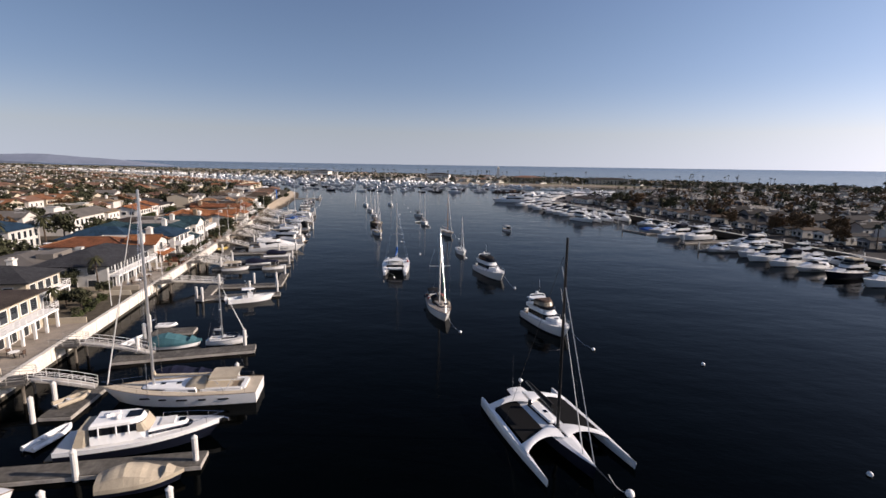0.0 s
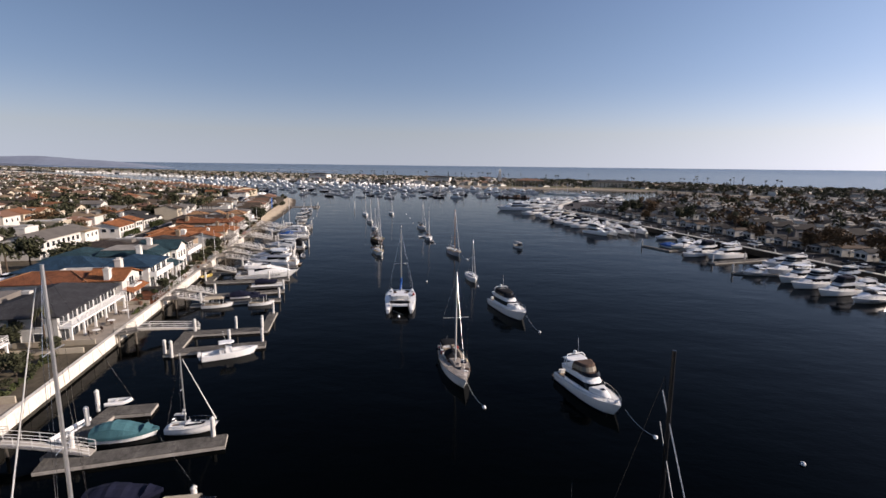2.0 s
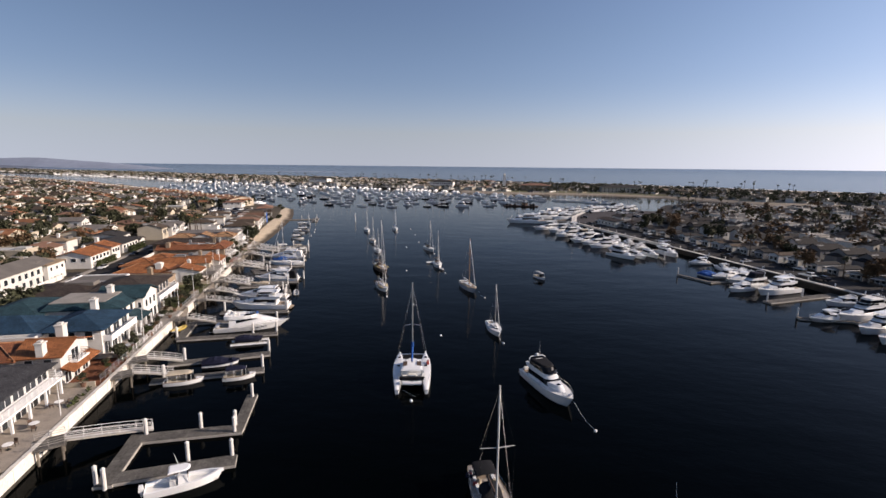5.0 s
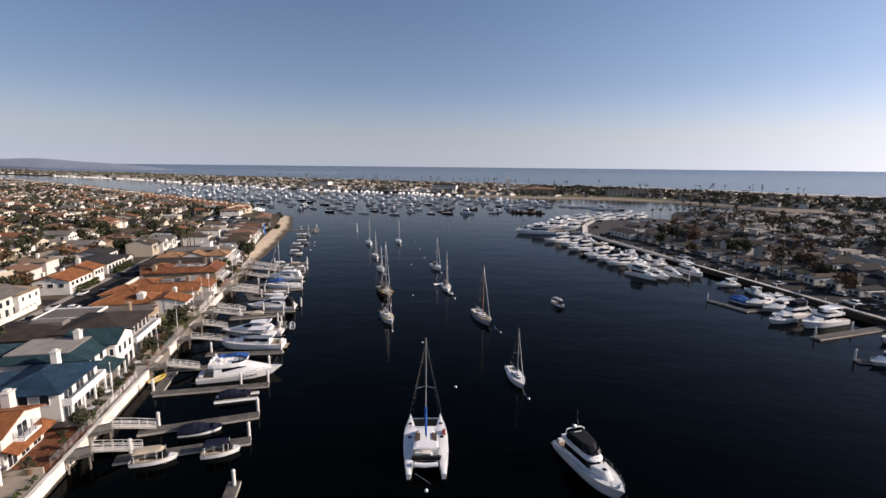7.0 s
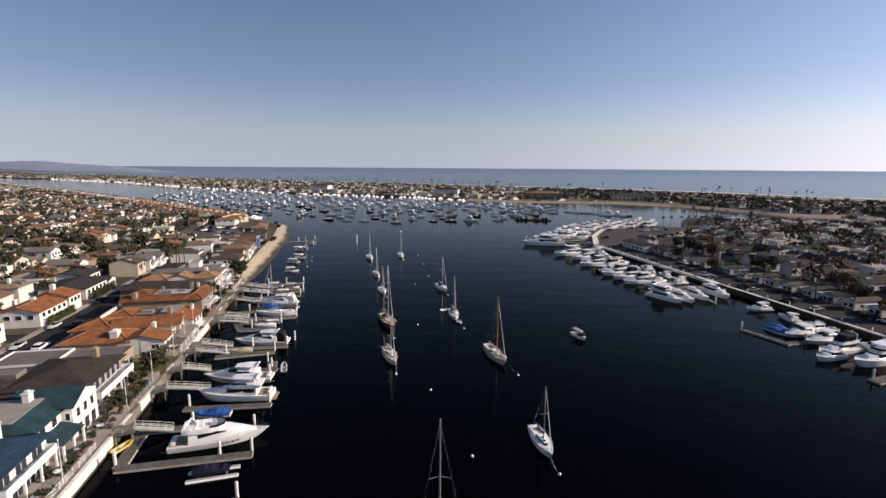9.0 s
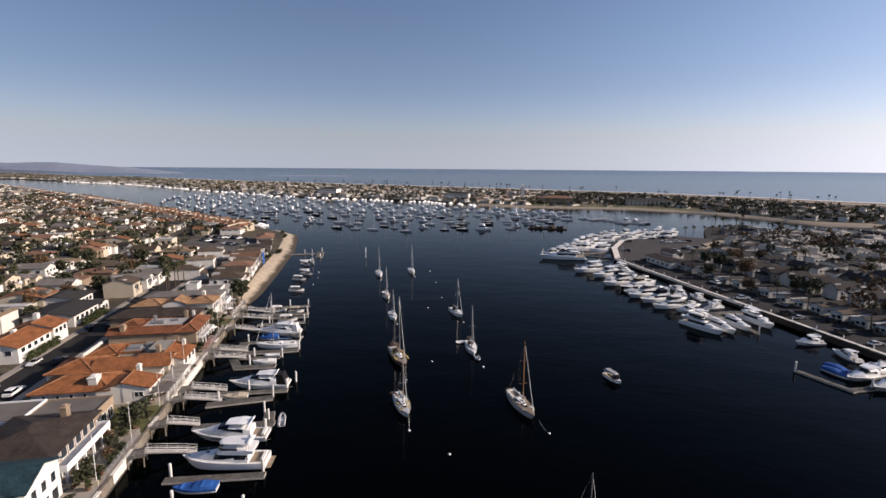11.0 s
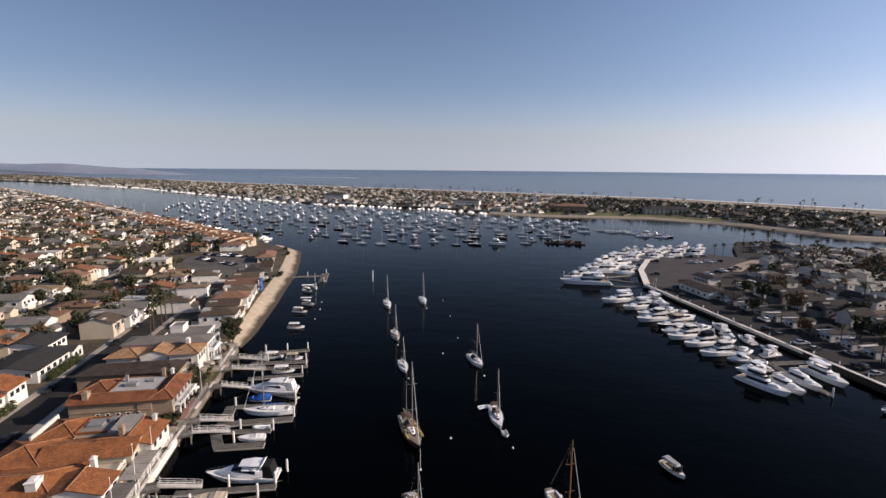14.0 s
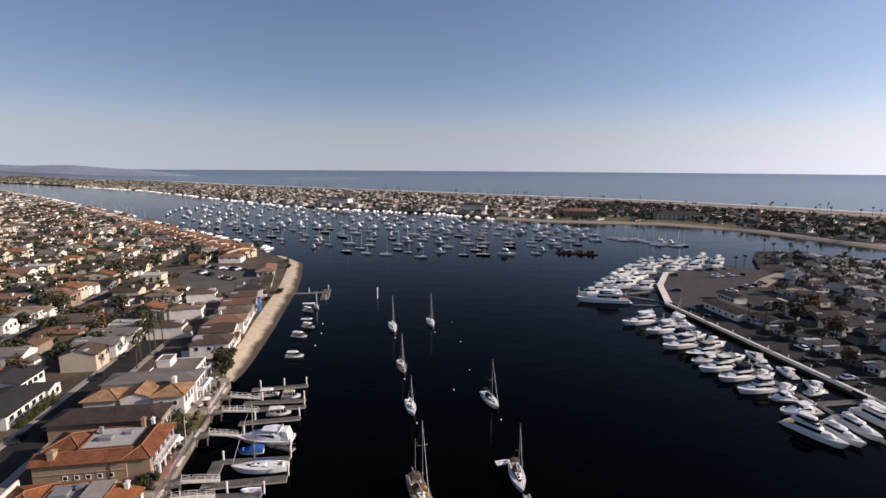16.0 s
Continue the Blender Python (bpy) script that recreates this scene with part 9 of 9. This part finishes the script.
YACHTS = [motor_yacht(pose(0, -3000, 0), 14.0, 4.4, "white flybridge yacht in the marina", CANVAS_WHITE, True, detail=False), motor_yacht(pose(0, -3000, 0), 15.5, 4.8, "white hardtop motor yacht in the marina", None, True, detail=False), express_yacht(pose(0, -3000, 0), 12.0, 4.0, "sleek white express cruiser in the marina", False, False), motor_yacht(pose(0, -3000, 0), 13.0, 4.2, "white cruiser under canvas in the marina", None, False, cover=True, detail=False), motor_yacht(pose(0, -3000, 0), 13.5, 4.3, "navy-hulled flybridge yacht with tan canvas in the marina", CANVAS_TAN, True, NAVY, detail=False), motor_yacht(pose(0, -3000, 0), 13.0, 4.2, "white flybridge yacht with blue canvas in the marina", CANVAS_NAVY, True, detail=False)]


def berth(k, x, y, heading, length, group="yachts in the marina"):
    base = (14.0, 15.5, 12.0, 13.0, 13.5, 13.0)[k]
    f = length / base
    return place(YACHTS[k], at(x - 1.0, y - 1.2, heading), group, f, 0.5 + 0.5 * f, 0.5 + 0.5 * f)


# the outer row of large yachts
for k, x, y, a, l in ((0, 69, 245, -62, 15), (3, 75.5, 245.5, -75, 12.5), (3, 82.6, 249, -80, 13), (1, 91.7, 252.7, -80, 15), (2, 72.7, 257.6, 190, 12), (2, 72.8, 265.5, 185, 8.5), (0, 68.2, 271, 195, 14), (5, 66.8, 280.0, 200, 15), (0, 64.2, 287.5, 200, 15.5), (2, 63.5, 294.0, 200, 13), (4, 65.0, 300.8, 202, 15.5), (0, 60.4, 308.6, 200, 16.5), (5, 62.0, 317.0, 202, 13), (1, 60.2, 326.3, 202, 17), (1, 54.5, 337.5, 201, 19), (1, 47.0, 372.8, 178, 27)):
    berth(k, x, y, a, l)
# smaller boats between them and the quay
for k, x, y, a, l in ((2, 79, 272.5, 20, 7), (2, 78, 282.5, 20, 8), (3, 76.5, 297.5, 20, 7.5), (0, 75.5, 311, 20, 9.5), (2, 73.5, 321, 20, 7.5), (1, 72.5, 335, -70, 15), (2, 82, 290, -78, 7), (2, 86, 270.5, 12, 6.5)):
    berth(k, x, y, a, l)
# the nearer floats
for k, x, y, a, l in ((1, 96.5, 186.4, 201, 17), (5, 92.0, 193.0, 201, 15), (3, 86.5, 188.6, 200, 9.5), (2, 94.5, 201.5, 201, 14), (2, 92.0, 207.0, 201, 13), (3, 99.0, 211.0, 201, 9), (0, 101.5, 160.8, 201, 18), (2, 90.5, 158.6, 190, 9.5), (1, 97.0, 150.5, 199, 14), (0, 96.0, 143.4, 195, 14), (5, 97.0, 136.0, 197, 13), (2, 100.0, 129.5, 197, 13), (4, 102.5, 122.0, 197, 14), (1, 105.0, 113.0, 197, 15), (3, 108.0, 104.0, 197, 12)):
    berth(k, x, y, a, l)
for k, s, d, a, l in ((2, -8, -7, 100, 8.5), (3, 9, -8, 100, 9), (0, 22, -9, 190, 11), (2, 38, -7, 100, 8), (3, 44, -9, 185, 10.5), (2, 66, -8, 100, 9), (2, 93, -7, 100, 8.5), (2, 104, -8, 190, 9.5), (3, 125, -6.5, 100, 8.5), (2, 147.5, -6.5, 100, 8), (2, 158, -6.5, 100, 8.5), (3, 172, -6.5, 100, 9), (0, -9, -11, 197, 11), (2, 2, -12, 197, 10), (3, 13, -13, 199, 10)):
    x, y = east(s, d)
    berth(k, x, y, a, l)
FAR_CRUISER = far_cruiser(11.5, "white motor yacht in the far marina berths")
FAR_TRAWLER = far_cruiser(9.5, "small white cabin boat in the far marina berths")
for j in range(18):
    for i in range(7):
        x, y = 42 + 15.5 * i + 4.0 * j + rng.uniform(-2, 2), 386 + 4.0 * i + 6.2 * j + rng.uniform(-1.0, 1.0)
        if inside(x, y, EAST) or not clear_of_edge(x, y, [(36, 378), (78, 370), (86, 405), (104, 444), (135, 457), (166, 468), (180, 502), (150, 516), (96, 504), (48, 440)], 4) or rng.random() < 0.08:
            continue
        f = rng.uniform(0.8, 1.25)
        place(FAR_CRUISER if rng.random() < 0.7 else FAR_TRAWLER, at(x, y, 196 + 180 * (rng.random() < 0.25) + rng.uniform(-7, 7)), "far marina yachts", f, rng.uniform(0.9, 1.15), f * rng.uniform(0.8, 1.25))
for x, y, a, l in ((86, 207.5, -74, 8), (88.5, 210.0, -74, 8)):
    covered_boat(at(x, y, a), CANVAS_BLUE, "runabout under a bright blue cover in the marina", l, 2.5, 1.6)
sloop(at(69.5, 331.0, 200), 11.0, 3.3, "white sloop between motor yachts in the marina", 15.0)
sloop(at(110.0, 478.0, 70), 12.0, 3.5, "white sloop in the far marina berths", 17.0)
sloop(at(133.0, 488.0, 70), 11.0, 3.4, "white sloop with tall mast in the far berths", 16.0)


def float_arm(arms, piles, label):
    th = dock(arms, piles, label)
    th["group"] = "marina floats"


float_arm([(76.2, 208.9, 82.0, 196.8, 1.6), (81.0, 197.6, 106.0, 203.0, 1.6)], [(76.0, 209.6), (88.0, 199.4)], "white-edged marina float with boats alongside")
float_arm([(85.0, 173.3, 116.0, 184.6, 2.6)], [(86.0, 174.8), (100.0, 180.2)], "long timber marina float at the quay")
float_arm([(83.4, 158.4, 96.0, 156.0, 1.8), (95.5, 154.0, 121.0, 164.0, 1.8)], [(84.0, 159.6), (108.0, 160.6)], "marina float with a short end platform")
float_arm([(80.0, 262.0, 101.0, 266.0, 2.0), (84.0, 240.0, 80.5, 262.0, 1.6), (79.5, 263.0, 66.5, 345.0, 2.0)], [(84.2, 239.4), (76.0, 290.0), (72.0, 315.0), (67.0, 344.0)], "long marina float parallel to the quay")
float_arm([(82.0, 372.0, 46.0, 392.0, 2.0), (60.0, 366.0, 80.0, 366.5, 1.6)], [(45.6, 392.6), (36.5, 383.0), (38.5, 392.0), (62.0, 384.0)], "marina float at the car park's end")
for j in range(4):
    float_arm([(60 + 9 * j, 388 + 20 * j, 96 + 16 * j, 402 + 17 * j, 1.8)], [(60 + 9 * j, 389 + 20 * j)], "marina float between rows of yachts")

g, gm = Geo(), Geo()
for x, y in FAR_PALMS:
    hgt = rng.uniform(11, 19)
    gm.tube([(x, y, 1.5), (x + rng.uniform(-1, 1), y, hgt)], 0.3, 5, 0.2)
    for p in range(16):
        leaf(g, (x + rng.gauss(0, 0.9), y + rng.gauss(0, 0.9), hgt + rng.gauss(0.2, 0.7)), rng.uniform(0.7, 1.3), rng)
palms = thing("far_palms", pose(0, 0, 0), "distant slender palms above the far houses", "palm trees", kind="stuff")
part("crown", g, LEAF_PALM, palms)["kind"] = "stuff"
part("trunk", gm, BARK, palms)["kind"] = "stuff"

# ---- the crowded mooring field and the far shore's boats ----
def far_sail(hull, cover, label, L, mast):
    th = thing("moored_sailboat", pose(0, -3000, 0), label, "sailboat")
    g, sheer = hull_shape(L, 0.29 * L, 0.06 * L + 0.35, 0.08 * L + 0.55, 0.5, 0.6, 0.1, 1.9, 0.45, 0.1, 9)
    part("hull", g, hull, th, smooth=True)
    dk = deck_shape(sheer, 0.03, 0.07, 0.02)
    cb = cabin((-0.12 * L, 0.24 * L, 0.075 * L, 0.04 * L, 0.06 * L + 0.3, 0.06 * L + 0.9, 0.09 * L, 0.1, 0.1))
    part("deck", dk.add(cb.v, cb.f), DECK, th)
    part("mast", Geo().tube([(0.08 * L, 0, 0.6), (0.08 * L, 0, mast)], 0.09, 5, 0.06), SPAR_DULL, th)
    part("sail_cover", Geo().tube([(0.07 * L, 0, 2.2), (-0.33 * L, 0, 2.3)], 0.22, 6, 0.12), cover, th)
    return th


MOORED = [far_sail(GEL, CANVAS_BLUE, "white sailboat with blue cover in the mooring field", 10.5, 14), far_sail(GEL, CANVAS_WHITE, "white sailboat in the crowded mooring field", 11.5, 15.5), far_sail(NAVY, CANVAS_TAN, "dark-hulled sailboat in the mooring field", 10.0, 13), far_sail(GREY_HULL, CANVAS_NAVY, "grey sailboat in the mooring field", 9.0, 12), far_cruiser(11.0, "white cabin cruiser in the mooring field"), far_cruiser(9.0, "small white cruiser in the mooring field")]
FIELD = [(-500, 830), (-338, 640), (-240, 570), (-150, 515), (-60, 478), (20, 495), (74, 540), (105, 600), (112, 700), (5, 745), (-187, 850), (-500, 1090)]
rng = random.Random(77)
spots = []
for _ in range(9000):
    x, y = rng.uniform(-900, 210), rng.uniform(465, 1330)
    gap = 15 if y < 700 else 20
    if inside(x, y, FIELD) and all((x - a) ** 2 + (y - b) ** 2 > gap * gap for a, b in spots):
        if y > 700 and rng.random() < 0.3:
            continue
        spots.append((x, y))
    if len(spots) >= 270:
        break
for cx, cy in ((122, 595), (149, 570)):
    spots.extend((cx + 8 * (k % 4) + rng.uniform(-4, 4), cy + 14 * (k // 4) + rng.uniform(-5, 5)) for k in range(7))
FAR_SPOTS = [p for p in spots if p[1] > 660]
for x, y in spots:
    if y > 660:
        continue
    place(MOORED[rng.choice((0, 0, 1, 1, 1, 2, 2, 3, 3, 4, 4, 5))], at(x, y, -28 + rng.uniform(-10, 10)), "mooring field boats", *([rng.uniform(0.85, 1.35)] * 3))
# packed berths along the far shores: white hulls and masts, one mass
g, gm = Geo(), Geo()
for line_pts, step in (([(-1374, 1684), (-945, 1436), (-571, 1134), (-338, 946), (-67, 850), (5, 792)], 8.5), ([(-160, 486), (-230, 546), (-395, 676), (-537, 798), (-791, 990), (-1090, 1220)], 9.5), ([(-300, 930), (-67, 838), (10, 776)], 8.0)):
    for (ax, ay), (bx, by) in zip(line_pts, line_pts[1:]):
        n = int(math.hypot(bx - ax, by - ay) / step)
        a = math.degrees(math.atan2(by - ay, bx - ax)) + 90
        for i in range(n):
            if rng.random() < 0.55:
                continue
            t = (i + rng.random() * 0.5) / n
            h, sheer = hull_shape(rng.uniform(8, 13), rng.uniform(2.8, 4.0), 1.0, 1.4, 0.3, 0.9, 0.1, 2.2, 0.4, 0.1, 5)
            h.add(deck_shape(sheer).v, deck_shape(sheer).f)
            c = cabin((-3.0, 1.6, 1.2, 0.9, 0.9, rng.uniform(1.5, 2.6), 1.0, 0.0, 0.15))
            h.add(c.v, c.f)
            m = at(ax + (bx - ax) * t, ay + (by - ay) * t, a + rng.choice((0, 180)))
            h.turned(m)
            g.add(h.v, h.f)
            if rng.random() < 0.4:
                k = Geo().tube([(0, 0, 0.8), (0, 0, rng.uniform(11, 17))], 0.1, 4, 0.06).turned(m)
                gm.add(k.v, k.f)
for x, y in FAR_SPOTS:
    h, sheer = hull_shape(rng.uniform(10, 15), rng.uniform(3.2, 4.4), 1.2, 1.7, 0.3, 0.8, 0.1, 2.0, 0.4, 0.1, 5)
    dk = deck_shape(sheer)
    c = cabin((-3.6, 2.2, 1.5, 1.1, 1.0, rng.uniform(2.0, 4.0), 1.2, 0.0, 0.15))
    h.add(dk.v, dk.f).add(c.v, c.f)
    m = at(x, y, -28 + rng.uniform(-9, 9))
    h.turned(m)
    g.add(h.v, h.f)
    if rng.random() < 0.65:
        q = Geo().tube([(0.5, 0, 0.8), (0.5, 0, rng.uniform(11, 16))], 0.11, 4, 0.08).turned(m)
        gm.add(q.v, q.f)
berths = thing("far_berthed_boats", pose(0, 0, 0), "distant white boats packed along the far shores", "boats", kind="stuff")
part("hull", g, GEL, berths)["kind"] = "stuff"
part("mast", gm, SPAR_DULL, berths)["kind"] = "stuff"
# rusty work raft among the moorings
raft = thing("work_raft", at(64, 520, -12), "dark work raft cluttered with gear at anchor", "raft")
part("float", Geo().box(0, 0, -0.3, 34, 9, 1.2), CANVAS_BROWN, raft)
for k in range(26):
    part("crate", Geo().box(rng.uniform(-15, 15), rng.uniform(-3.6, 3.6), 0.9, rng.uniform(1, 3), rng.uniform(1, 2.4), rng.uniform(0.6, 2.4), rng.uniform(0, 90), 0.85), rng.choice((CANVAS_BROWN, BARK, CANVAS_BLACK)), raft)
part("hoist", Geo().tube([(-4, 0, 0.9), (-3, 0, 8)], 0.15, 6).tube([(-3, 0, 8), (5, 1, 5)], 0.1, 5), CARBON, raft)
# the patterns from which copies were made
for proto in PROTOS + TREES + PALMS + CARS + HOMES + BIG + YACHTS + MOORED + SHRUBS + BUSHES + [FAR_CRUISER, FAR_TRAWLER, TABLE, CHAIR, UMBRELLA]:
    for ob in (*proto.children_recursive, proto):
        bpy.data.objects.remove(ob)
